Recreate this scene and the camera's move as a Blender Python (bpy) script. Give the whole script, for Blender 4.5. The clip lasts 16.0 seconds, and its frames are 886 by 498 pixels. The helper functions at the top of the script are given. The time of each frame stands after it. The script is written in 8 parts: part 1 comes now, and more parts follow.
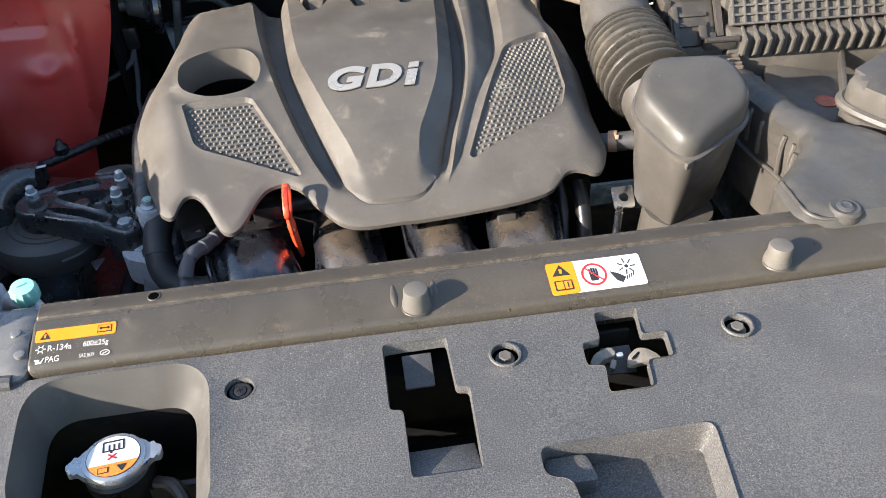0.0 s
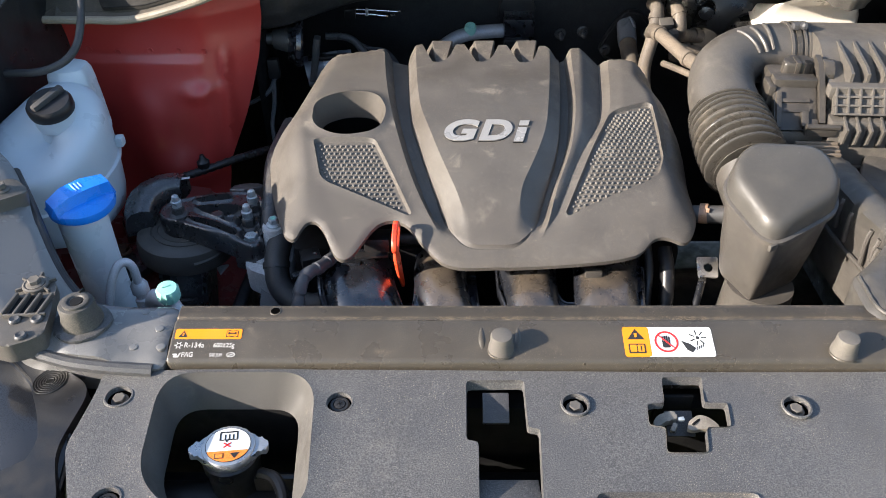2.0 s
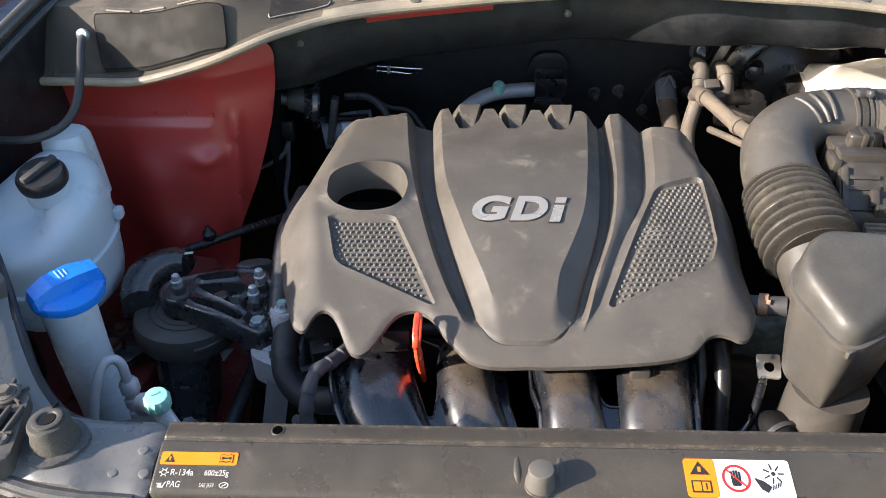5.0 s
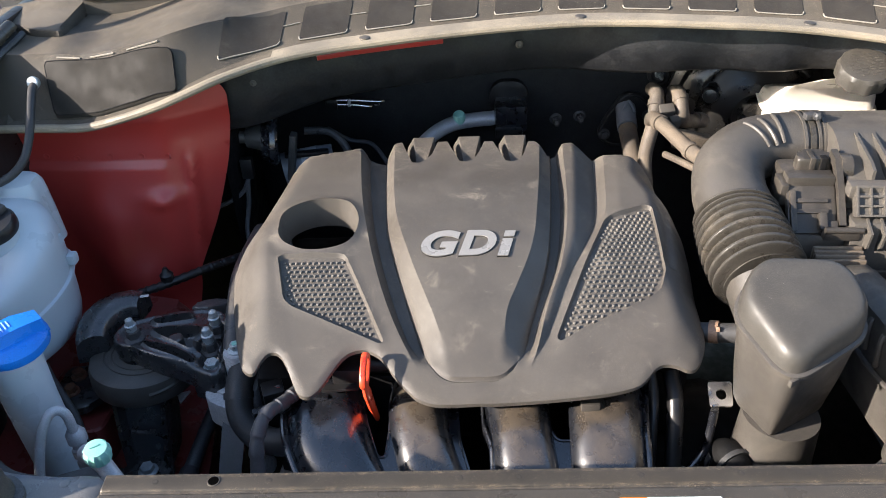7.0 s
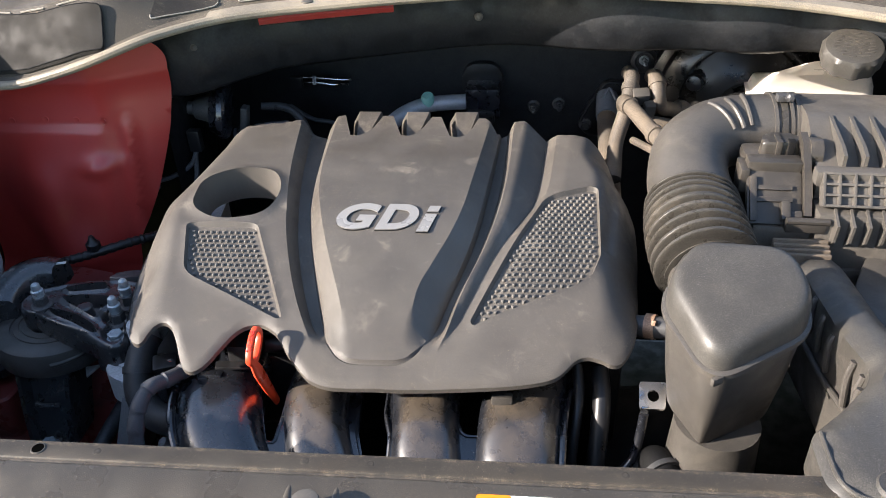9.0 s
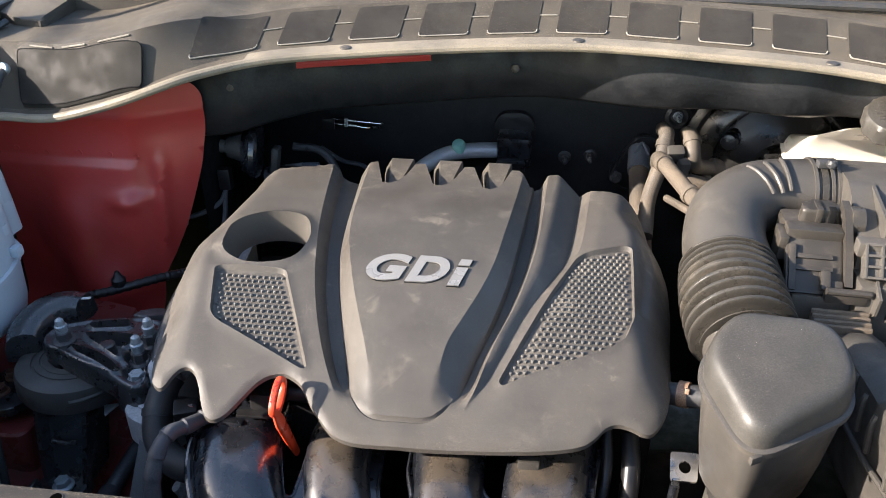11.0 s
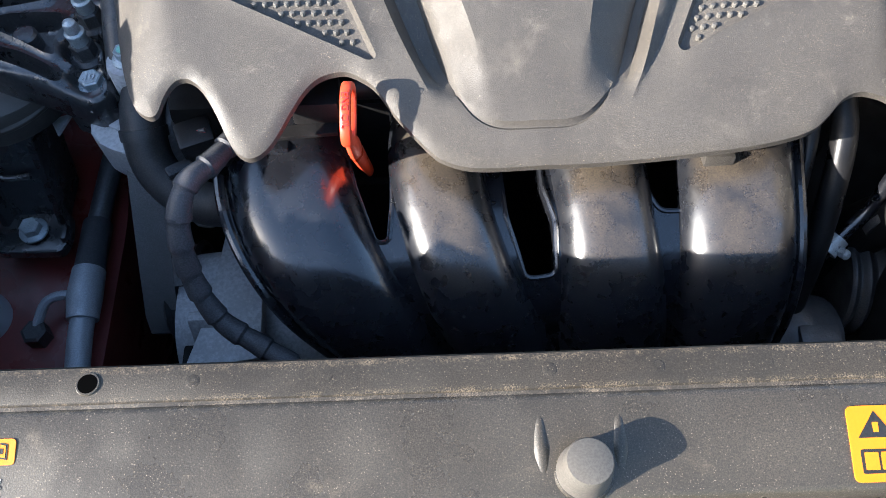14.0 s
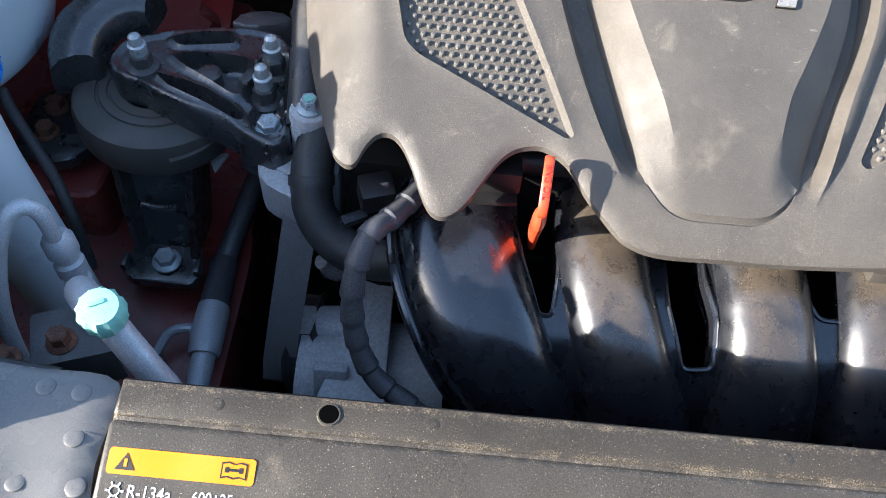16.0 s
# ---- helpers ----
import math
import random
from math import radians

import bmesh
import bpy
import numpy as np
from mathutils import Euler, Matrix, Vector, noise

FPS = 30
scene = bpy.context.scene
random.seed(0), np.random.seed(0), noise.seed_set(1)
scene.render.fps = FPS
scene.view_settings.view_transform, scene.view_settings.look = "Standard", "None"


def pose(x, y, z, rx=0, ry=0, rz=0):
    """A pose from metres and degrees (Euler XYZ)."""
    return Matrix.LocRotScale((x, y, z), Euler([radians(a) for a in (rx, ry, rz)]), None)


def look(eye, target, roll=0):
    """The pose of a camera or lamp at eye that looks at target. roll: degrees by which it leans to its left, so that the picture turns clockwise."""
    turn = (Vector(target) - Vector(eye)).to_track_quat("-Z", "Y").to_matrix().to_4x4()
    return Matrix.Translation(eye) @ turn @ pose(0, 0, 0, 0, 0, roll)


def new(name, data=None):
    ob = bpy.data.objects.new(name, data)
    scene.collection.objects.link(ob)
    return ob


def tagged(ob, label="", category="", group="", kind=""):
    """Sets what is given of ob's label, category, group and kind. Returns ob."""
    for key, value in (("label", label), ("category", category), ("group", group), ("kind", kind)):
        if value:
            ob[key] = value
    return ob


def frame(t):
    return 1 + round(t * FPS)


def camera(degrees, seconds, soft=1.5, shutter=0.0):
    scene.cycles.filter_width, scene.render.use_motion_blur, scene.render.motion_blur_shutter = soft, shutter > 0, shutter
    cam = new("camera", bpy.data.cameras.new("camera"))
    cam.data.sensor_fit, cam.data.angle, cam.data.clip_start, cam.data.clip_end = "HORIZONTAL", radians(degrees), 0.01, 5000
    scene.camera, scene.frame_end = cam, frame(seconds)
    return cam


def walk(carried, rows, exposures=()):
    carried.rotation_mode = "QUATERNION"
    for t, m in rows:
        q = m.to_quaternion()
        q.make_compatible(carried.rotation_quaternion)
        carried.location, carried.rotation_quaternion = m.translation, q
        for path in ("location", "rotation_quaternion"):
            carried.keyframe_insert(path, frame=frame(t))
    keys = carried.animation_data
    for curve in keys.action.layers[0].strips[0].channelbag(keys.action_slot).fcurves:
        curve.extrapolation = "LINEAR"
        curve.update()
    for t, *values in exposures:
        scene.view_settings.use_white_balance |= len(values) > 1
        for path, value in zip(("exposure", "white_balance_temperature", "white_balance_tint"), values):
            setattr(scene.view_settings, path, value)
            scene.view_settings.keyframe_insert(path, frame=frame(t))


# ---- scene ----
cam = camera(58.1, 16.0, soft=0.6)
PATH = [
    (0, (-0.074, -0.554, 1.49), (0.133, 0.959, 0.198), -2.0),
    (0.5, (-0.088, -0.554, 1.503), (0.07, 0.982, 0.232), 0.1),
    (1, (-0.064, -0.541, 1.505), (0.066, 0.972, 0.204), 0.1),
    (1.5, (-0.084, -0.588, 1.532), (0.043, 0.926, 0.231), 1.1),
    (2, (-0.082, -0.605, 1.566), (-0.096, 0.961, 0.322), -0.4),
    (2.5, (-0.081, -0.585, 1.582), (-0.143, 1.108, 0.52), 0.9),
    (3, (-0.096, -0.515, 1.578), (-0.185, 1.179, 0.518), 0.5),
    (3.5, (-0.106, -0.476, 1.55), (-0.199, 1.177, 0.428), 0.4),
    (3.7, (-0.102, -0.468, 1.546), (-0.192, 1.149, 0.373), 0.1),
    (5.8, (-0.085, -0.481, 1.565), (-0.138, 1.142, 0.398), -0.9),
    (6, (-0.076, -0.474, 1.575), (-0.13, 1.153, 0.413), -1.0),
    (6.5, (-0.069, -0.469, 1.571), (-0.125, 1.166, 0.421), -1.2),
    (7, (-0.031, -0.463, 1.569), (-0.09, 1.182, 0.433), -2.5),
    (7.5, (0.011, -0.456, 1.529), (-0.043, 1.2, 0.409), -3.6),
    (8, (0.095, -0.433, 1.497), (0.004, 1.227, 0.384), -3.4),
    (8.5, (0.132, -0.404, 1.482), (-0.017, 1.253, 0.372), -3.5),
    (9, (0.119, -0.415, 1.478), (-0.063, 1.247, 0.381), -2.2),
    (9.2, (0.112, -0.404, 1.477), (-0.079, 1.262, 0.387), -1.4),
    (11.3, (0.093, -0.389, 1.496), (-0.142, 1.315, 0.476), -0.0),
    (11.5, (0.079, -0.376, 1.504), (-0.167, 1.3, 0.44), -0.1),
    (12, (-0.004, -0.265, 1.465), (-0.215, 1.203, 0.123), -1.8),
    (12.5, (-0.062, -0.17, 1.406), (-0.182, 1.06, -0.166), -3.7),
    (13, (-0.071, -0.162, 1.381), (-0.106, 0.875, -0.329), -2.0),
    (13.5, (-0.073, -0.15, 1.363), (-0.084, 0.783, -0.406), -2.1),
    (14, (-0.092, -0.122, 1.364), (-0.086, 0.811, -0.405), -1.6),
    (14.5, (-0.086, -0.114, 1.362), (-0.072, 0.819, -0.407), -1.7),
    (15, (-0.102, -0.124, 1.372), (-0.083, 0.82, -0.391), -0.4),
    (15.5, (-0.184, -0.14, 1.37), (-0.162, 0.882, -0.348), 4.6),
    (16, (-0.219, -0.141, 1.362), (-0.201, 0.983, -0.292), 6.3),
]
walk(cam, [(t, look(eye, target, roll)) for t, eye, target, roll in PATH], exposures=[(0.0, 1.68, 6400, 10), (1.5, 1.67, 6350, 10), (2.5, 1.40, 6500, 12), (3.0, 1.42, 6450, 12), (6.0, 1.46, 6450, 12), (9.0, 1.51, 6350, 12), (11.5, 1.55, 6450, 12), (13.0, 1.72, 5980, 9), (16.0, 1.93, 6120, 9)])

# ---- light ----
SUN_DIR = Vector((-0.866, -0.328, 0.375)).normalized()
world = bpy.data.worlds.new("sky")
scene.world = world
world.use_nodes = True
wn = world.node_tree.nodes
wl = world.node_tree.links
sky = wn.new("ShaderNodeTexSky")
sky.sky_type = "NISHITA"
sky.sun_disc = False
sky.sun_elevation = radians(22)
sky.sun_rotation = radians(249)
sky.air_density, sky.dust_density, sky.ozone_density = 1.0, 1.2, 1.1
wn["Background"].inputs["Strength"].default_value = 0.132
wl.new(sky.outputs["Color"], wn["Background"].inputs["Color"])
sun_data = bpy.data.lights.new("sun", "SUN")
sun_data.energy = 5.0
sun_data.angle = radians(0.53)
sun_data.color = (1.0, 0.90, 0.785)
sun = new("sun", sun_data)
sun.rotation_mode = "QUATERNION"
sun.rotation_quaternion = SUN_DIR.to_track_quat("Z", "Y")
scene.view_settings.exposure = 1.15

# ---- building helpers ----
from mathutils.geometry import delaunay_2d_cdt


def lerp_table(table):
    ys = [a for a, b in table]
    xs = [b for a, b in table]
    return lambda y: float(np.interp(y, ys, xs))


def smooth_table(table):
    """Like lerp_table, along a smooth line through the pairs."""
    return lerp_table([(p.x, p.y) for p in spline([Vector((a, b, 0)) for a, b in table], 8)])


def step01(x, a, b):
    u = min(1.0, max(0.0, (x - a) / (b - a)))
    return u * u * (3 - 2 * u)


def link(name, bm, mat, angle=35):
    me = bpy.data.meshes.new(name)
    bmesh.ops.recalc_face_normals(bm, faces=bm.faces)
    bm.to_mesh(me)
    bm.free()
    me.polygons.foreach_set("use_smooth", [True] * len(me.polygons))
    me.set_sharp_from_angle(angle=radians(angle))
    me.materials.append(mat)
    return new(name, me)


def thing(name, label, category, at, group="", kind=""):
    """An empty at the base of a thing, to which its parts are tied."""
    ob = new(name)
    ob.empty_display_size = 0.02
    ob.location = at
    return tagged(ob, label, category, group, kind)


def tie(ob, parent):
    ob.parent = parent
    root = parent.matrix_basis.copy()
    up = parent.parent
    m = parent.matrix_parent_inverse @ root
    if up:
        m = up.matrix_basis @ m
    ob.matrix_parent_inverse = m.inverted()
    return ob


def part(name, bm, mat, parent, label="", angle=35):
    ob = tie(link(name, bm, mat, angle), parent)
    return tagged(ob, label)


def rounded(pts, r, n=5):
    """A closed outline with its corners rounded."""
    out = []
    c = len(pts)
    for i in range(c):
        p, a, b = Vector(pts[i]), Vector(pts[i - 1]), Vector(pts[(i + 1) % c])
        da, db = a - p, b - p
        k = min(r, 0.46 * da.length, 0.46 * db.length)
        s, e = p + da.normalized() * k, p + db.normalized() * k
        for j in range(n + 1):
            u = j / n
            out.append(tuple(s * (1 - u) ** 2 + p * 2 * u * (1 - u) + e * u * u))
    return out


def oval(cx, cy, rx, ry, n=28, turn=0):
    ca, sa = math.cos(radians(turn)), math.sin(radians(turn))
    return [(cx + ca * rx * math.cos(a) - sa * ry * math.sin(a), cy + sa * rx * math.cos(a) + ca * ry * math.sin(a)) for a in np.linspace(0, 2 * math.pi, n, endpoint=False)]


def spline(pts, n=8, closed=False):
    """A smooth line through the points."""
    P = [Vector(p) for p in pts]
    c = len(P)
    out = []
    for i in range(c if closed else c - 1):
        if closed:
            a, b, d, e = P[i - 1], P[i], P[(i + 1) % c], P[(i + 2) % c]
        else:
            b, d = P[i], P[i + 1]
            a = P[i - 1] if i else b * 2 - d
            e = P[i + 2] if i + 2 < c else d * 2 - b
        for j in range(n):
            u = j / n
            out.append(0.5 * (2 * b + (d - a) * u + (2 * a - 5 * b + 4 * d - e) * u * u + (3 * b - a - 3 * d + e) * u ** 3))
    if not closed:
        out.append(P[-1])
    return out


def split(poly, gap, closed=True):
    out = []
    c = len(poly)
    for i in range(c if closed else c - 1):
        a, b = Vector(poly[i]), Vector(poly[(i + 1) % c])
        k = max(1, int(math.ceil((b - a).length / gap)))
        for j in range(k):
            out.append(tuple(a + (b - a) * j / k))
    if not closed:
        out.append(tuple(poly[-1]))
    return out


def within(P, poly):
    """Which of the points (n x 2) lie inside the outline."""
    x, y = P[:, 0], P[:, 1]
    res = np.zeros(len(P), bool)
    q = np.array(poly)
    for (ax, ay), (bx, by) in zip(q, np.roll(q, -1, 0)):
        if ay == by:
            continue
        c = ((ay > y) != (by > y)) & (x < (bx - ax) * (y - ay) / (by - ay) + ax)
        res ^= c
    return res


def far(P, poly):
    """The distance of the points (n x 2) from the closed outline."""
    d = np.full(len(P), 9.0)
    q = np.array(poly)
    for a, b in zip(q, np.roll(q, -1, 0)):
        e = b - a
        u = np.clip(((P - a) @ e) / max(1e-12, e @ e), 0, 1)
        d = np.minimum(d, np.hypot(*(P - a - u[:, None] * e).T))
    return d


def shell(outline, surface, gap, holes=(), lines=(), skirt=0.01, fine=None):
    """A sheet over an outline with holes: surface(P) gives the places of the points P (n x 2). Its edges are turned down by the skirt."""
    fine = fine or gap
    V, E = [], []

    def chain(poly, closed):
        s = split(poly, fine, closed)
        k = len(V)
        V.extend(s)
        c = len(s)
        E.extend((k + i, k + (i + 1) % c) for i in range(c if closed else c - 1))

    chain(outline, True)
    for h in holes:
        chain(h, True)
    for l in lines:
        chain(l, False)
    q = np.array(outline)
    (x0, y0), (x1, y1) = q.min(0), q.max(0)
    rows = int((y1 - y0) / (gap * 0.866)) + 1
    G = np.array([(x0 + (i + 0.5 * (j % 2)) * gap, y0 + j * gap * 0.866) for j in range(rows + 1) for i in range(int((x1 - x0) / gap) + 1)])
    keep = within(G, outline) & (far(G, outline) > gap * 0.5)
    for h in holes:
        keep &= ~within(G, h) & (far(G, h) > gap * 0.5)
    G = G[keep]
    if lines:
        L = np.array([p for l in lines for p in split(l, fine, False)])
        near = np.zeros(len(G), bool)
        for p in L:
            near |= (np.abs(G - p) < gap * 0.4).all(1)
        G = G[~near]
    V.extend(map(tuple, G))
    co, _, faces, *_ = delaunay_2d_cdt([Vector(v[:2]) for v in V], E, [], 0, 1e-5)
    P = np.array([tuple(v) for v in co])
    F = np.array([tuple(f) for f in faces])
    C = P[F].mean(1)
    ok = within(C, outline)
    for h in holes:
        ok &= ~within(C, h)
    places = surface(P)
    bm = bmesh.new()
    vs = [bm.verts.new(p) for p in places]
    for f in F[ok]:
        bm.faces.new([vs[i] for i in f])
    for v in [v for v in bm.verts if not v.link_faces]:
        bm.verts.remove(v)
    if skirt:
        rim = [e for e in bm.edges if e.is_boundary]
        made = bmesh.ops.extrude_edge_only(bm, edges=rim)["geom"]
        for v in made:
            if isinstance(v, bmesh.types.BMVert):
                v.co.z -= skirt
    return bm


def join(*bms):
    out = bmesh.new()
    for b in bms:
        me = bpy.data.meshes.new("t")
        b.to_mesh(me)
        b.free()
        out.from_mesh(me)
        bpy.data.meshes.remove(me)
    return out


def moved(bm, m):
    bmesh.ops.transform(bm, matrix=m, verts=bm.verts)
    return bm


def soften(bm, r, seg=2, angle=30):
    ed = [e for e in bm.edges if len(e.link_faces) == 2 and e.calc_face_angle(0) > radians(angle)]
    if ed and r:
        bmesh.ops.bevel(bm, geom=ed, offset=r, segments=seg, affect="EDGES", profile=0.6, clamp_overlap=True)
    return bm


def block(c, s, r=0.004, m=None, taper=0.0):
    bm = bmesh.new()
    bmesh.ops.create_cube(bm, size=1)
    for v in bm.verts:
        k = 1 - taper * (v.co.z + 0.5)
        v.co = Vector((v.co.x * s[0] * k, v.co.y * s[1] * k, v.co.z * s[2]))
    soften(bm, r)
    return moved(bm, Matrix.Translation(c) @ (m or Matrix()))


def turn(x=0, y=0, z=0):
    return Euler((radians(x), radians(y), radians(z))).to_matrix().to_4x4()


def prism(poly, z0, z1, r=0.003, seg=2, shrink=1.0):
    """An outline raised from z0 to z1 (numbers, or functions of x and y), its top edge rounded."""
    bm = bmesh.new()
    f0 = z0 if callable(z0) else (lambda x, y: z0)
    f1 = z1 if callable(z1) else (lambda x, y: z1)
    cx = sum(p[0] for p in poly) / len(poly)
    cy = sum(p[1] for p in poly) / len(poly)
    low = [bm.verts.new((p[0], p[1], f0(*p[:2]))) for p in poly]
    top = []
    for p in poly:
        x, y = cx + (p[0] - cx) * shrink, cy + (p[1] - cy) * shrink
        top.append(bm.verts.new((x, y, f1(x, y))))
    n = len(poly)
    for i in range(n):
        bm.faces.new((low[i], low[(i + 1) % n], top[(i + 1) % n], top[i]))
    up = bm.faces.new(top)
    bm.faces.new(low[::-1])
    if r:
        bmesh.ops.bevel(bm, geom=list(up.edges), offset=r, segments=seg, affect="EDGES", profile=0.6, clamp_overlap=True)
    return bm


def loft(rings, caps=True, closed=True):
    bm = bmesh.new()
    vs = [[bm.verts.new(p) for p in r] for r in rings]
    n = len(rings[0])
    for a, b in zip(vs, vs[1:]):
        for i in range(n if closed else n - 1):
            bm.faces.new((a[i], a[(i + 1) % n], b[(i + 1) % n], b[i]))
    if caps:
        bm.faces.new(vs[0][::-1])
        bm.faces.new(vs[-1])
    return bm


def tube(path, r, seg=14, n=6, ripple=None, caps=True, flat=1.0):
    """A pipe along a smooth line; r: one radius, or one for each point; ripple(s, metres along) is added to it."""
    P = spline(path, n)
    c = len(P)
    R = [r] * c if not isinstance(r, (list, tuple)) else list(np.interp(np.linspace(0, len(r) - 1, c), range(len(r)), r))
    T = [(P[min(i + 1, c - 1)] - P[max(i - 1, 0)]).normalized() for i in range(c)]
    ref = Vector((0, 0, 1)) if abs(T[0].z) < 0.9 else Vector((1, 0, 0))
    u = (ref - T[0] * ref.dot(T[0])).normalized()
    rings = []
    s = 0
    for i in range(c):
        if i:
            s += (P[i] - P[i - 1]).length
            u = (u - T[i] * u.dot(T[i])).normalized()
        w = T[i].cross(u)
        k = R[i] + (ripple(s) if ripple else 0)
        rings.append([P[i] + (u * math.cos(a) * flat + w * math.sin(a)) * k for a in np.linspace(0, 2 * math.pi, seg, endpoint=False)])
    return loft(rings, caps)


def lathe(profile, n=28, m=None, start=0.0, wave=None, caps=True):
    """A turned shape: pairs of radius and height about the z axis."""
    rings = []
    for k, (r, z) in enumerate(profile):
        rings.append([Vector(((r + (wave(a, k) if wave else 0)) * math.cos(a), (r + (wave(a, k) if wave else 0)) * math.sin(a), z)) for a in np.linspace(0, 2 * math.pi, n, endpoint=False) + start])
    bm = loft(rings, caps)
    return moved(bm, m) if m else bm


def hexhead(at, r, h, flange=1.45, tilt=None, dish=True):
    """A hexagon bolt head on its flange."""
    m = Matrix.Translation(at) @ (tilt or Matrix())
    a = lathe([(r * flange, 0), (r * flange, h * 0.18), (r * 1.1, h * 0.34)], 24)
    b = lathe([(r, h * 0.3), (r, h * 0.92), (r * 0.86, h), (r * 0.55, h * 0.97)], 6, start=0.3)
    return moved(join(a, b), m)


def stud(at, r, h, tilt=None):
    """A flanged nut on a threaded stud with a pointed end."""
    m = Matrix.Translation(at) @ (tilt or Matrix())
    a = lathe([(r * 1.45, 0), (r * 1.45, h * 0.07), (r * 1.15, h * 0.12)], 20)
    b = lathe([(r, h * 0.1), (r, h * 0.42), (r * 0.85, h * 0.46)], 6, start=0.4)
    c = lathe([(r * 0.62, h * 0.4), (r * 0.62, h * 0.60), (r * 0.70, h * 0.62), (r * 0.70, h * 0.68), (r * 0.6, h * 0.7), (r * 0.6, h * 0.86), (r * 0.4, h * 0.9), (r * 0.4, h * 0.97), (r * 0.2, h)], 14)
    return moved(join(a, b, c), m)


def nut_and_stud(at, r, h, parent):
    """A dark flanged nut and the plated stud that stands out of it, as two parts."""
    m = Matrix.Translation(at)
    a = lathe([(r * 1.55, 0), (r * 1.55, h * 0.06), (r * 1.2, h * 0.12)], 24)
    b = lathe([(r * 1.06, h * 0.1), (r * 1.06, h * 0.40), (r * 0.9, h * 0.44)], 6, start=0.4)
    part("nut", moved(join(a, b), m), M["metal_black"], parent, "dark flanged nut")
    c = lathe([(r * 0.80, h * 0.42), (r * 0.80, h * 0.60), (r * 0.86, h * 0.62), (r * 0.86, h * 0.70), (r * 0.64, h * 0.73), (r * 0.62, h * 0.86), (r * 0.54, h * 0.94), (r * 0.2, h)], 18)
    part("stud", moved(c, m), M["zinc"], parent, "pale zinc stud")


def writing(text, size, thick, m, mat, name, parent, lean=0.0, bold=0.0, label="", width=None, middle=False):
    """Raised letters from the built-in font, centred on m."""
    c = bpy.data.curves.new("t", "FONT")
    c.body, c.size, c.extrude, c.shear, c.offset = text, size, thick, lean, bold
    c.align_x, c.align_y = "CENTER", "CENTER"
    c.resolution_u = 8
    o = new("t", c)
    me = bpy.data.meshes.new_from_object(o.evaluated_get(bpy.context.evaluated_depsgraph_get()))
    bpy.data.objects.remove(o)
    bpy.data.curves.remove(c)
    bm = bmesh.new()
    bm.from_mesh(me)
    bpy.data.meshes.remove(me)
    if width:
        w = max(v.co.x for v in bm.verts) - min(v.co.x for v in bm.verts)
        moved(bm, Matrix.Diagonal((width / w, 1, 1, 1)))
    if middle:
        X, Y = [v.co.x for v in bm.verts], [v.co.y for v in bm.verts]
        bmesh.ops.translate(bm, verts=bm.verts, vec=(-(min(X) + max(X)) / 2, -(min(Y) + max(Y)) / 2, 0))
    ob = part(name, moved(bm, m), mat, parent, label, 20)
    return ob


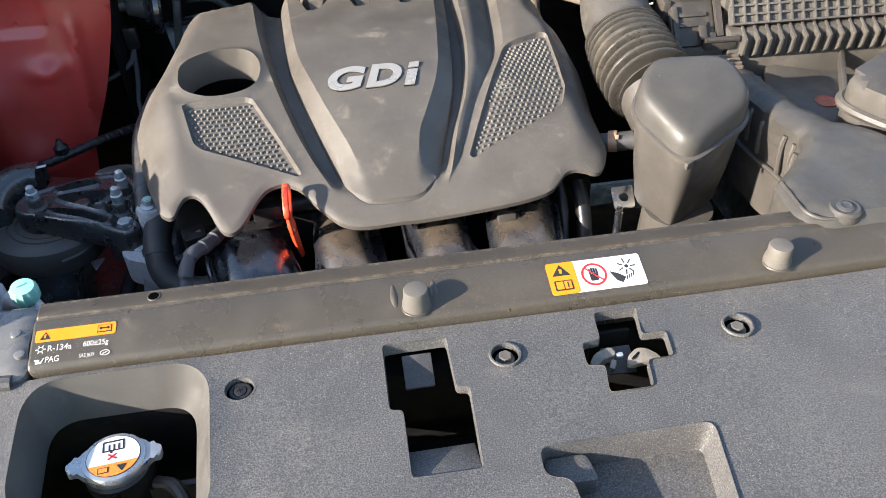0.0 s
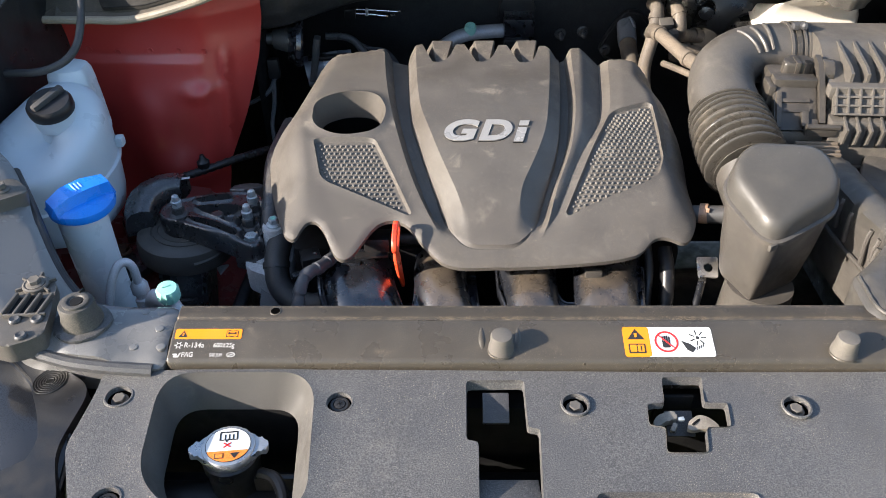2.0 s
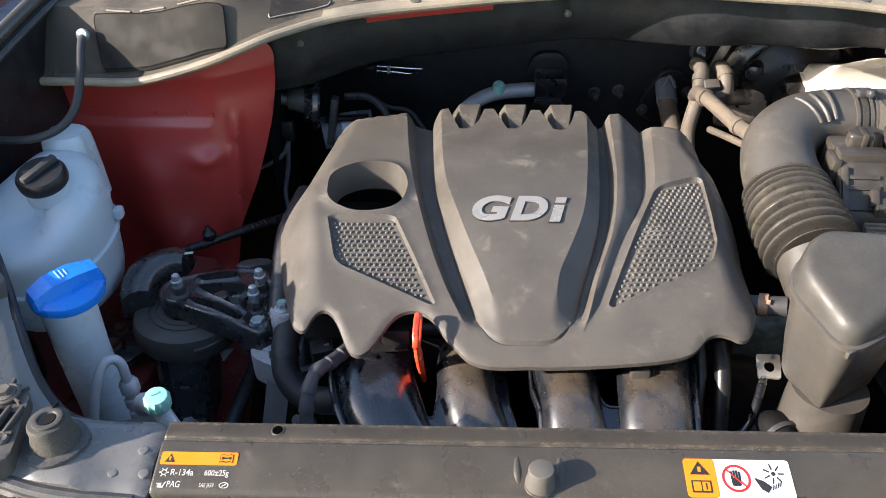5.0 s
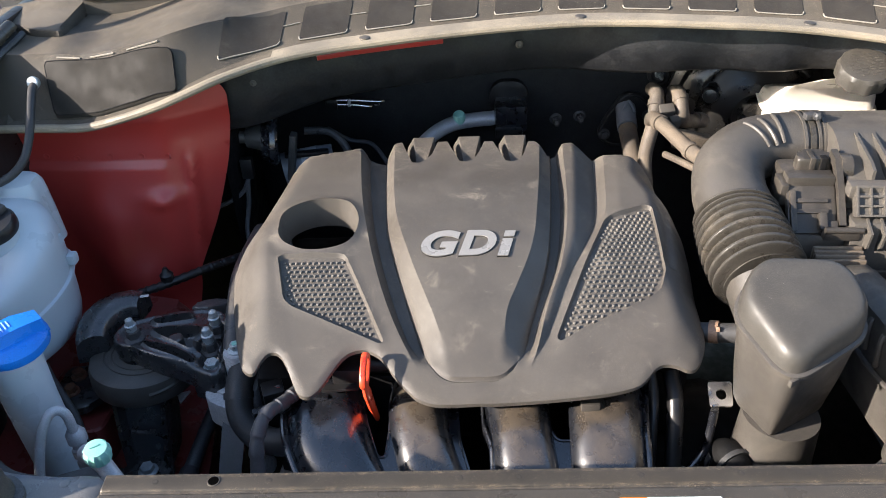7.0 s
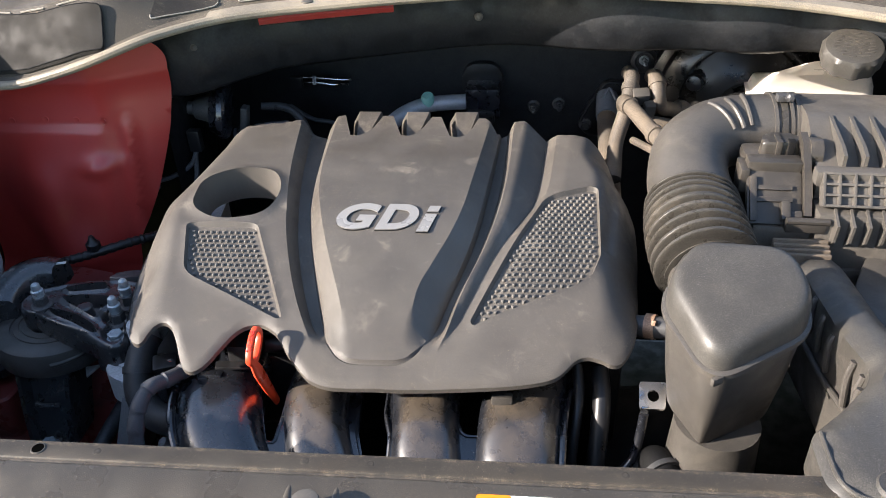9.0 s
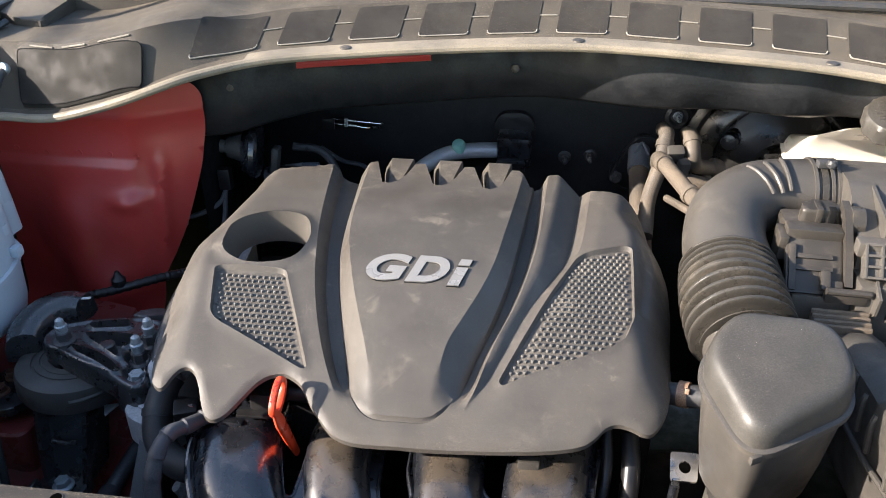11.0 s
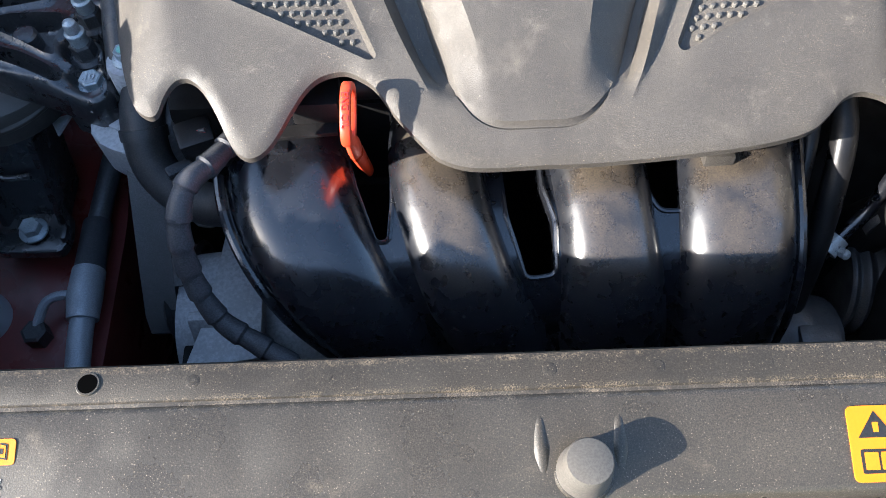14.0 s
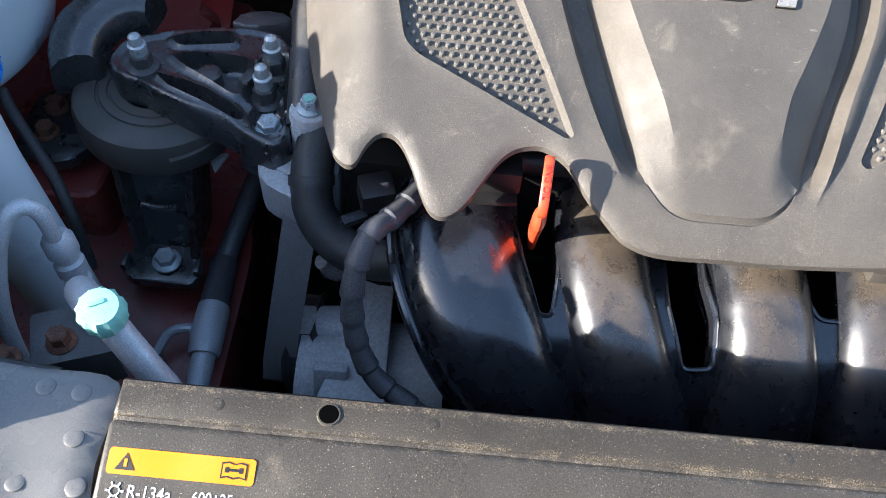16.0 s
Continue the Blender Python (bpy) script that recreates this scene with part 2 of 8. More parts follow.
# ---- materials ----
def material(name, color, rough=0.5, metal=0.0, second=None, scale=18.0, mix=(0.35, 0.7), grain=0.25, grain_scale=900.0, bump=0.15, specks=None, speck_scale=1300.0, speck_cut=0.665, dust=None, dust_cut=(0.45, 0.75), dust_scale=9.0, up=0.0, low=0.12, coat=0.0, spec=0.5, smear=0.15, scratch=None, drift=(), coat_rough=0.08):
    """A painted, moulded or metal surface: two tones in patches, a fine grain, dust in drifts and dust specks, gloss that varies."""
    m = bpy.data.materials.new(name)
    m.use_nodes = True
    t = m.node_tree
    N, L = t.nodes, t.links
    b = N["Principled BSDF"]
    at = N.new("ShaderNodeTexCoord").outputs["Object"]
    geo = N.new("ShaderNodeNewGeometry")
    place = geo.outputs["Position"]

    def noise_at(s, detail=4.0, rough_=0.55, dist=0.0):
        n = N.new("ShaderNodeTexNoise")
        n.inputs["Scale"].default_value = s
        n.inputs["Detail"].default_value = detail
        n.inputs["Roughness"].default_value = rough_
        n.inputs["Distortion"].default_value = dist
        L.new(place, n.inputs["Vector"])
        return n.outputs["Fac"]

    def span(v, a, z, lo=0.0, hi=1.0):
        r = N.new("ShaderNodeMapRange")
        r.interpolation_type = "SMOOTHSTEP"
        for k, x in zip(("From Min", "From Max", "To Min", "To Max"), (a, z, lo, hi)):
            r.inputs[k].default_value = x
        L.new(v, r.inputs["Value"])
        return r.outputs["Result"]

    def times(a, c):
        n = N.new("ShaderNodeMath")
        n.operation = "MULTIPLY"
        L.new(a, n.inputs[0])
        if isinstance(c, float):
            n.inputs[1].default_value = c
        else:
            L.new(c, n.inputs[1])
        return n.outputs[0]

    def blend(f, a, c):
        n = N.new("ShaderNodeMix")
        n.data_type = "RGBA"
        L.new(f, n.inputs["Factor"])
        for k, v in (("A", a), ("B", c)):
            s = [i for i in n.inputs if i.name == k and i.type == "RGBA"][0]
            if isinstance(v, tuple):
                s.default_value = (*v, 1)
            else:
                L.new(v, s)
        return [o for o in n.outputs if o.type == "RGBA"][0]

    c2 = second or tuple(min(1, x * 1.25) for x in color)
    patches = noise_at(scale)
    col = blend(span(patches, *mix), tuple(color), tuple(c2))
    g = noise_at(grain_scale, 2.0)
    if grain:
        dark = tuple(x * (1 - grain) for x in color)
        col = blend(times(span(g, 0.56, 0.36), 0.9), col, dark)
        col = blend(times(span(g, 0.54, 0.72), 0.6), col, tuple(min(1, x * (1 + 1.6 * grain)) for x in c2))
    if dust:
        d = span(noise_at(dust_scale, 6.0, 0.65, 0.6), *dust_cut)
        d = times(d, span(g, 0.25, 0.6, 0.35, 1.0))
        if up:
            s = N.new("ShaderNodeSeparateXYZ")
            L.new(geo.outputs["Normal"], s.inputs[0])
            d = times(d, span(s.outputs["Z"], 1 - up - 0.25, 1 - up + 0.25, low, 1.0))
        col = blend(times(d, 0.85), col, tuple(dust))
    if specks:
        s = span(noise_at(speck_scale, 1.0, 0.3), speck_cut, speck_cut + 0.05)
        s = times(s, span(noise_at(14.0, 3.0), 0.4, 0.62, 0.25, 1.0))
        col = blend(s, col, tuple(specks))
    for mid, half in drift:
        s = N.new("ShaderNodeSeparateXYZ")
        L.new(place, s.inputs[0])
        k = times(span(s.outputs["Y"], mid - half, mid), span(s.outputs["Y"], mid + half, mid))
        k = times(k, span(noise_at(90.0, 6.0, 0.75), 0.42, 0.64))
        col = blend(times(k, span(g, 0.40, 0.62, 0.0, 0.75)), col, tuple(dust))
    if scratch:
        for turn_z, cut in ((0.8, 0.622), (-0.6, 0.640)):
            mp = N.new("ShaderNodeMapping")
            mp.inputs["Rotation"].default_value = (0.0, 0.0, turn_z)
            mp.inputs["Scale"].default_value = (34.0, 62.0, 60.0)
            L.new(place, mp.inputs["Vector"])
            n = N.new("ShaderNodeTexNoise")
            n.inputs["Scale"].default_value = 5.0
            n.inputs["Detail"].default_value = 6.0
            n.inputs["Roughness"].default_value = 0.68
            n.inputs["Distortion"].default_value = 1.3
            L.new(mp.outputs["Vector"], n.inputs["Vector"])
            k = times(span(n.outputs["Fac"], cut, cut + 0.05), span(noise_at(11.0, 3.0, 0.6, turn_z), 0.50, 0.66))
            col = blend(times(k, 0.62), col, tuple(scratch))
    L.new(col, b.inputs["Base Color"])
    rr = span(noise_at(scale * 2.3, 5.0), 0.3, 0.7, max(0.02, rough - smear), min(1, rough + smear))
    L.new(rr, b.inputs["Roughness"])
    b.inputs["Metallic"].default_value = metal
    b.inputs["Specular IOR Level"].default_value = spec
    b.inputs["Coat Weight"].default_value = coat
    b.inputs["Coat Roughness"].default_value = coat_rough
    if bump:
        n = N.new("ShaderNodeBump")
        n.inputs["Strength"].default_value = bump
        n.inputs["Distance"].default_value = 0.0006
        L.new(g, n.inputs["Height"])
        L.new(n.outputs["Normal"], b.inputs["Normal"])
    return m


TAN = (0.34, 0.27, 0.19)
M = dict(
    cover=material("moulded_cover_plastic", (0.078, 0.069, 0.059), 0.55, second=(0.110, 0.098, 0.083), scale=9, dust=(0.27, 0.23, 0.18), dust_cut=(0.55, 0.78), dust_scale=24, specks=TAN, grain=0.32, grain_scale=1500, bump=0.36, speck_cut=0.692, up=0.2, scratch=(0.32, 0.285, 0.235), drift=((0.595, 0.035),)),
    stud=material("moulded_stud_plastic", (0.10, 0.095, 0.085), 0.55, dust=(0.25, 0.21, 0.16)),
    panel=material("textured_shroud_plastic", (0.079, 0.077, 0.076), 0.46, second=(0.111, 0.107, 0.102), scale=9, grain=0.42, grain_scale=760, bump=0.58, dust=(0.24, 0.215, 0.18), dust_cut=(0.60, 0.88), dust_scale=13, specks=(0.34, 0.30, 0.235), speck_cut=0.685, scratch=(0.30, 0.27, 0.23)),
    bar=material("dusty_support_bar", (0.050, 0.043, 0.033), 0.38, second=(0.072, 0.060, 0.045), scale=9, dust=(0.25, 0.20, 0.14), dust_cut=(0.60, 0.95), dust_scale=30, specks=(0.28, 0.23, 0.165), grain=0.24, grain_scale=1300, speck_cut=0.705, bump=0.22, spec=0.6, drift=((-0.0085, 0.0045),)),
    bar_flange=material("brown_dusty_flange", (0.034, 0.029, 0.022), 0.45, second=(0.056, 0.046, 0.034), scale=14, dust=(0.22, 0.17, 0.11), dust_cut=(0.62, 0.98), dust_scale=45, specks=(0.26, 0.21, 0.15), grain=0.22, grain_scale=1300, speck_cut=0.715, bump=0.22, spec=0.45, drift=((0.0100, 0.003), (-0.0055, 0.003)), scratch=(0.15, 0.12, 0.085)),
    frame=material("satin_frame_paint", (0.120, 0.118, 0.114), 0.30, coat=0.4, coat_rough=0.2, second=(0.145, 0.140, 0.132), scale=7, grain=0.12, grain_scale=1700, bump=0.07, dust=(0.22, 0.185, 0.14), dust_cut=(0.62, 0.95), dust_scale=30, spec=0.65),
    well=material("smooth_shroud_plastic", (0.082, 0.078, 0.072), 0.46, second=(0.105, 0.098, 0.088), scale=16, grain=0.15, grain_scale=1600, bump=0.12, dust=(0.25, 0.22, 0.175), dust_cut=(0.58, 0.9), dust_scale=30, scratch=(0.24, 0.22, 0.18)),
    metal_black=material("satin_black_steel", (0.05, 0.05, 0.052), 0.42, second=(0.08, 0.078, 0.075), dust=(0.24, 0.20, 0.15), dust_cut=(0.55, 0.85), spec=0.5),
    black=material("plain_black_plastic", (0.011, 0.011, 0.012), 0.42, second=(0.018, 0.017, 0.017), dust=(0.16, 0.13, 0.10), dust_cut=(0.6, 0.9), up=0.3),
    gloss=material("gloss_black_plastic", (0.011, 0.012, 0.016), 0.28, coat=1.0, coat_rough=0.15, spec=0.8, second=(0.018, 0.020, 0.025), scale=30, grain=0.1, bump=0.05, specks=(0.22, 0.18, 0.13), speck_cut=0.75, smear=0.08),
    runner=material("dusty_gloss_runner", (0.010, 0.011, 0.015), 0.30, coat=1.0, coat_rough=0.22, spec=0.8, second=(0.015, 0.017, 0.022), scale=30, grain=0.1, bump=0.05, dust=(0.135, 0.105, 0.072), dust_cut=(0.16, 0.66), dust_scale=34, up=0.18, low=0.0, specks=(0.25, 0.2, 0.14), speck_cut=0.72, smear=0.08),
    print_blue=material("worn_blue_print", (0.25, 0.45, 0.85), 0.5, bump=0),
    box=material("grey_dusty_plastic", (0.066, 0.060, 0.053), 0.48, grain=0.4, second=(0.092, 0.083, 0.072), scale=14, dust=(0.22, 0.19, 0.145), dust_cut=(0.55, 0.9), grain_scale=1500, bump=0.3),
    box_top=material("worn_lid_plastic", (0.056, 0.052, 0.046), 0.44, second=(0.078, 0.072, 0.063), scale=16, dust=(0.2, 0.17, 0.13), dust_cut=(0.55, 0.9), specks=(0.5, 0.45, 0.4), speck_cut=0.76, bump=0.1),
    bellows=material("ribbed_grey_rubber", (0.044, 0.040, 0.034), 0.36, second=(0.064, 0.058, 0.049), scale=20, dust=(0.22, 0.185, 0.14), dust_cut=(0.52, 0.88), bump=0.15),
    airbox=material("sunned_airbox_plastic", (0.074, 0.067, 0.058), 0.52, second=(0.102, 0.092, 0.079), dust=(0.26, 0.22, 0.17), dust_cut=(0.5, 0.85), grain=0.18, grain_scale=1500),
    sensor=material("brown_dusty_sensor_plastic", (0.042, 0.037, 0.031), 0.42, second=(0.064, 0.056, 0.047), scale=30, dust=(0.20, 0.165, 0.12), dust_cut=(0.55, 0.9), dust_scale=30, grain=0.2, grain_scale=1300, bump=0.15),
    lens=material("smoky_lens_plastic", (0.020, 0.021, 0.024), 0.16, second=(0.026, 0.027, 0.030), scale=6, grain=0.05, bump=0.01, spec=0.6, smear=0.05, dust=(0.12, 0.10, 0.08), dust_cut=(0.6, 0.95)),
    rubber=material("black_rubber", (0.036, 0.037, 0.039), 0.52, second=(0.052, 0.051, 0.050), dust=(0.15, 0.12, 0.09), dust_cut=(0.5, 0.85), bump=0.2),
    stop=material("grey_rubber_stop", (0.088, 0.080, 0.070), 0.7, dust=(0.16, 0.138, 0.108), grain=0.06, bump=0.05),
    hose=material("dusty_rubber_hose", (0.09, 0.077, 0.063), 0.65, second=(0.14, 0.115, 0.09), dust=(0.24, 0.185, 0.128), dust_cut=(0.35, 0.7)),
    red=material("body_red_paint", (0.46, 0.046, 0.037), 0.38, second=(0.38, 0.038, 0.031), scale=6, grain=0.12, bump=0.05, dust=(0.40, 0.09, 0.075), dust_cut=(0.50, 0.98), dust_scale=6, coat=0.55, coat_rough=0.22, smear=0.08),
    # darker copy of the body red: the fender's shade is in the colour
    red_shaded=material("shaded_body_red", (0.16, 0.012, 0.012), 0.30, second=(0.13, 0.010, 0.010), scale=5, grain=0.05, bump=0.0, coat=0.8, coat_rough=0.05, smear=0.05),
    belt=material("ribbed_belt_rubber", (0.22, 0.22, 0.225), 0.50, second=(0.19, 0.19, 0.19), scale=40, bump=0.3),
    # body red darkened for low-bay shade, with random drifts of grime
    red_dark=material("shaded_grimy_red", (0.26, 0.050, 0.043), 0.34, second=(0.16, 0.036, 0.031), scale=9, dust=(0.07, 0.045, 0.035), dust_cut=(0.45, 0.75)),
    faded_red=material("faded_red_print", (0.34, 0.10, 0.065), 0.6, second=(0.26, 0.085, 0.06), scale=60, grain=0.2, dust=(0.24, 0.18, 0.13), dust_cut=(0.45, 0.8), dust_scale=60),
    white=material("milky_tank_plastic", (0.54, 0.61, 0.66), 0.38, second=(0.47, 0.55, 0.60), scale=7, grain=0.05, bump=0.06, dust=(0.42, 0.38, 0.32), dust_cut=(0.66, 0.95), spec=0.5),
    cream=material("cream_reservoir_plastic", (0.90, 0.84, 0.74), 0.4, second=(0.86, 0.76, 0.62), scale=12, grain=0.06, bump=0.05),
    blue=material("blue_cap_plastic", (0.006, 0.19, 0.72), 0.32, second=(0.008, 0.22, 0.77), grain=0.1, bump=0.08, coat=0.2, dust=(0.05, 0.16, 0.6), dust_cut=(0.6, 0.95)),
    mint=material("mint_service_cap", (0.26, 0.62, 0.52), 0.45, second=(0.36, 0.68, 0.58), grain=0.1, bump=0.1, dust=(0.55, 0.66, 0.5), dust_cut=(0.5, 0.8)),
    alu=material("dull_aluminium", (0.52, 0.54, 0.57), 0.50, metal=0.35, second=(0.42, 0.44, 0.47), scale=25, dust=(0.34, 0.31, 0.27), dust_cut=(0.5, 0.9), bump=0.3),
    cast=material("cast_aluminium", (0.56, 0.57, 0.58), 0.55, metal=0.08, second=(0.45, 0.455, 0.46), scale=30, dust=(0.22, 0.20, 0.18), dust_cut=(0.5, 0.9), bump=0.5, grain_scale=350),
    cast_dark=material("oily_cast_metal", (0.15, 0.155, 0.16), 0.5, metal=0.4, second=(0.10, 0.10, 0.105), scale=40, dust=(0.10, 0.09, 0.08), dust_cut=(0.4, 0.8), bump=0.6, grain_scale=400),
    # flat black that paints the darkness of a hole where none is cut
    hole=material("unlit_hole", (0.002, 0.002, 0.002), 1.0, spec=0.0, grain=0, bump=0),
    cap_metal=material("satin_pressed_steel", (0.55, 0.56, 0.57), 0.38, metal=0.8, second=(0.46, 0.47, 0.48), scale=60, grain=0.15, grain_scale=1500, bump=0.15),
    chrome=material("brushed_cap_metal", (0.72, 0.71, 0.69), 0.22, metal=1.0, second=(0.62, 0.61, 0.6), grain=0.1, bump=0.1),
    zinc=material("zinc_plated_bolt", (0.50, 0.55, 0.57), 0.40, metal=0.5, second=(0.38, 0.43, 0.45), scale=90, bump=0.15, dust=(0.25, 0.22, 0.18), dust_cut=(0.55, 0.9)),
    black_paint=material("gloss_black_chassis_paint", (0.028, 0.029, 0.030), 0.32, coat=1.0, coat_rough=0.18, spec=0.8, second=(0.040, 0.040, 0.041), scale=30, grain=0.1, bump=0.05, dust=(0.12, 0.10, 0.08), dust_cut=(0.62, 0.95)),
    iron=material("black_cast_bracket", (0.020, 0.021, 0.023), 0.34, coat=1.0, coat_rough=0.22, spec=0.8, second=(0.034, 0.034, 0.036), scale=40, grain=0.2, grain_scale=420, bump=0.6, dust=(0.075, 0.065, 0.055), dust_cut=(0.66, 0.98)),
    mount_rubber=material("worn_mount_rubber", (0.074, 0.068, 0.061), 0.48, second=(0.100, 0.090, 0.078), scale=22, grain=0.12, grain_scale=1300, bump=0.08, dust=(0.15, 0.13, 0.10), dust_cut=(0.55, 0.95)),
    claw_steel=material("greased_claw_steel", (0.27, 0.24, 0.195), 0.50, metal=0.25, second=(0.18, 0.16, 0.13), scale=90, dust=(0.10, 0.08, 0.06), dust_cut=(0.5, 0.85), dust_scale=120),
    booster=material("satin_booster_paint", (0.012, 0.012, 0.012), 0.34, spec=0.5, second=(0.018, 0.017, 0.016), scale=12, grain=0.1, bump=0.03, dust=(0.10, 0.085, 0.065), dust_cut=(0.58, 0.95), coat=0.25, coat_rough=0.2),
    tan=material("tan_clip_steel", (0.26, 0.16, 0.10), 0.55, metal=0.1, second=(0.31, 0.20, 0.13), scale=60),
    rust=material("rusty_brown_nut", (0.13, 0.06, 0.04), 0.7, second=(0.20, 0.09, 0.05), scale=120),
    emblem=material("silver_emblem", (0.33, 0.315, 0.29), 0.40, metal=0.35, second=(0.37, 0.355, 0.33), grain=0.05, bump=0.03),
    orange=material("orange_dipstick_plastic", (0.86, 0.078, 0.026), 0.36, second=(0.80, 0.066, 0.022), grain=0.1, bump=0.08),
    label_orange=material("label_orange_film", (0.82, 0.235, 0.006), 0.42, second=(0.78, 0.22, 0.008), grain=0.05, bump=0.02, dust=(0.6, 0.34, 0.1), dust_cut=(0.6, 0.95)),
    label_white=material("label_white_film", (0.66, 0.66, 0.65), 0.42, second=(0.60, 0.60, 0.58), grain=0.05, bump=0.02, dust=(0.55, 0.5, 0.42), dust_cut=(0.6, 0.95)),
    label_black=material("label_black_print", (0.02, 0.02, 0.02), 0.45, bump=0),
    label_red=material("label_red_print", (0.55, 0.02, 0.02), 0.45, bump=0),
    print_white=material("pale_print", (0.50, 0.49, 0.46), 0.5, bump=0),
    cap_orange=material("cap_orange_print", (0.82, 0.22, 0.03), 0.35, bump=0),
    cowl=material("faded_cowl_plastic", (0.050, 0.044, 0.037), 0.70, spec=0.3, second=(0.074, 0.065, 0.053), scale=10, dust=(0.26, 0.215, 0.155), dust_cut=(0.24, 0.74), dust_scale=6, specks=TAN, grain=0.35, grain_scale=1300, bump=0.4, up=0.05, low=0.0),
    rubber_grey=material("weathered_stop_rubber", (0.045, 0.043, 0.040), 0.65, second=(0.09, 0.082, 0.07), dust=(0.20, 0.17, 0.13), dust_cut=(0.5, 0.85), bump=0.15, grain=0.15),
    cowl_edge=material("pale_dusty_edge", (0.20, 0.175, 0.135), 0.62, second=(0.27, 0.23, 0.17), scale=20, dust=(0.38, 0.32, 0.23), dust_cut=(0.4, 0.75), specks=TAN, bump=0.3),
    cowl_cell=material("dark_speckled_cell", (0.034, 0.030, 0.026), 0.75, spec=0.25, second=(0.054, 0.048, 0.040), grain=0.4, grain_scale=1200, bump=0.5, dust=(0.14, 0.12, 0.09), dust_cut=(0.6, 0.95), dust_scale=40, specks=TAN, speck_cut=0.72),
    cowl_lid=material("dark_lid_plastic", (0.021, 0.019, 0.0165), 0.70, spec=0.2, second=(0.034, 0.031, 0.027), scale=12, grain=0.25, grain_scale=1300, bump=0.2, dust=(0.050, 0.043, 0.033), dust_cut=(0.6, 0.95), dust_scale=16),
    cowl_line=material("pale_moulded_line", (0.27, 0.245, 0.205), 0.6, bump=0.1),
    felt=material("dark_insulation", (0.010, 0.011, 0.013), 0.55, second=(0.014, 0.015, 0.017), scale=20, dust=(0.10, 0.088, 0.07), dust_cut=(0.58, 1.05), dust_scale=30, bump=0.4, grain_scale=250),
    # near black that puts the shade of gaps and deep places into the colour
    void=material("near_black_bay_shade", (0.004, 0.004, 0.0045), 0.7, spec=0.25, second=(0.006, 0.006, 0.006), bump=0.2),
    grey_paint=material("grey_primed_flange", (0.20, 0.22, 0.25), 0.45, second=(0.17, 0.19, 0.22)),
    wire=material("black_wire_wrap", (0.074, 0.076, 0.083), 0.46, second=(0.094, 0.095, 0.102), bump=0.4, dust=(0.13, 0.11, 0.09), dust_cut=(0.5, 0.9)),
    glass=material("dark_windscreen_glass", (0.02, 0.022, 0.025), 0.06, bump=0, grain=0),
    grass=material("summer_grass", (0.20, 0.30, 0.04), 0.8, second=(0.28, 0.36, 0.07), scale=3, grain=0.5, grain_scale=60, bump=0.5),
    tar=material("grey_asphalt", (0.05, 0.05, 0.05), 0.85, second=(0.065, 0.063, 0.06), scale=2, grain=0.4, grain_scale=120, bump=0.5),
)

# ---- ground and the closed bay ----
bm = bmesh.new()
bmesh.ops.create_grid(bm, x_segments=2, y_segments=2, size=400)
ground = link("ground", bm, M["grass"])
tagged(ground, "short green grass lit by low sun round the car", "ground", kind="structure")

bm = bmesh.new()
bmesh.ops.create_grid(bm, x_segments=2, y_segments=2, size=1)
moved(bm, Matrix.Translation((0, 0.3, 0.006)) @ Matrix.Diagonal((1.25, 2.6, 1, 1)))
tagged(link("pavement", bm, M["tar"]), "grey asphalt strip under the parked car", "pavement", kind="structure")

bay = thing("engine_bay_shell", "steel walls round the engine bay, darkened to hold its shade", "engine bay", (0.0, 0.3, 0.30), kind="structure")
part("firewall", block((0.10, 0.955, 0.78), (1.9, 0.03, 0.84), 0.004), M["felt"], bay, "dark padded bulkhead")
# tray and front wall: bay shade put into a near-black colour
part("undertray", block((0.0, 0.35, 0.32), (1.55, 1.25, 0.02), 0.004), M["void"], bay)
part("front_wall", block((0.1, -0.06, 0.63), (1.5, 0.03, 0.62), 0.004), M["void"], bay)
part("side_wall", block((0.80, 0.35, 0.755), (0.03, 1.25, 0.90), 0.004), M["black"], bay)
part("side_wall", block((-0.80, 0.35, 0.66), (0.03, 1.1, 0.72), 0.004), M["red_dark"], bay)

# engine block and gearbox masses under the cover, near black to put the gaps' shade in colour
eng = thing("engine_block", "engine block under the plastic cover, near black for the shade in the gaps", "engine", (-0.03, 0.45, 0.34))
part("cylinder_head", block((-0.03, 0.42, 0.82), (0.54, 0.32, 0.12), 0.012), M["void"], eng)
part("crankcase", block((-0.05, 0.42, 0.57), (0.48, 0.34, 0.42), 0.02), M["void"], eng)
part("gearbox", lathe([(0.02, 0), (0.14, 0.01), (0.15, 0.12), (0.13, 0.2), (0.05, 0.22)], 24, Matrix.Translation((0.20, 0.32, 0.60)) @ turn(0, 90, 0)), M["void"], eng, "gearbox housing coloured near black for shade")

# ---- front shroud panel with its openings ----
PZ = 0.974
WELL = rounded([(-0.367, -0.0650), (-0.2135, -0.0650), (-0.2035, -0.205), (-0.232, -0.234), (-0.305, -0.226), (-0.356, -0.185)], 0.037, 8)
LSHAPE = rounded([(-0.065, -0.072), (-0.008, -0.071), (-0.008, -0.127), (0.003, -0.128), (-0.001, -0.208), (-0.056, -0.208), (-0.055, -0.143), (-0.066, -0.142)], 0.004, 2)
CROSS = rounded([(0.128, -0.066), (0.168, -0.066), (0.163, -0.097), (0.185, -0.097), (0.181, -0.126), (0.158, -0.126), (0.153, -0.155), (0.115, -0.155), (0.120, -0.126), (0.105, -0.124), (0.108, -0.098), (0.125, -0.097)], 0.004, 2)
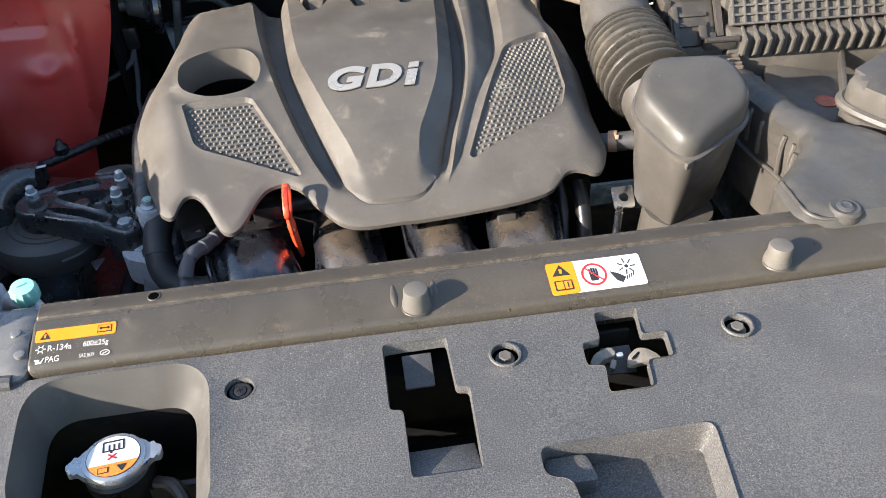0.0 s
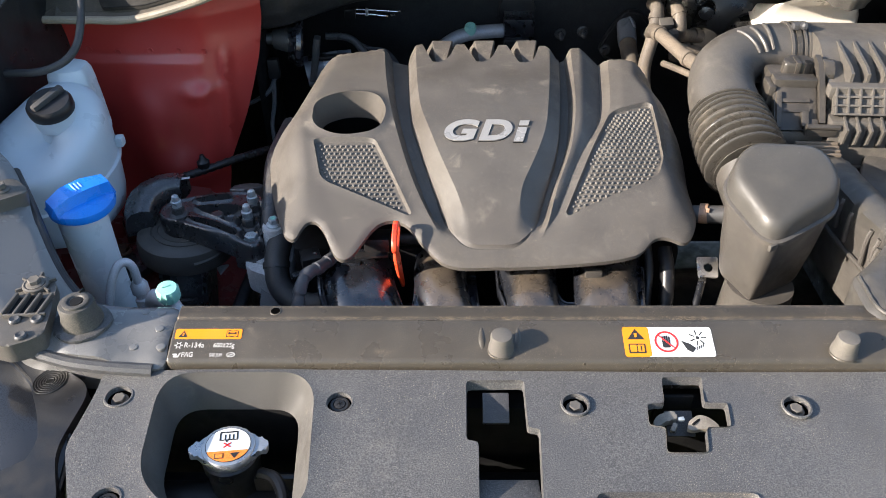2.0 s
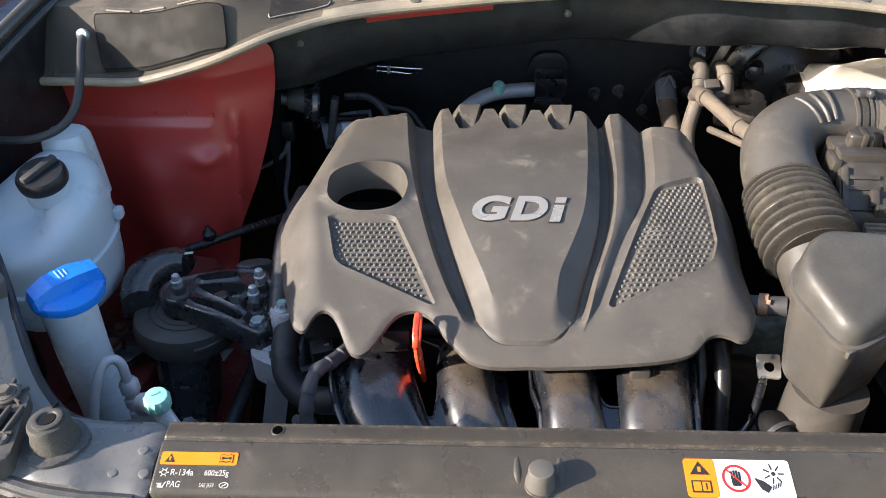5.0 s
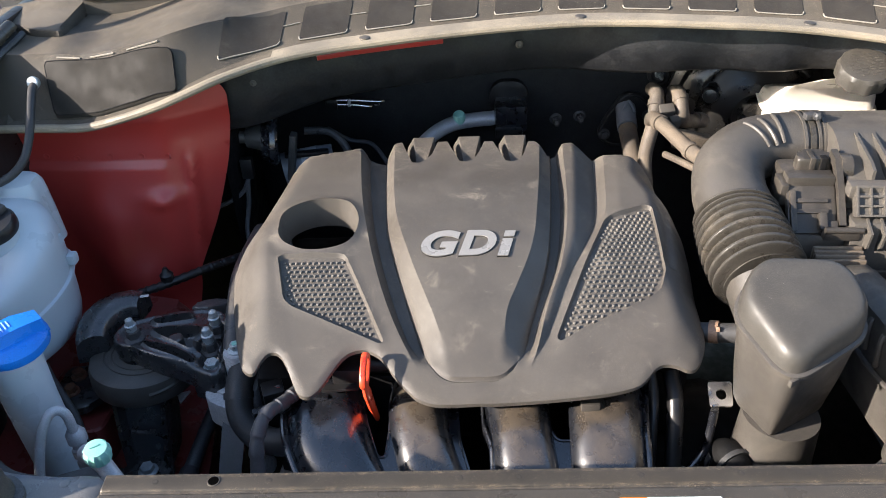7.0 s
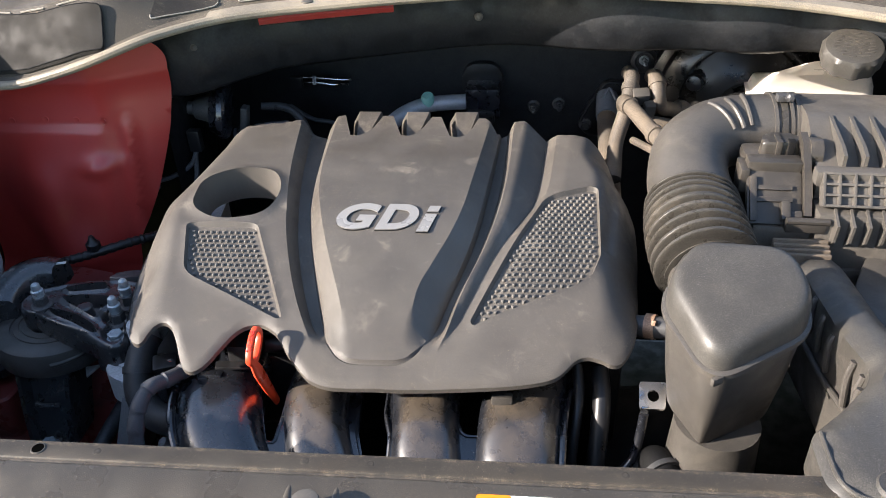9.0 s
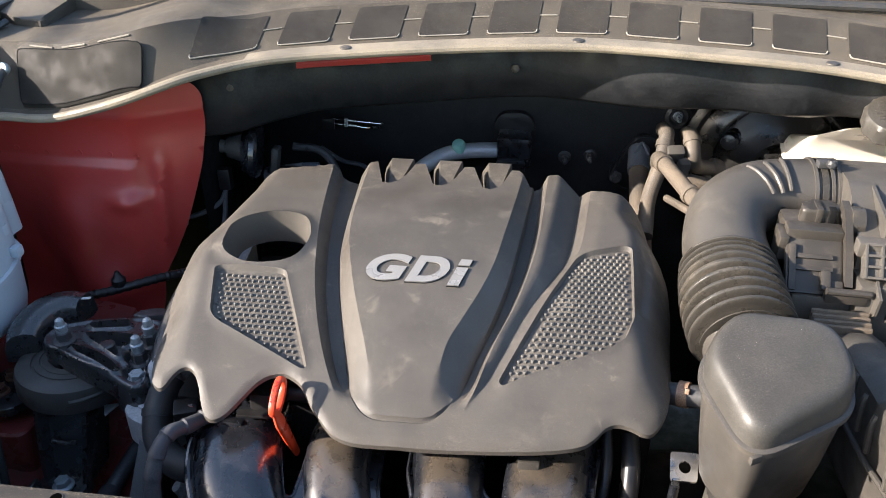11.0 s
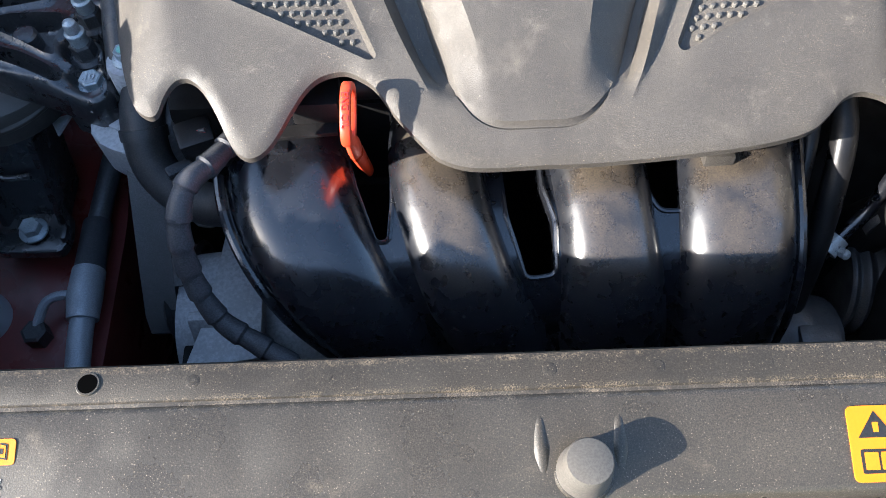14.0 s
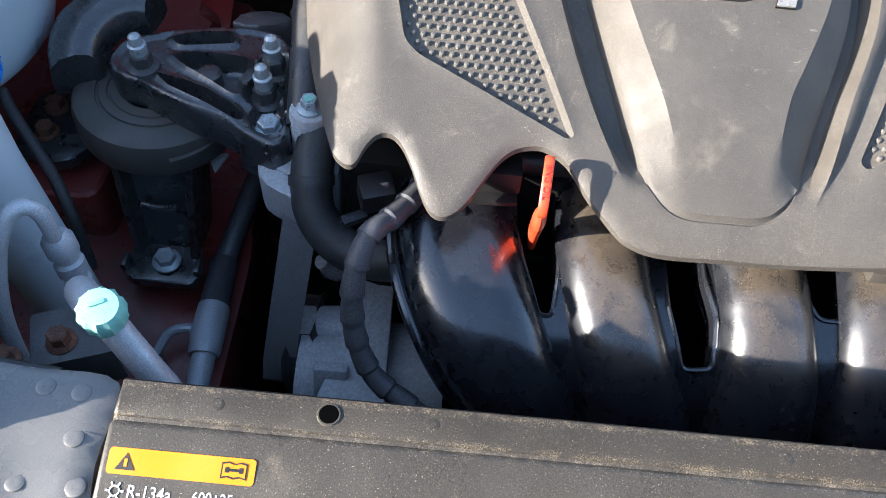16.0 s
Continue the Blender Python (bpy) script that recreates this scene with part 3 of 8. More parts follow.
POCKET = rounded([(0.044, -0.197), (0.186, -0.197), (0.170, -0.300), (0.066, -0.300), (0.062, -0.228), (0.043, -0.224)], 0.010, 4)
RIMS = [(-0.187, -0.098), (0.039, -0.100), (0.249, -0.103), (-0.402, -0.090), (-0.376, -0.206)]


def panel_place(P):
    x, y = P[:, 0], P[:, 1]
    z = PZ - 0.35 * np.clip(-0.26 - y, 0, 1) ** 1.4 - 0.002 * np.sin(x * 7)
    z = z + 0.0045 * np.exp(-((y + 0.060) / 0.018) ** 2)
    d = np.minimum(far(P, WELL), 0.02)
    z = z + 0.0025 * (1 - d / 0.02) ** 2
    return np.stack((x, y, z), 1)


shroud = thing("radiator_shroud_panel", "dusty black textured plastic shroud panel with moulded openings", "shroud", (0.1, -0.25, 0.93))
edge = rounded([(-0.424, -0.0602), (0.80, -0.0602), (0.80, -0.56), (-0.30, -0.56), (-0.395, -0.24), (-0.432, -0.15)], 0.01, 3)
part("sheet", shell(edge, panel_place, 0.016, holes=[WELL, LSHAPE, CROSS, POCKET] + [oval(x, y, 0.0125, 0.0125, 20) for x, y in RIMS], skirt=0.005, fine=0.008), M["panel"], shroud)


def funnel(rim, floor, z0, z1, k=5, bow=1.0):
    """Sloped walls from one outline down to another of as many points."""
    rings = []
    tops = np.broadcast_to(z0, len(rim))
    for i in range(k + 1):
        u = i / k
        rings.append([(a[0] + (b[0] - a[0]) * u ** bow, a[1] + (b[1] - a[1]) * u ** bow, float(c) + (z1 - float(c)) * u) for a, b, c in zip(rim, floor, tops)])
    return loft(rings, caps=False)


def eased(poly, cx, cy, kx, ky, dx=0.0, dy=0.0):
    return [(cx + (x - cx) * kx + dx, cy + (y - cy) * ky + dy) for x, y in poly]


part("well_wall", funnel(WELL, eased(WELL, -0.285, -0.140, 0.80, 0.84, -0.004, 0.002), panel_place(np.array(WELL))[:, 2] - 0.0005, PZ - 0.036, 6, 1.25), M["well"], shroud)
pf = eased(POCKET, 0.115, -0.25, 0.92, 0.93)
part("pocket_wall", funnel(POCKET, pf, PZ, PZ - 0.030, 4), M["panel"], shroud)
part("pocket_floor", prism(pf, PZ - 0.034, PZ - 0.030, 0), M["panel"], shroud)
part("pocket_step", prism(rounded([(0.046, -0.200), (0.082, -0.200), (0.086, -0.226), (0.048, -0.224)], 0.006, 3), PZ - 0.03, PZ - 0.012, 0.004), M["panel"], shroud)
part("opening_lip", funnel(LSHAPE, eased(LSHAPE, -0.032, -0.14, 0.97, 0.97), PZ, PZ - 0.0085, 2), M["panel"], shroud)
part("opening_lip", funnel(CROSS, eased(CROSS, 0.142, -0.11, 0.97, 0.97), PZ, PZ - 0.0085, 2), M["panel"], shroud)
for a, b in (((-0.424, -0.062), (-0.432, -0.150)), ((-0.432, -0.150), (-0.396, -0.240))):
    d = Vector((b[0] - a[0], b[1] - a[1]))
    part("side_return", block(((a[0] + b[0]) / 2 + 0.003, (a[1] + b[1]) / 2, PZ - 0.030), (d.length, 0.003, 0.056), 0.001, turn(0, 0, math.degrees(math.atan2(d.y, d.x)))), M["panel"], shroud)
part("ramp", block((-0.0285, -0.1905, PZ - 0.0115), (0.054, 0.036, 0.004), 0.001, turn(-20, 0, 0)), M["panel"], shroud)
for x, y in RIMS:
    part("dish", lathe([(0.0145, 0.0005), (0.0138, 0.0022), (0.0122, 0.0022), (0.0116, -0.004)], 24, Matrix.Translation((x, y, PZ)), caps=False), M["panel"], shroud)
    part("dish_floor", lathe([(0.0124, -0.0046), (0.002, -0.0050)], 24, Matrix.Translation((x, y, PZ))), M["hole"], shroud)

# steel cross members seen through the openings; the webs' near black is shade put into colour
chan = thing("lower_cross_member", "steel cross member below the shroud openings, coloured near black for shade", "cross member", (0.1, -0.2, 0.80))
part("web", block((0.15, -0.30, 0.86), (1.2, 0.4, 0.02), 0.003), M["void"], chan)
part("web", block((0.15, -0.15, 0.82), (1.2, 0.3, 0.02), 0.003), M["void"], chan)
part("tab", block((-0.036, -0.089, PZ - 0.018), (0.026, 0.030, 0.006), 0.001, turn(28, 0, 0)), M["metal_black"], chan)

# screws in the shroud
def screw_clip(x, y, z, dark):
    s = thing("push_clip", "black plastic push clip with a cross slot" if dark else "dusty grey hexagon screw set in a shroud dish", "fastener", (x, y, z), group="shroud fasteners")
    if dark:
        part("head", lathe([(0.0095, -0.003), (0.0098, 0.0), (0.0085, 0.0015), (0.0062, 0.0016), (0.0058, 0.0004), (0.0052, 0.0020), (0.002, 0.0024)], 24, Matrix.Translation((x, y, z))), M["black"], s)
        for a in (20, 110):
            part("slot", block((x, y, z + 0.0024), (0.0052, 0.0011, 0.0008), 0.0002, turn(0, 0, a)), M["void"], s)
    else:
        part("head", hexhead((x, y, z - 0.003), 0.0062, 0.006, 1.35), M["stop"], s)
    return s


for (x, y), d in zip(RIMS, (True, False, False, False, True)):
    screw_clip(x, y, PZ - 0.0025, d)

# ---- radiator support bar ----
bar = thing("radiator_support_bar", "dusty black radiator support bar with a stepped top", "support bar", (0.2, -0.025, 0.94))
prof = [(0.0125, 0.950), (0.0130, 0.9985), (0.0115, 1.0005), (-0.0045, 1.0000), (-0.0062, 0.9985), (-0.0080, 0.9980), (-0.0100, 0.9998), (-0.0120, 1.0001), (-0.0300, 0.9961), (-0.0525, 0.9903), (-0.0555, 0.9880), (-0.0572, 0.9835), (-0.0578, 0.9600), (-0.0578, 0.950)]
SLOPE = Matrix(((1, 0, 0, 0), (0, 1, 0, 0), (0, 0.25, 1, 0.002875), (0, 0, 0, 1)))
xs = [-0.3625, -0.3615] + list(np.linspace(-0.36, 0.80, 60))
FLANGE = prof[:5] + [(-0.0062, 0.950)]
BEAM = [(-0.0062, 0.950)] + prof[4:]
for name, line, mat in (("upper_flange", FLANGE, "bar_flange"), ("beam", BEAM, "bar")):
    rings = []
    for x in xs:
        k = 0.0 if x > -0.3618 else 0.0012
        rings.append([(x + (0.004 if y < -0.056 else 0.0), y, z - k + 0.00012 * math.sin(x * 31)) for y, z in line])
    part(name, loft(rings, caps=True), M[mat], bar, "brown dusty raised flange" if name == "upper_flange" else "", angle=50)
part("hole_rim", lathe([(0.0060, 0.0), (0.0055, 0.0009), (0.0048, 0.0009), (0.0044, 0.0005)], 20, Matrix.Translation((-0.262, 0.0035, 1.0000)), caps=False), M["bar"], bar)
# black disc on the uncut flange paints the hole's darkness
part("hole_dark", lathe([(0.0047, 0.0), (0.0047, 0.0003), (0.001, 0.0003)], 20, Matrix.Translation((-0.262, 0.0035, 1.0007))), M["hole"], bar)
for i, x in enumerate((-0.315, -0.212, -0.1485, -0.042, 0.010, 0.062, 0.118, 0.205, 0.262, 0.345)):
    part("weld_dimple", lathe([(0.0042, -0.001), (0.0040, 0.0004), (0.0030, 0.0008), (0.0008, 0.0006)], 16, Matrix.Translation((x, 0.0035 + 0.001 * math.sin(i * 3.1), 0.9996))), M["bar_flange"], bar)
for x, lean in ((-0.0487, 0.0008), (-0.0120, -0.0008)):
    part("pressed_ridge", moved(tube([(x + 0.0010, -0.0125, 0.9966), (x, -0.022, 0.9974), (x, -0.034, 0.9976), (x + lean, -0.046, 0.9966)], [0.0020, 0.0036, 0.0046, 0.0036], 16, 6), SLOPE), M["bar"], bar)



def rubber_stop(x, y, z, r, h, mat, label):
    s = thing("rubber_stop", label, "rubber stop", (x, y, z), group="bonnet rubber stops")
    part("post", lathe([(r * 1.15, 0), (r * 1.12, h * 0.25), (r * 0.98, h * 0.55), (r * 0.98, h * 0.86), (r * 0.90, h * 0.96), (r * 0.55, h)], 28, Matrix.Translation((x, y, z))), mat, s)
    part("foot", lathe([(r * 1.25, 0), (r * 1.2, h * 0.06), (r * 1.05, h * 0.10)], 28, Matrix.Translation((x, y, z))), M["bar"], s)
    return s


for x, y in ((-0.0298, -0.0435), (0.309, -0.0475)):
    rubber_stop(x, y, 0.9912, 0.0113, 0.0220, M["stop"], "small grey rubber bonnet stop on the support bar")

# ---- left corner of the support frame ----
corner = thing("support_frame_corner", "satin black steel corner of the front support frame", "frame corner", (-0.45, 0.0, 0.95))


def corner_place(P):
    x, y = P[:, 0], P[:, 1]
    rise = np.clip(-0.478 - x, 0, 1) * 0.34 + np.clip(y - 0.02, 0, 1) * 0.10
    d = np.hypot(x + 0.456, y + 0.014)
    z = 0.9985 + np.clip(rise, 0, 0.075) + 0.003 * np.exp(-(d / 0.032) ** 6)
    z = z - 0.25 * np.clip(-0.0115 - y, 0, 0.05) * np.clip((x + 0.43) / 0.03, 0, 1)
    e = far(P, CORNER)
    z = z - 0.004 * np.clip(1 - e / 0.005, 0, 1) ** 2
    return np.stack((x, y, z), 1)


CORNER = [(p.x, p.y) for p in spline([Vector((a, b, 0)) for a, b in [(-0.3665, 0.012), (-0.3665, -0.028), (-0.3665, -0.058), (-0.395, -0.060), (-0.425, -0.056), (-0.470, -0.050), (-0.520, -0.035), (-0.590, 0.030), (-0.660, 0.120), (-0.700, 0.200), (-0.650, 0.225), (-0.608, 0.205), (-0.568, 0.150), (-0.536, 0.102), (-0.502, 0.052), (-0.465, 0.023), (-0.415, 0.016)]], 5, True)]
part("plate", shell(CORNER, corner_place, 0.009, skirt=0.05, fine=0.005), M["frame"], corner, angle=40)
for x, y in [(-0.398, 0.005), (-0.3805, 0.0035), (-0.3775, -0.018), (-0.399, -0.039), (-0.3715, -0.039)]:
    part("weld_dimple", lathe([(0.0050, -0.002), (0.0047, 0.0003), (0.0036, 0.0008), (0.001, 0.0006)], 18, Matrix.Translation((x, y, float(corner_place(np.array([(x, y)]))[0, 2])))), M["frame"], corner)
part("inner_flange", tube([(-0.400, 0.0155, 0.984), (-0.440, 0.019, 0.986), (-0.470, 0.028, 0.990), (-0.505, 0.059, 1.003), (-0.540, 0.109, 1.022), (-0.572, 0.158, 1.034), (-0.605, 0.205, 1.043)], 0.0055, 10), M["black"], corner)
part("outer_lip", tube([(-0.376, -0.0610, 0.980), (-0.425, -0.060, 0.984), (-0.470, -0.054, 0.988), (-0.515, -0.040, 0.998), (-0.545, -0.008, 1.012), (-0.600, 0.062, 1.036), (-0.665, 0.150, 1.052), (-0.700, 0.215, 1.06)], 0.007, 10), M["metal_black"], corner)

stop = rubber_stop(-0.4560, -0.0140, 1.0010, 0.0185, 0.029, M["rubber_grey"], "large dusty rubber bonnet stop with a hollow top")
# near-black plug paints the shade of the hollow top
part("mouth", lathe([(0.0062, 0.0), (0.0060, 0.0302), (0.001, 0.0302)], 16, Matrix.Translation((-0.4548, -0.0145, 1.0010))), M["void"], stop)
part("lip_ring", lathe([(0.0135, 0.0275), (0.0130, 0.0305), (0.0105, 0.0312), (0.0085, 0.0306), (0.0072, 0.0285)], 28, Matrix.Translation((-0.4556, -0.0142, 1.0010)), caps=False), M["rubber_grey"], stop)
part("slit", block((-0.4550, 0.0005, 1.0285), (0.0022, 0.010, 0.008), 0.0006, turn(-20, 0, 0)), M["void"], stop)
part("collar", moved(prism(rounded([(-0.033, 0.004), (-0.012, 0.026), (0.012, 0.026), (0.033, 0.004), (0.022, -0.022), (0.0, -0.033), (-0.022, -0.022)], 0.012, 4), 0.0, 0.0035, 0.0015), Matrix.Translation((-0.4560, -0.0140, 1.0005))), M["metal_black"], stop)

brk = thing("ribbed_mounting_bracket", "dusty ribbed black plastic bracket bolted to the frame corner", "bracket", (-0.51, -0.01, 1.0))
part("base", prism(rounded([(-0.527, 0.035), (-0.515, 0.042), (-0.502, 0.038), (-0.493, 0.024), (-0.490, 0.006), (-0.484, -0.019), (-0.480, -0.046), (-0.491, -0.056), (-0.509, -0.064), (-0.531, -0.058), (-0.533, -0.020), (-0.532, 0.000), (-0.531, 0.020)], 0.006, 4), 0.994, 1.0165, 0.003), M["airbox"], brk)
for x, y0, y1 in ((-0.5225, -0.018, 0.007), (-0.5110, -0.019, 0.009), (-0.4990, -0.020, 0.006)):
    # near-black block on the base paints the slot's shade
    part("slot", block((x, (y0 + y1) / 2, 1.0160), (0.0070, y1 - y0, 0.0018), 0.0008, turn(0, 0, -3)), M["void"], brk)
for x in (-0.5290, -0.5168, -0.5050, -0.4930):
    part("rib", block((x, -0.006, 1.0185), (0.0030, 0.032, 0.0060), 0.0012, turn(0, 0, -6)), M["airbox"], brk)
part("cross_rib", block((-0.5080, -0.0215, 1.0180), (0.042, 0.0030, 0.0050), 0.0012, turn(0, 0, 4)), M["airbox"], brk)
for a in (-150, -30, 30, 90, 150):
    part("ray_rib", block((-0.515 + 0.0155 * math.cos(radians(a)), 0.025 + 0.0145 * math.sin(radians(a)), 1.0180), (0.010, 0.0026, 0.0045), 0.001, turn(0, 0, a)), M["airbox"], brk)
part("washer", lathe([(0.0135, 0.0), (0.0135, 0.0035), (0.0115, 0.0045), (0.0095, 0.0035), (0.004, 0.0035)], 28, Matrix.Translation((-0.515, 0.025, 1.0165))), M["airbox"], brk)
part("bolt", hexhead((-0.515, 0.025, 1.0195), 0.0066, 0.0075), M["stop"], brk, "dull zinc bolt")
for x, y in ((-0.5155, -0.0275), (-0.4935, -0.0265), (-0.5000, -0.0500)):
    part("screw", lathe([(0.0062, 0), (0.0060, 0.002), (0.0046, 0.0035), (0.0030, 0.0030), (0.001, 0.0020)], 16, Matrix.Translation((x, y, 1.0165))), M["metal_black"], brk)

pad = thing("bolt_pad", "dusty black pad with a bolt at the rail's end", "bracket", (-0.60, 0.155, 1.05))
PM = Matrix.Translation((-0.592, 0.142, 1.052)) @ turn(0, 8, 50)
part("plate", moved(prism(rounded([(-0.024, -0.022), (0.024, -0.022), (0.026, 0.022), (-0.024, 0.022)], 0.010, 4), -0.014, 0.006, 0.003), PM), M["airbox"], pad)
part("bolt", moved(hexhead((0.0, 0, 0.006), 0.0075, 0.009), PM), M["stop"], pad, "dull zinc bolt")

tray = thing("headlamp_surround", "black moulded trim beside the headlamp with a round ridged mark", "trim", (-0.50, -0.16, 0.90))
TR = rounded([(-0.436, -0.072), (-0.444, -0.150), (-0.418, -0.210), (-0.46, -0.33), (-0.66, -0.28), (-0.70, 0.02), (-0.60, 0.09), (-0.53, 0.02), (-0.475, -0.045)], 0.02, 4)
part("sheet", shell(TR, lambda P: np.stack((P[:, 0], P[:, 1], 0.968 - 0.10 * np.clip(-0.45 - P[:, 0], 0, 1)), 1), 0.018, skirt=0.03), M["black"], tray)
for i in range(6):
    part("ring", lathe([(0.003 + i * 0.0026, 0), (0.0034 + i * 0.0026, 0.0008), (0.0042 + i * 0.0026, 0.0008), (0.0046 + i * 0.0026, 0)], 28, Matrix.Translation((-0.4828, -0.0615, 0.9655)) @ turn(0, -5, 0)), M["black"], tray)

lamp = thing("headlamp", "smoky dark curved headlamp lens beside the shroud", "headlamp", (-0.56, -0.26, 0.85))
rim = spline([Vector(p) for p in [(-0.60, 0.02, 0.958), (-0.552, -0.018, 0.960), (-0.511, -0.054, 0.962), (-0.477, -0.0875, 0.962), (-0.450, -0.1155, 0.961), (-0.438, -0.134, 0.960), (-0.4335, -0.162, 0.957), (-0.4315, -0.195, 0.953), (-0.432, -0.26, 0.940)]], 4)
rings = []
for j in range(10):
    u = j / 9
    rings.append([(p.x - 0.30 * u, p.y - 0.08 * u, p.z + 0.014 * math.sin(math.pi * min(1, u * 2.2)) - 0.17 * u * u) for p in rim])
part("lens", loft(rings, caps=False, closed=False), M["lens"], lamp, angle=60)
part("lens_edge", tube([p + Vector((0, 0, -0.002)) for p in rim], 0.0032, 8, 2), M["black"], lamp)

# ---- left fender ----
fender = thing("left_fender", "red painted fender, darkened for shade, with a blue-grey inner flange", "fender", (-0.85, 0.4, 0.5))
rings = []
for y in np.linspace(-0.35, 1.5, 24):
    drop = 0.10 * max(0, 0.2 - y) ** 1.2
    base = [(-0.78, 1.06), (-0.80, 1.098), (-0.862, 1.100), (-0.872, 1.102), (-0.896, 1.150), (-0.908, 1.158), (-0.93, 1.154), (-0.97, 1.135), (-1.01, 1.08), (-1.03, 0.98), (-1.04, 0.8), (-1.03, 0.55)]
    rings.append([(x, y, z - drop) for x, z in base])
part("skin", loft(rings, caps=False, closed=False), M["red_shaded"], fender, angle=60)
part("flange", block((-0.845, 0.62, 1.1035), (0.075, 0.75, 0.004), 0.002), M["grey_paint"], fender, "blue-grey inner flange")
part("clip", lathe([(0.012, 0), (0.011, 0.005), (0.004, 0.007)], 16, Matrix.Translation((-0.862, 0.70, 1.105))), M["black"], fender)
part("label_plate", block((-0.8815, 0.700, 1.127), (0.040, 0.085, 0.002), 0.0005, turn(0, 64, 0)), M["label_white"], fender, "plain white sticker")

wall = thing("inner_fender_liner", "black inner fender liner with a rolled seal rail on top", "liner", (-0.73, 0.45, 0.8))
RAIL = [Vector(p) for p in ((-0.688, 0.672, 1.198), (-0.704, 0.585, 1.181), (-0.722, 0.470, 1.157), (-0.748, 0.345, 1.124))]
A, B = Vector((-0.705, 0.665, 0)), Vector((-0.745, 0.36, 0))
rings = []
for u, c in zip(np.linspace(0, 1, 19), spline(RAIL, 6)):
    low = A + (B - A) * u + Vector((0.022, -0.02, 0.975 - 0.062 * u))
    rings.append([tuple(c + Vector((-0.010, 0, 0.002))), tuple(c + Vector((0.008, 0, -0.012))), tuple(c.lerp(low, 0.28) + Vector((0.004, 0, 0))), tuple(c.lerp(low, 0.62)), tuple(low), tuple(low + Vector((-0.01, 0, -0.09)))])
part("sheet", loft(rings, caps=False, closed=False), M["black"], wall)
part("seal_rail", tube(RAIL, 0.0098, 12), M["bar"], wall, "dusty rubber seal rail")
part("seal_lip", tube([p + Vector((0.013, 0.002, -0.012)) for p in RAIL], 0.0050, 8), M["rubber"], wall)
part("fixing", hexhead((-0.690, 0.36, 1.100), 0.005, 0.006, tilt=turn(0, 80, 0)), M["zinc"], wall)
part("fixing", hexhead((-0.745, 0.345, 1.118), 0.008, 0.008, tilt=turn(70, 0, 0)), M["zinc"], wall)

hous = thing("headlamp_housing", "black plastic headlamp housing behind the wing edge", "headlamp housing", (-0.74, 0.05, 0.7))
part("shell", prism(rounded([(-0.80, -0.26), (-0.70, -0.22), (-0.705, 0.36), (-0.80, 0.40)], 0.03, 4), 0.70, lambda x, y: 1.058 - 0.08 * step01(-y, 0.02, 0.26), 0.02, 3), M["black"], hous)

strut = thing("gas_strut", "slim bonnet gas strut with a black sleeve", "gas strut", (-0.775, 0.60, 1.08))
part("rod", tube([(-0.775, 0.60, 1.09), (-0.765, 0.63, 1.26)], 0.0042, 12), M["metal_black"], strut)
part("sleeve", tube([(-0.766, 0.627, 1.24), (-0.755, 0.655, 1.42)], 0.0105, 14), M["rubber"], strut)

# ---- red strut tower ----
tower = thing("strut_tower", "dull red painted strut tower wall with pressed dents and weld marks", "strut tower", (-0.58, 0.6, 0.6))


def tower_place(P):
    u, v = P[:, 0], P[:, 1]
    x = u
    bend = np.clip(u + 0.478, 0, 1)
    y = 0.598 - 0.055 * (1.08 - v) + 0.9 * bend ** 1.15 + 0.010 * np.clip((-0.60 - u) / 0.12, 0, 1)
    y = y - 0.010 * np.exp(-(((u + 0.492) / 0.026) ** 2 + ((v - 0.952) / 0.012) ** 2))
    y = y - 0.030 * np.exp(-(((u + 0.55) / 0.06) ** 2 + ((v - 0.80) / 0.05) ** 2))
    y = y - 0.009 * np.exp(-((u + 0.447 + 0.05 * (1.0 - v)) / 0.006) ** 4) * np.clip((1.03 - v) / 0.03, 0, 1)
    y = y - 0.012 * np.clip((v - 1.030) / 0.05, 0, 1) ** 2
    y = y - 0.007 * np.clip((1.012 - v) / 0.008, 0, 1) * np.clip((-0.47 - u) / 0.02, 0, 1)
    y = y - 0.009 * np.exp(-(((u + 0.600) / 0.045) ** 2 + ((v - 0.90) / 0.060) ** 2) ** 2)
    y = y - 0.013 * np.exp(-(((u + 0.530) / 0.075) ** 4 + ((v - 0.88) / 0.085) ** 4))
    y = y - 0.10 * np.clip((0.80 - v) / 0.1, 0, 1) ** 2
    return np.stack((x, y, v), 1)


part("wall", shell(rounded([(-0.70, 0.70), (-0.480, 0.70), (-0.462, 0.82), (-0.427, 0.90), (-0.411, 0.95), (-0.399, 0.99), (-0.388, 1.05), (-0.383, 1.10), (-0.40, 1.125), (-0.695, 1.10)], 0.016, 4), tower_place, 0.008, skirt=0), M["red"], tower, angle=60)
for i in range(6):
    x = -0.70 + i * 0.045 + 0.006 * math.sin(i * 5)
    p = tower_place(np.array([(x, 1.020 + 0.002 * math.sin(i * 2.3))]))[0]
    part("weld_mark", lathe([(0.0055, -0.001), (0.0045, 0.0008), (0.002, 0.0002)], 12, Matrix.Translation(p) @ turn(90, 0, 0)), M["red"], tower)
rail = thing("chassis_rail", "grimy red chassis rail, darkened for the shade low in the bay", "chassis rail", (-0.56, 0.3, 0.5))
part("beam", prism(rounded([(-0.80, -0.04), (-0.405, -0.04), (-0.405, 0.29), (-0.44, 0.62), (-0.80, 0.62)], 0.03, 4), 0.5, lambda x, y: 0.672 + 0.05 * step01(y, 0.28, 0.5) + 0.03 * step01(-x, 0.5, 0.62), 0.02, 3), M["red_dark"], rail)
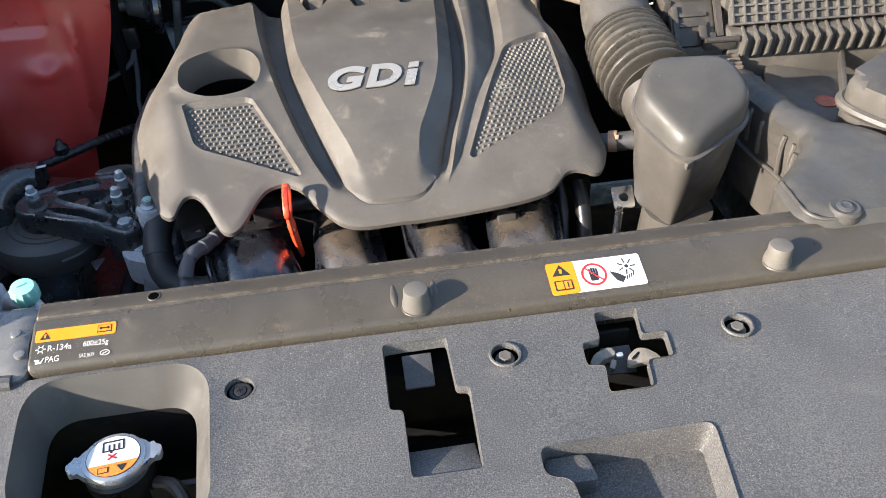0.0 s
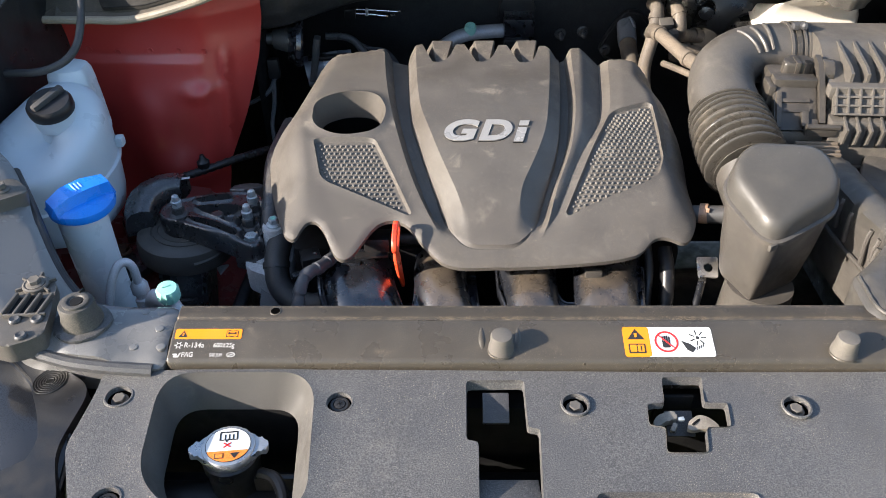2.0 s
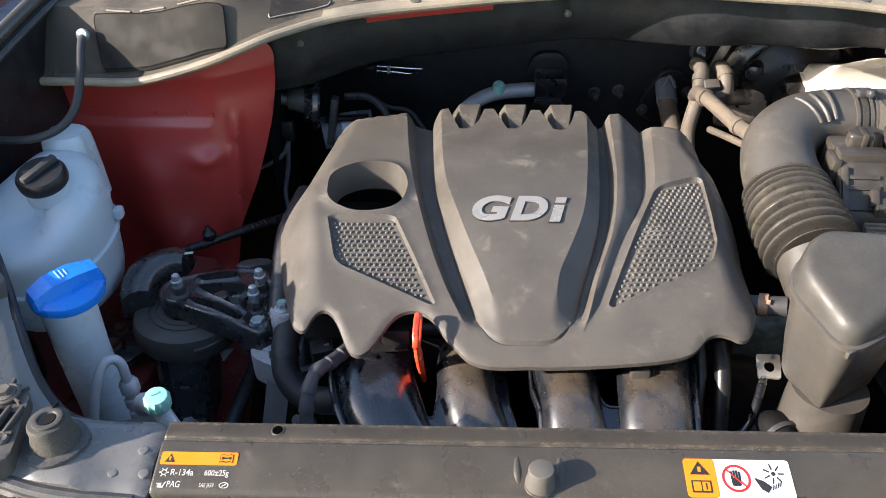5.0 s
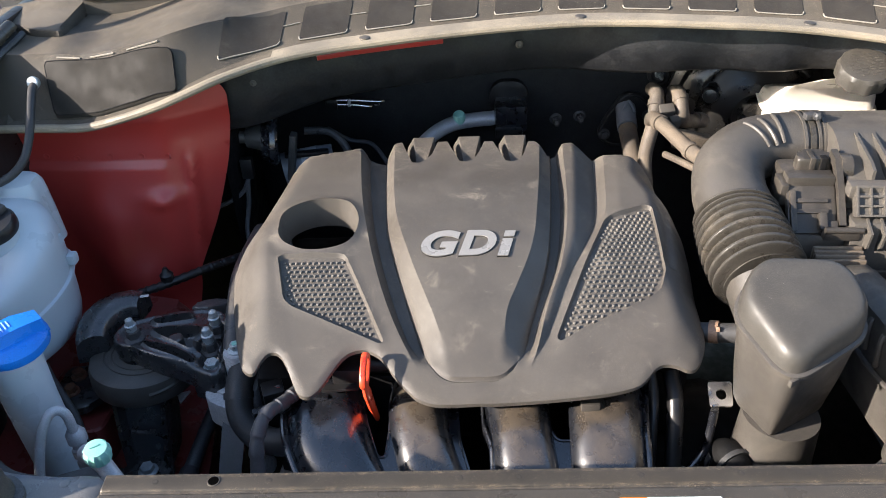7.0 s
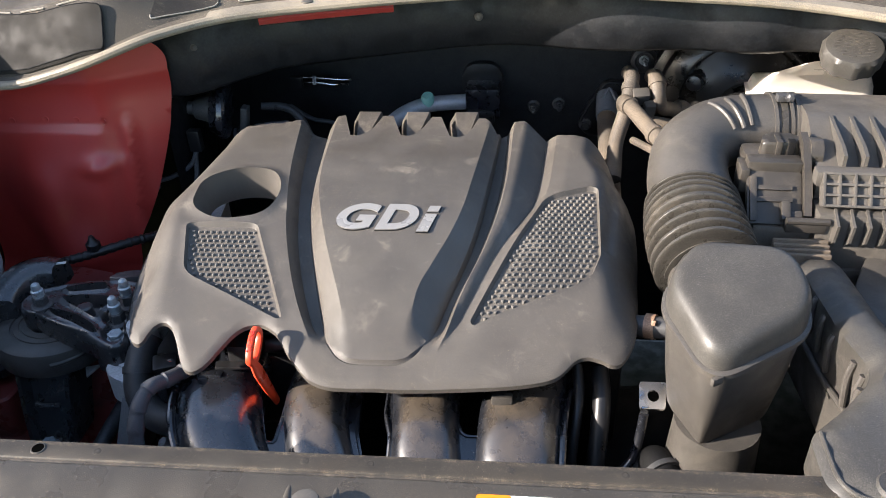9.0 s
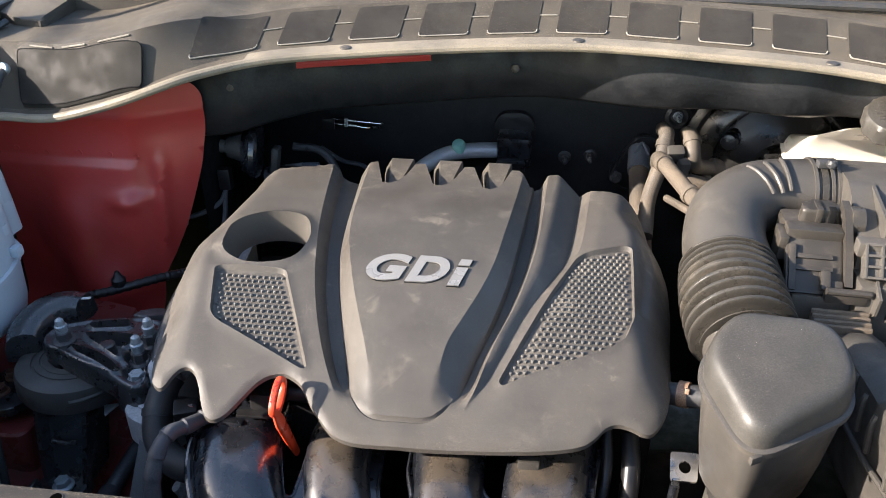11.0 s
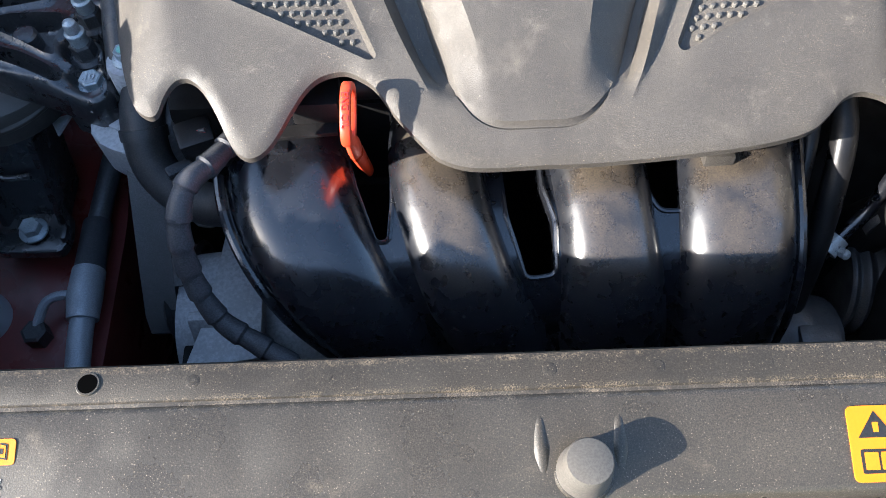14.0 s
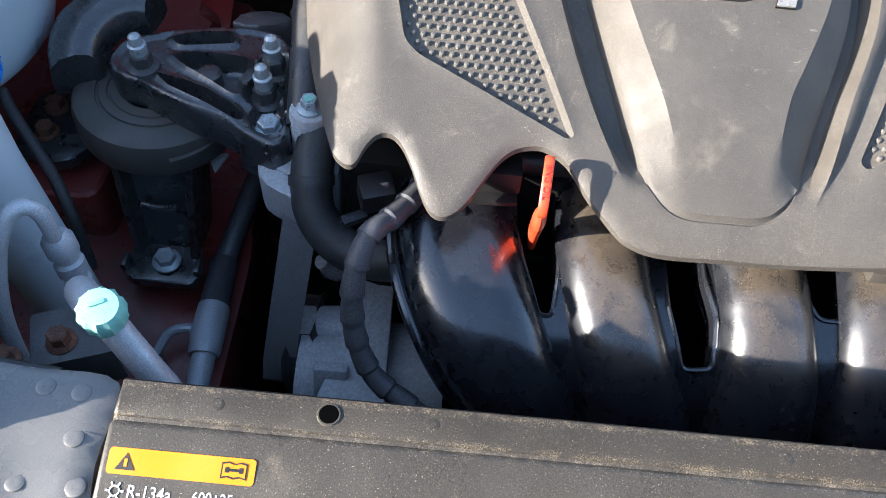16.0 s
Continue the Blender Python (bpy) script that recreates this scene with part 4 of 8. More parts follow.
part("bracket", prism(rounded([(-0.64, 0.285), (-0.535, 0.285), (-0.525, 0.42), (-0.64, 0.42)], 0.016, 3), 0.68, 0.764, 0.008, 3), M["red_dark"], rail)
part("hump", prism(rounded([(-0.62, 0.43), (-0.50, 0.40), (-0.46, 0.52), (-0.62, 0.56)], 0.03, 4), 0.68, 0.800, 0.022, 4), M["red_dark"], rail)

# ---- cowl under the windscreen ----
LIP3 = spline([(-0.70, 0.562, 1.090), (-0.62, 0.553, 1.093), (-0.549, 0.545, 1.098), (-0.449, 0.545, 1.126), (-0.373, 0.570, 1.150), (-0.300, 0.608, 1.161), (-0.238, 0.630, 1.165), (-0.171, 0.646, 1.167), (-0.036, 0.668, 1.172), (0.149, 0.680, 1.177), (0.33, 0.668, 1.172), (0.467, 0.655, 1.165), (0.60, 0.615, 1.155), (0.75, 0.555, 1.140)], 6)
LIP = [(p.x, p.y) for p in LIP3]
LIPN = np.array([tuple(p) for p in LIP3])
lip_y = lerp_table(LIP)
lip_z = lerp_table([(p.x, p.z) for p in LIP3])


def cowl_folds(x):
    """Where, behind the lip, the cowl's face begins and ends, and its height there."""
    k = np.clip((-0.30 - x) / 0.15, 0, 1)
    k = k * k * (3 - 2 * k)
    tall = 0.084 - 0.012 * np.clip((x + 0.60) / 0.15, 0, 1)
    return 0.022 - 0.010 * k, 0.004, 0.088 - 0.030 * k, 0.0423 + (tall - 0.0423) * k


def cowl_place(P):
    x, y = P[:, 0], P[:, 1]
    d = y - np.interp(x, LIPN[:, 0], LIPN[:, 1])
    z0 = np.interp(x, LIPN[:, 0], LIPN[:, 2])
    d1, z1, d2, z2 = cowl_folds(x)
    rise = z1 * np.clip(d / d1, 0, 1) + (z2 - z1) * np.clip((d - d1) / (d2 - d1), 0, 1) + 0.055 * np.clip(d - d2, 0, 0.3)
    return np.stack((x, y, z0 + rise), 1)


cowl = thing("windscreen_cowl", "faded dusty black plastic cowl with a pale rolled front edge", "cowl", (0.0, 0.75, 1.08))
part("sheet", shell(LIP + [(0.75, 0.93), (-0.70, 0.93)], cowl_place, 0.013, lines=[[(x, y + float(cowl_folds(x)[k])) for x, y in LIP[2:-2]] for k in (0, 2)], skirt=0.006, fine=0.010), M["cowl"], cowl, angle=26)
part("front_edge", tube([(p.x, p.y + 0.001, p.z - 0.004) for p in LIP3[::3]], 0.0062, 10, 3), M["cowl_edge"], cowl, "pale dusty rolled edge")
part("lip_strip", shell(LIP[30:] + [(x, y + 0.019) for x, y in LIP[:29:-1]], lambda P: cowl_place(P) + np.array((0, 0, 0.0012)), 0.012, skirt=0.001, fine=0.010), M["cowl_edge"], cowl, "pale dusty strip")


def on_cowl(pts, lift=0.0012):
    q = cowl_place(np.array(pts))
    return [Vector((a, b, c + lift)) for a, b, c in q]


def cell_outline(x0, x1, d0, d1, slant=0.006):
    return rounded([(x0, lip_y(x0) + d0), (x1, lip_y(x1) + d0), (x1 + slant, lip_y(x1) + d1), (x0 + slant, lip_y(x0) + d1)], 0.005, 3)


x = -0.372
k = 0
while x < 0.62:
    w = 0.080 if k == 0 else 0.068
    o = cell_outline(x, x + w, 0.027, 0.082)
    part("cell", shell(o, lambda P: cowl_place(P) + np.array((0, 0, 0.0012)), 0.012, skirt=0.001, fine=0.008), M["cowl_cell"], cowl)
    n = len(o)
    part("cell_line", tube(on_cowl(split([o[i % n] for i in range(0, int(n * 0.56))], 0.016, False), 0.0018), 0.0010, 6, 1), M["cowl_line"], cowl)
    part("joint_line", tube(on_cowl([(x + w + 0.003, lip_y(x + w) + 0.056), (x + w + 0.027, lip_y(x + w + 0.024) + 0.056)], 0.0014), 0.0009, 6, 1), M["cowl_line"], cowl)
    x += w + 0.0265
    k += 1
for sx, dy in ((-0.171, 0.010), (0.143, 0.010), (0.467, 0.010)):
    c = on_cowl([(sx, lip_y(sx) + dy)], 0.0)[0]
    s = thing("cowl_screw", "small dusty screw in the cowl's front edge", "fastener", c, group="cowl screws")
    part("head", lathe([(0.0085, 0), (0.0082, 0.0018), (0.004, 0.0034), (0.001, 0.0028)], 18, Matrix.Translation(c)), M["box"], s)

lid = thing("cowl_access_lid", "black plastic access lid set in the cowl's sloping end", "access lid", (-0.51, 0.575, 1.12))
pts = rounded([(-0.606, lip_y(-0.606) + 0.0150), (-0.540, lip_y(-0.54) + 0.0150), (-0.480, lip_y(-0.48) + 0.0150), (-0.424, lip_y(-0.424) + 0.0110), (-0.430, lip_y(-0.430) + 0.046), (-0.520, lip_y(-0.520) + 0.052), (-0.618, lip_y(-0.618) + 0.052)], 0.006, 3)
part("plate", shell(pts, lambda P: cowl_place(P) + np.array((0, -0.0045, 0.0032)), 0.012, skirt=0.006, fine=0.008), M["cowl_lid"], lid, angle=14)
for a, b in ((-0.60, -0.565), (-0.55, -0.515), (-0.495, -0.45)):
    part("hinge_tab", tube(on_cowl([(a, lip_y(a) + 0.0545), (b, lip_y(b) + 0.0545)], 0.002), 0.0013, 6, 1), M["cowl_line"], lid)
part("seam", tube([p + Vector((0, -0.004, 0.0)) for p in on_cowl(split(pts + [pts[0]], 0.014, False), 0.0026)], 0.0012, 6, 1), M["void"], lid)

# wiper sill and glass above
sill = thing("wiper_sill", "dusty black trim strip at the windscreen's foot", "trim", (0.0, 0.95, 1.18))
part("strip", prism([(-0.61, 0.752)] + [(x, 0.752 + 0.030 * (1 - ((x - 0.09) / 0.70) ** 2)) for x in np.linspace(-0.5, 0.68, 14)] + [(0.78, 0.752), (0.78, 0.97), (-0.63, 0.97)], 1.16, lambda x, y: 1.212 + (y - 0.76) * 0.12, 0.004), M["cowl"], sill)
part("bead", tube([(-0.605, 0.752, 1.213), (-0.30, 0.772, 1.216), (0.1, 0.782, 1.217), (0.45, 0.774, 1.216), (0.78, 0.752, 1.213)], 0.006, 8), M["rubber"], sill)
part("bead", tube([(-0.605, 0.790, 1.219), (-0.30, 0.804, 1.221), (0.1, 0.812, 1.222), (0.45, 0.806, 1.221), (0.78, 0.790, 1.219)], 0.005, 8), M["rubber"], sill)
# near-black blocks on the strip paint the shade of vent slots
slots = [block((-0.36 + i * 0.0125 + (i // 20) * 0.02, 0.862, 1.2245), (0.0075, 0.045, 0.004), 0) for i in range(66)]
tagged(part("vent_slots", join(*slots), M["void"], sill, "row of dark vent slots"), kind="stuff")
part("end_cap", prism(rounded([(-0.750, 0.735), (-0.664, 0.680), (-0.616, 0.668), (-0.606, 0.80), (-0.610, 0.90), (-0.650, 0.90), (-0.652, 0.80), (-0.70, 0.770), (-0.745, 0.762)], 0.010, 3), 1.176, lambda x, y: 1.190 + 0.026 * step01(y, 0.72, 0.82), 0.005), M["cowl"], sill, "raised plastic end cap")
glass = thing("windscreen", "dark lower strip of the windscreen", "windscreen", (0.0, 1.3, 1.2))
part("pane", moved(block((0, 0, 0), (1.45, 0.9, 0.006), 0.001), Matrix.Translation((0, 1.36, 1.48)) @ turn(33, 0, 0)), M["glass"], glass)

# padded front face below the cowl edge
apron = thing("cowl_insulation", "dark dusty padded insulation hanging below the cowl edge", "insulation", (0.1, 0.72, 1.03))
rings = []
for i, p in enumerate(LIP3):
    if p.x < -0.43 or p.x > 0.74:
        continue
    w = 0.002 * math.sin(i * 0.6)
    lump = step01(p.x, 0.09, 0.20) * (0.030 + 0.006 * math.sin(i * 0.9))
    y = p.y + 0.072 - lump + 0.03 * step01(-p.x, 0.33, 0.42) + 0.018 * step01(p.x, 0.46, 0.54)
    zb = float(np.interp(p.x, [-0.42, -0.374, -0.239, -0.093, 0.043, 0.3], [1.022, 1.028, 1.054, 1.062, 1.072, 1.078]))
    rings.append([(p.x, p.y + 0.004, p.z - 0.008), (p.x, y + 0.004, p.z - 0.012), (p.x, y + w, p.z - 0.022), (p.x, y - 0.006 + w, (p.z + zb) / 2), (p.x, y - 0.003 + w, zb + 0.008), (p.x, y + 0.010, zb), (p.x, y + 0.05, zb - 0.002), (p.x, 0.955, zb - 0.01)])
part("pad", loft(rings, caps=False, closed=False), M["felt"], apron, angle=60)
part("red_strip", tube([(x, lip_y(x) + 0.034, lip_z(x) - 0.020) for x in (-0.245, -0.19, -0.13, -0.06)], 0.0095, 8), M["red"], apron, "strip of red body paint")
for x, dz, dy in ((0.058, 0.052, 0.062), (-0.345, 0.050, 0.075)):
    part("clip", lathe([(0.0065, 0), (0.006, 0.004), (0.002, 0.007)], 14, Matrix.Translation((x, lip_y(x) + dy, lip_z(x) - dz)) @ turn(90, 0, 0)), M["stop"], apron)

pipe = thing("washer_hose", "thin black washer hose looped from the cowl to the liner", "hose", (-0.66, 0.53, 1.0))
part("hose", tube([(-0.629, 0.578, 1.146), (-0.626, 0.561, 1.143), (-0.618, 0.525, 1.125), (-0.614, 0.497, 1.105), (-0.617, 0.472, 1.084), (-0.631, 0.450, 1.070), (-0.662, 0.438, 1.061), (-0.705, 0.443, 1.056), (-0.735, 0.448, 1.054)], 0.0056, 12), M["rubber"], pipe)
part("ferrule", lathe([(0.0085, 0), (0.0085, 0.006), (0.007, 0.008)], 16, Matrix.Translation((-0.629, 0.580, 1.147)) @ turn(60, 0, 0)), M["zinc"], pipe)

side = thing("cowl_side_wall", "dark painted panel closing the cowl's end above the wing", "body panel", (-0.70, 0.78, 0.9))
part("panel", block((-0.715, 0.80, 1.05), (0.02, 0.34, 0.30), 0.004), M["black"], side)
# near-black return: the dark behind the tower is in its colour
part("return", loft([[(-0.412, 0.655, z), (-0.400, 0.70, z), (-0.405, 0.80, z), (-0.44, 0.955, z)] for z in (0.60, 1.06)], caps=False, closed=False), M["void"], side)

# ---- engine cover ----
ZC = [(0.10, 0.880), (0.15, 0.906), (0.20, 0.932), (0.25, 0.955), (0.30, 0.974), (0.36, 0.993), (0.45, 1.003), (0.60, 1.019), (0.70, 1.021)]
ZN = np.array(ZC)


def crown(y):
    return sum(np.interp(y + d, ZN[:, 0], ZN[:, 1]) for d in (-0.02, -0.01, 0, 0.01, 0.02)) / 5


OUT = [(-0.182, 0.611), (-0.208, 0.602), (-0.242, 0.594), (-0.274, 0.582), (-0.298, 0.558), (-0.315, 0.520), (-0.333, 0.474), (-0.347, 0.424), (-0.342, 0.372), (-0.331, 0.325), (-0.316, 0.275), (-0.305, 0.242), (-0.297, 0.223), (-0.288, 0.2155), (-0.281, 0.216), (-0.2755, 0.226), (-0.268, 0.2335), (-0.259, 0.2350), (-0.250, 0.229), (-0.241, 0.215), (-0.233, 0.1985), (-0.226, 0.1885), (-0.218, 0.185), (-0.209, 0.188), (-0.200, 0.197), (-0.1895, 0.2125), (-0.179, 0.2260), (-0.168, 0.2335), (-0.153, 0.2360), (-0.142, 0.2320), (-0.133, 0.2260), (-0.126, 0.2175), (-0.119, 0.2080), (-0.111, 0.1995), (-0.104, 0.1925), (-0.097, 0.1860), (-0.088, 0.1800), (-0.069, 0.1750), (-0.035, 0.1745), (0.018, 0.1755), (0.080, 0.1790), (0.128, 0.1835), (0.158, 0.1900), (0.171, 0.1985), (0.182, 0.2090), (0.194, 0.2130), (0.208, 0.2110), (0.218, 0.2080), (0.228, 0.2110), (0.238, 0.2250), (0.247, 0.250), (0.256, 0.300), (0.262, 0.360), (0.268, 0.430), (0.266, 0.490), (0.254, 0.532), (0.233, 0.557), (0.200, 0.571), (0.160, 0.579)]
left_groove_out = [(0.205, -0.080), (0.225, -0.093), (0.265, -0.113), (0.317, -0.132), (0.387, -0.150), (0.497, -0.169), (0.66, -0.184)]
left_groove_in = [(0.200, -0.060), (0.225, -0.077), (0.293, -0.100), (0.374, -0.123), (0.457, -0.137), (0.66, -0.147)]
right_1 = [(0.200, 0.016), (0.230, 0.030), (0.274, 0.044), (0.353, 0.069), (0.449, 0.082), (0.57, 0.093), (0.66, 0.098)]
right_2 = [(0.200, 0.026), (0.230, 0.042), (0.281, 0.058), (0.352, 0.083), (0.448, 0.099), (0.563, 0.106), (0.66, 0.110)]
right_3 = [(0.200, 0.030), (0.26, 0.0600), (0.309, 0.078), (0.380, 0.105), (0.448, 0.116), (0.583, 0.130), (0.66, 0.136)]
right_4 = [(0.200, 0.034), (0.246, 0.062), (0.323, 0.094), (0.391, 0.126), (0.447, 0.144), (0.547, 0.156), (0.66, 0.166)]
EDGES = [smooth_table(t) for t in (left_groove_out, left_groove_in, right_1, right_2, right_3, right_4)]
smooth_out = [(p.x, p.y) for p in spline([Vector((*p, 0)) for p in OUT], 4)]
CROWNS = [(0.127, 0.601), (0.110, 0.598), (0.097, 0.588), (0.090, 0.578), (0.083, 0.592), (0.074, 0.606), (0.064, 0.606), (0.056, 0.574), (0.049, 0.556), (0.039, 0.549), (0.028, 0.552), (0.012, 0.608), (-0.001, 0.608), (-0.010, 0.576), (-0.018, 0.558), (-0.028, 0.551), (-0.038, 0.553), (-0.056, 0.611), (-0.070, 0.611), (-0.078, 0.577), (-0.087, 0.559), (-0.097, 0.552), (-0.107, 0.554), (-0.124, 0.613), (-0.136, 0.609), (-0.147, 0.588), (-0.162, 0.594)]
COVER = smooth_out + CROWNS
FILL = rounded([(-0.277, 0.392), (-0.280, 0.452), (-0.240, 0.478), (-0.188, 0.474), (-0.170, 0.430), (-0.180, 0.380), (-0.235, 0.367)], 0.034, 6)
MESH_L = rounded([(-0.271, 0.362), (-0.264, 0.366), (-0.192, 0.366), (-0.184, 0.362), (-0.130, 0.242), (-0.136, 0.240), (-0.246, 0.290), (-0.256, 0.300)], 0.006, 3)
MESH_R = rounded([(0.150, 0.422), (0.160, 0.432), (0.206, 0.449), (0.217, 0.446), (0.213, 0.330), (0.203, 0.303), (0.186, 0.290), (0.076, 0.240), (0.072, 0.246)], 0.006, 3)
SIDES = [[(-0.305, 0.66), (-0.314, 0.56)] + OUT[6:14] + [(-0.270, 0.12)], [(0.215, 0.12)] + OUT[48:56] + [(0.268, 0.62)]]


def panel_foot(x):
    """The rounded lower edge of the raised middle panel."""
    return 0.1985 + min(0.032, 0.031 * (abs(x + 0.026) / 0.056) ** 4)


bevel_wide = smooth_table([(0.20, 0.010), (0.24, 0.020), (0.33, 0.015), (0.455, 0.011), (0.66, 0.010)])
flank_wide = smooth_table([(0.20, 0.016), (0.264, 0.027), (0.302, 0.025), (0.371, 0.019), (0.449, 0.017), (0.66, 0.014)])


def cover_offset(P):
    """The height of the mouldings over the cover's general slope."""
    out = np.zeros(len(P))
    for i, (x, y) in enumerate(P):
        a, b, c, d, e, f = (t(y) for t in EDGES)
        fade = step01(y, 0.208, 0.256)
        deep = -0.0205 * fade
        arc = panel_foot(x)
        low = step01(y, arc - 0.0008, arc + 0.0008)
        hi = low * (0.0016 + 0.0119 * step01(y, 0.190, 0.272) - 0.0105 * step01(y, 0.44, 0.61))
        wide = bevel_wide(y)
        flank = flank_wide(y)
        foot = (hi - 0.84 * flank * step01(y, 0.200, 0.245)) * low if y > 0.206 else 0.0
        foot = max(foot, deep)
        ditch = min(foot - 0.004 * fade, deep * 0.8)
        xs = [a - 0.006, a + 0.006, b - 0.003, b, b + wide, (b + c) / 2, c - flank, c - flank * 0.4, c, c + 0.002, d - 0.003, d + 0.006, e - 0.003, e + 0.003, f - 0.002, f + 0.012, f + 0.030]
        zs = [0.0, deep, deep, deep * 0.5 + hi * 0.1, hi, hi + 0.0010, hi, foot * 0.58 + hi * 0.42, foot, ditch, ditch, 0.0020 * fade, 0.0020 * fade, -0.001 * fade, -0.60 * (f - e) * fade, -0.0035 * fade, 0.0]
        for k in range(1, len(xs)):
            xs[k] = max(xs[k], xs[k - 1] + 1e-4)
        seam = 0.0018 * math.exp(-((y - arc + 0.0016) / 0.0014) ** 2) if abs(x + 0.026) < 0.058 else 0.0
        out[i] = np.interp(x, xs, zs) - seam
    return out


def line_far(P, line):
    """The distance of the points from an open line."""
    d = np.full(len(P), 9.0)
    q = np.array(line)
    for a, b in zip(q, q[1:]):
        e = b - a
        u = np.clip(((P - a) @ e) / (e @ e), 0, 1)
        d = np.minimum(d, np.hypot(*(P - a - u[:, None] * e).T))
    return d


def cover_place(P):
    x, y = P[:, 0], P[:, 1]
    z = crown(y) + cover_offset(P)
    ks = np.clip((y - 0.20) / 0.16, 0, 1)
    ks = ks * ks * (3 - 2 * ks)
    for line in SIDES:
        d = line_far(P, line)
        z = z - (0.004 + 0.064 * ks) * np.clip(1 - d / (0.034 + 0.022 * ks), 0, 1) ** 1.8
    e = far(P, smooth_out[:-1] + [(0.127, 0.66), (-0.182, 0.66)])
    z = z - 0.0030 * np.clip(1 - e / 0.0045, 0, 1) ** 2
    for poly in (MESH_L, MESH_R):
        ins = within(P, poly)
        e = far(P, poly)
        z = z - np.where(ins, 0.0055 * np.clip(e / 0.0022, 0, 1), 0) + 0.0012 * np.clip(1 - e / 0.006, 0, 1)
    d = line_far(P, [(0.236, 0.462), (0.229, 0.400), (0.222, 0.350)])
    z = z - 0.0075 * np.exp(-(d / 0.007) ** 2)
    e = far(P, FILL)
    z = z + 0.0035 * np.clip(1 - e / 0.012, 0, 1) ** 1.5
    return np.stack((x, y, z), 1)


def inset(poly, d):
    q = np.array(poly)
    a, b = np.roll(q, 1, 0), np.roll(q, -1, 0)
    t = b - a
    n = np.stack((-t[:, 1], t[:, 0]), 1) / np.maximum(1e-9, np.hypot(t[:, 0], t[:, 1]))[:, None]
    area = np.sum(q[:, 0] * b[:, 1] - b[:, 0] * q[:, 1])
    return [tuple(p) for p in q + n * d * (1 if area > 0 else -1)]


feature = []
for t, shifts in zip(EDGES, ((-0.006, 0.006), (-0.003, 0.0), (0.0, 0.002), (-0.003, 0.006), (-0.003, 0.003), (-0.002, 0.012))):
    for k in shifts:
        feature.append([(t(y) + k, y) for y in np.linspace(0.214, 0.590, 60)])
feature.append([(EDGES[1](y) + bevel_wide(y), y) for y in np.linspace(0.214, 0.590, 60)])
feature.append([(EDGES[2](y) - flank_wide(y), y) for y in np.linspace(0.214, 0.590, 60)])
for k in (-0.0032, -0.0016, -0.0008, 0.0008):
    feature.append([(x, panel_foot(x) + k) for x in np.linspace(-0.078, 0.026, 40)])
rim_in = inset(smooth_out, 0.0045)[6:-6]
feature.append([p for p in rim_in if p[1] < 0.5])
for poly in (MESH_L, MESH_R):
    feature += [poly + [poly[0]], inset(poly, 0.0024) + [inset(poly, 0.0024)[0]]]
cover = thing("engine_cover", "dusty dark grey moulded plastic engine cover with two studded insets", "engine cover", (-0.03, 0.40, 0.90))
part("shell", shell(COVER, cover_place, 0.0050, holes=[FILL], lines=feature, skirt=0.005, fine=0.0038), M["cover"], cover, angle=32)
top = cover_place(np.array(FILL))
ring_in = eased(FILL, -0.226, 0.422, 0.90, 0.90, 0.0, 0.006)
rings = [[(a[0] + (b[0] - a[0]) * u, a[1] + (b[1] - a[1]) * u, a[2] - 0.045 * u) for a, b in zip(top, ring_in)] for u in np.linspace(0, 1, 6)]
part("filler_throat", loft(rings, caps=False), M["cover"], cover, "smooth round filler opening")
for poly in (MESH_L, MESH_R):
    studs = []
    q = np.array(inset(poly, 0.0055))
    pitch = 0.0074
    (x0, y0), (x1, y1) = q.min(0), q.max(0)
    G = np.array([(x0 + (i + 0.5 * (j % 2)) * pitch, y0 + j * pitch * 0.90) for j in range(int((y1 - y0) / pitch / 0.9) + 1) for i in range(int((x1 - x0) / pitch) + 1)])
    G = G[within(G, q)]
    for p in cover_place(G):
        studs.append(lathe([(0.0021, -0.0005), (0.0020, 0.0018), (0.0015, 0.0025), (0.0004, 0.0027)], 8, Matrix.Translation(p)))
    tagged(part("stud_field", join(*studs), M["stud"], cover, "rows of small raised studs"), kind="stuff")


def lug(cx, w):
    rings = []
    for u in np.linspace(0, 1, 6):
        y = 0.556 + 0.076 * u
        h = w * (0.36 + 0.64 * u) * 0.5
        z = crown(y) - 0.007 + 0.007 * u
        rings.append([(cx - h * 1.25, y, z - 0.045), (cx - h, y, z - 0.010 - 0.006 * u), (cx - h * 0.55, y, z), (cx + h * 0.94, y, z), (cx + h, y, z - 0.002), (cx + h, y, z - 0.045)])
    return loft(rings)


for cx in (0.042, -0.027, -0.096):
    part("rear_lug", lug(cx, 0.042), M["cover"], cover)

# silver letters on the cover
bx, by = -0.0275, 0.3630
q = cover_place(np.array([(bx, by), (bx - 0.045, by), (bx + 0.045, by), (bx, by - 0.025), (bx, by + 0.025)]))
tilt_y = math.degrees(math.atan2(q[1, 2] - q[2, 2], 0.09))
tilt_x = math.degrees(math.atan2(q[4, 2] - q[3, 2], 0.05))
badge = Matrix.Translation((bx, by, q[:, 2].max() - 0.0034)) @ turn(tilt_x, tilt_y, 0)
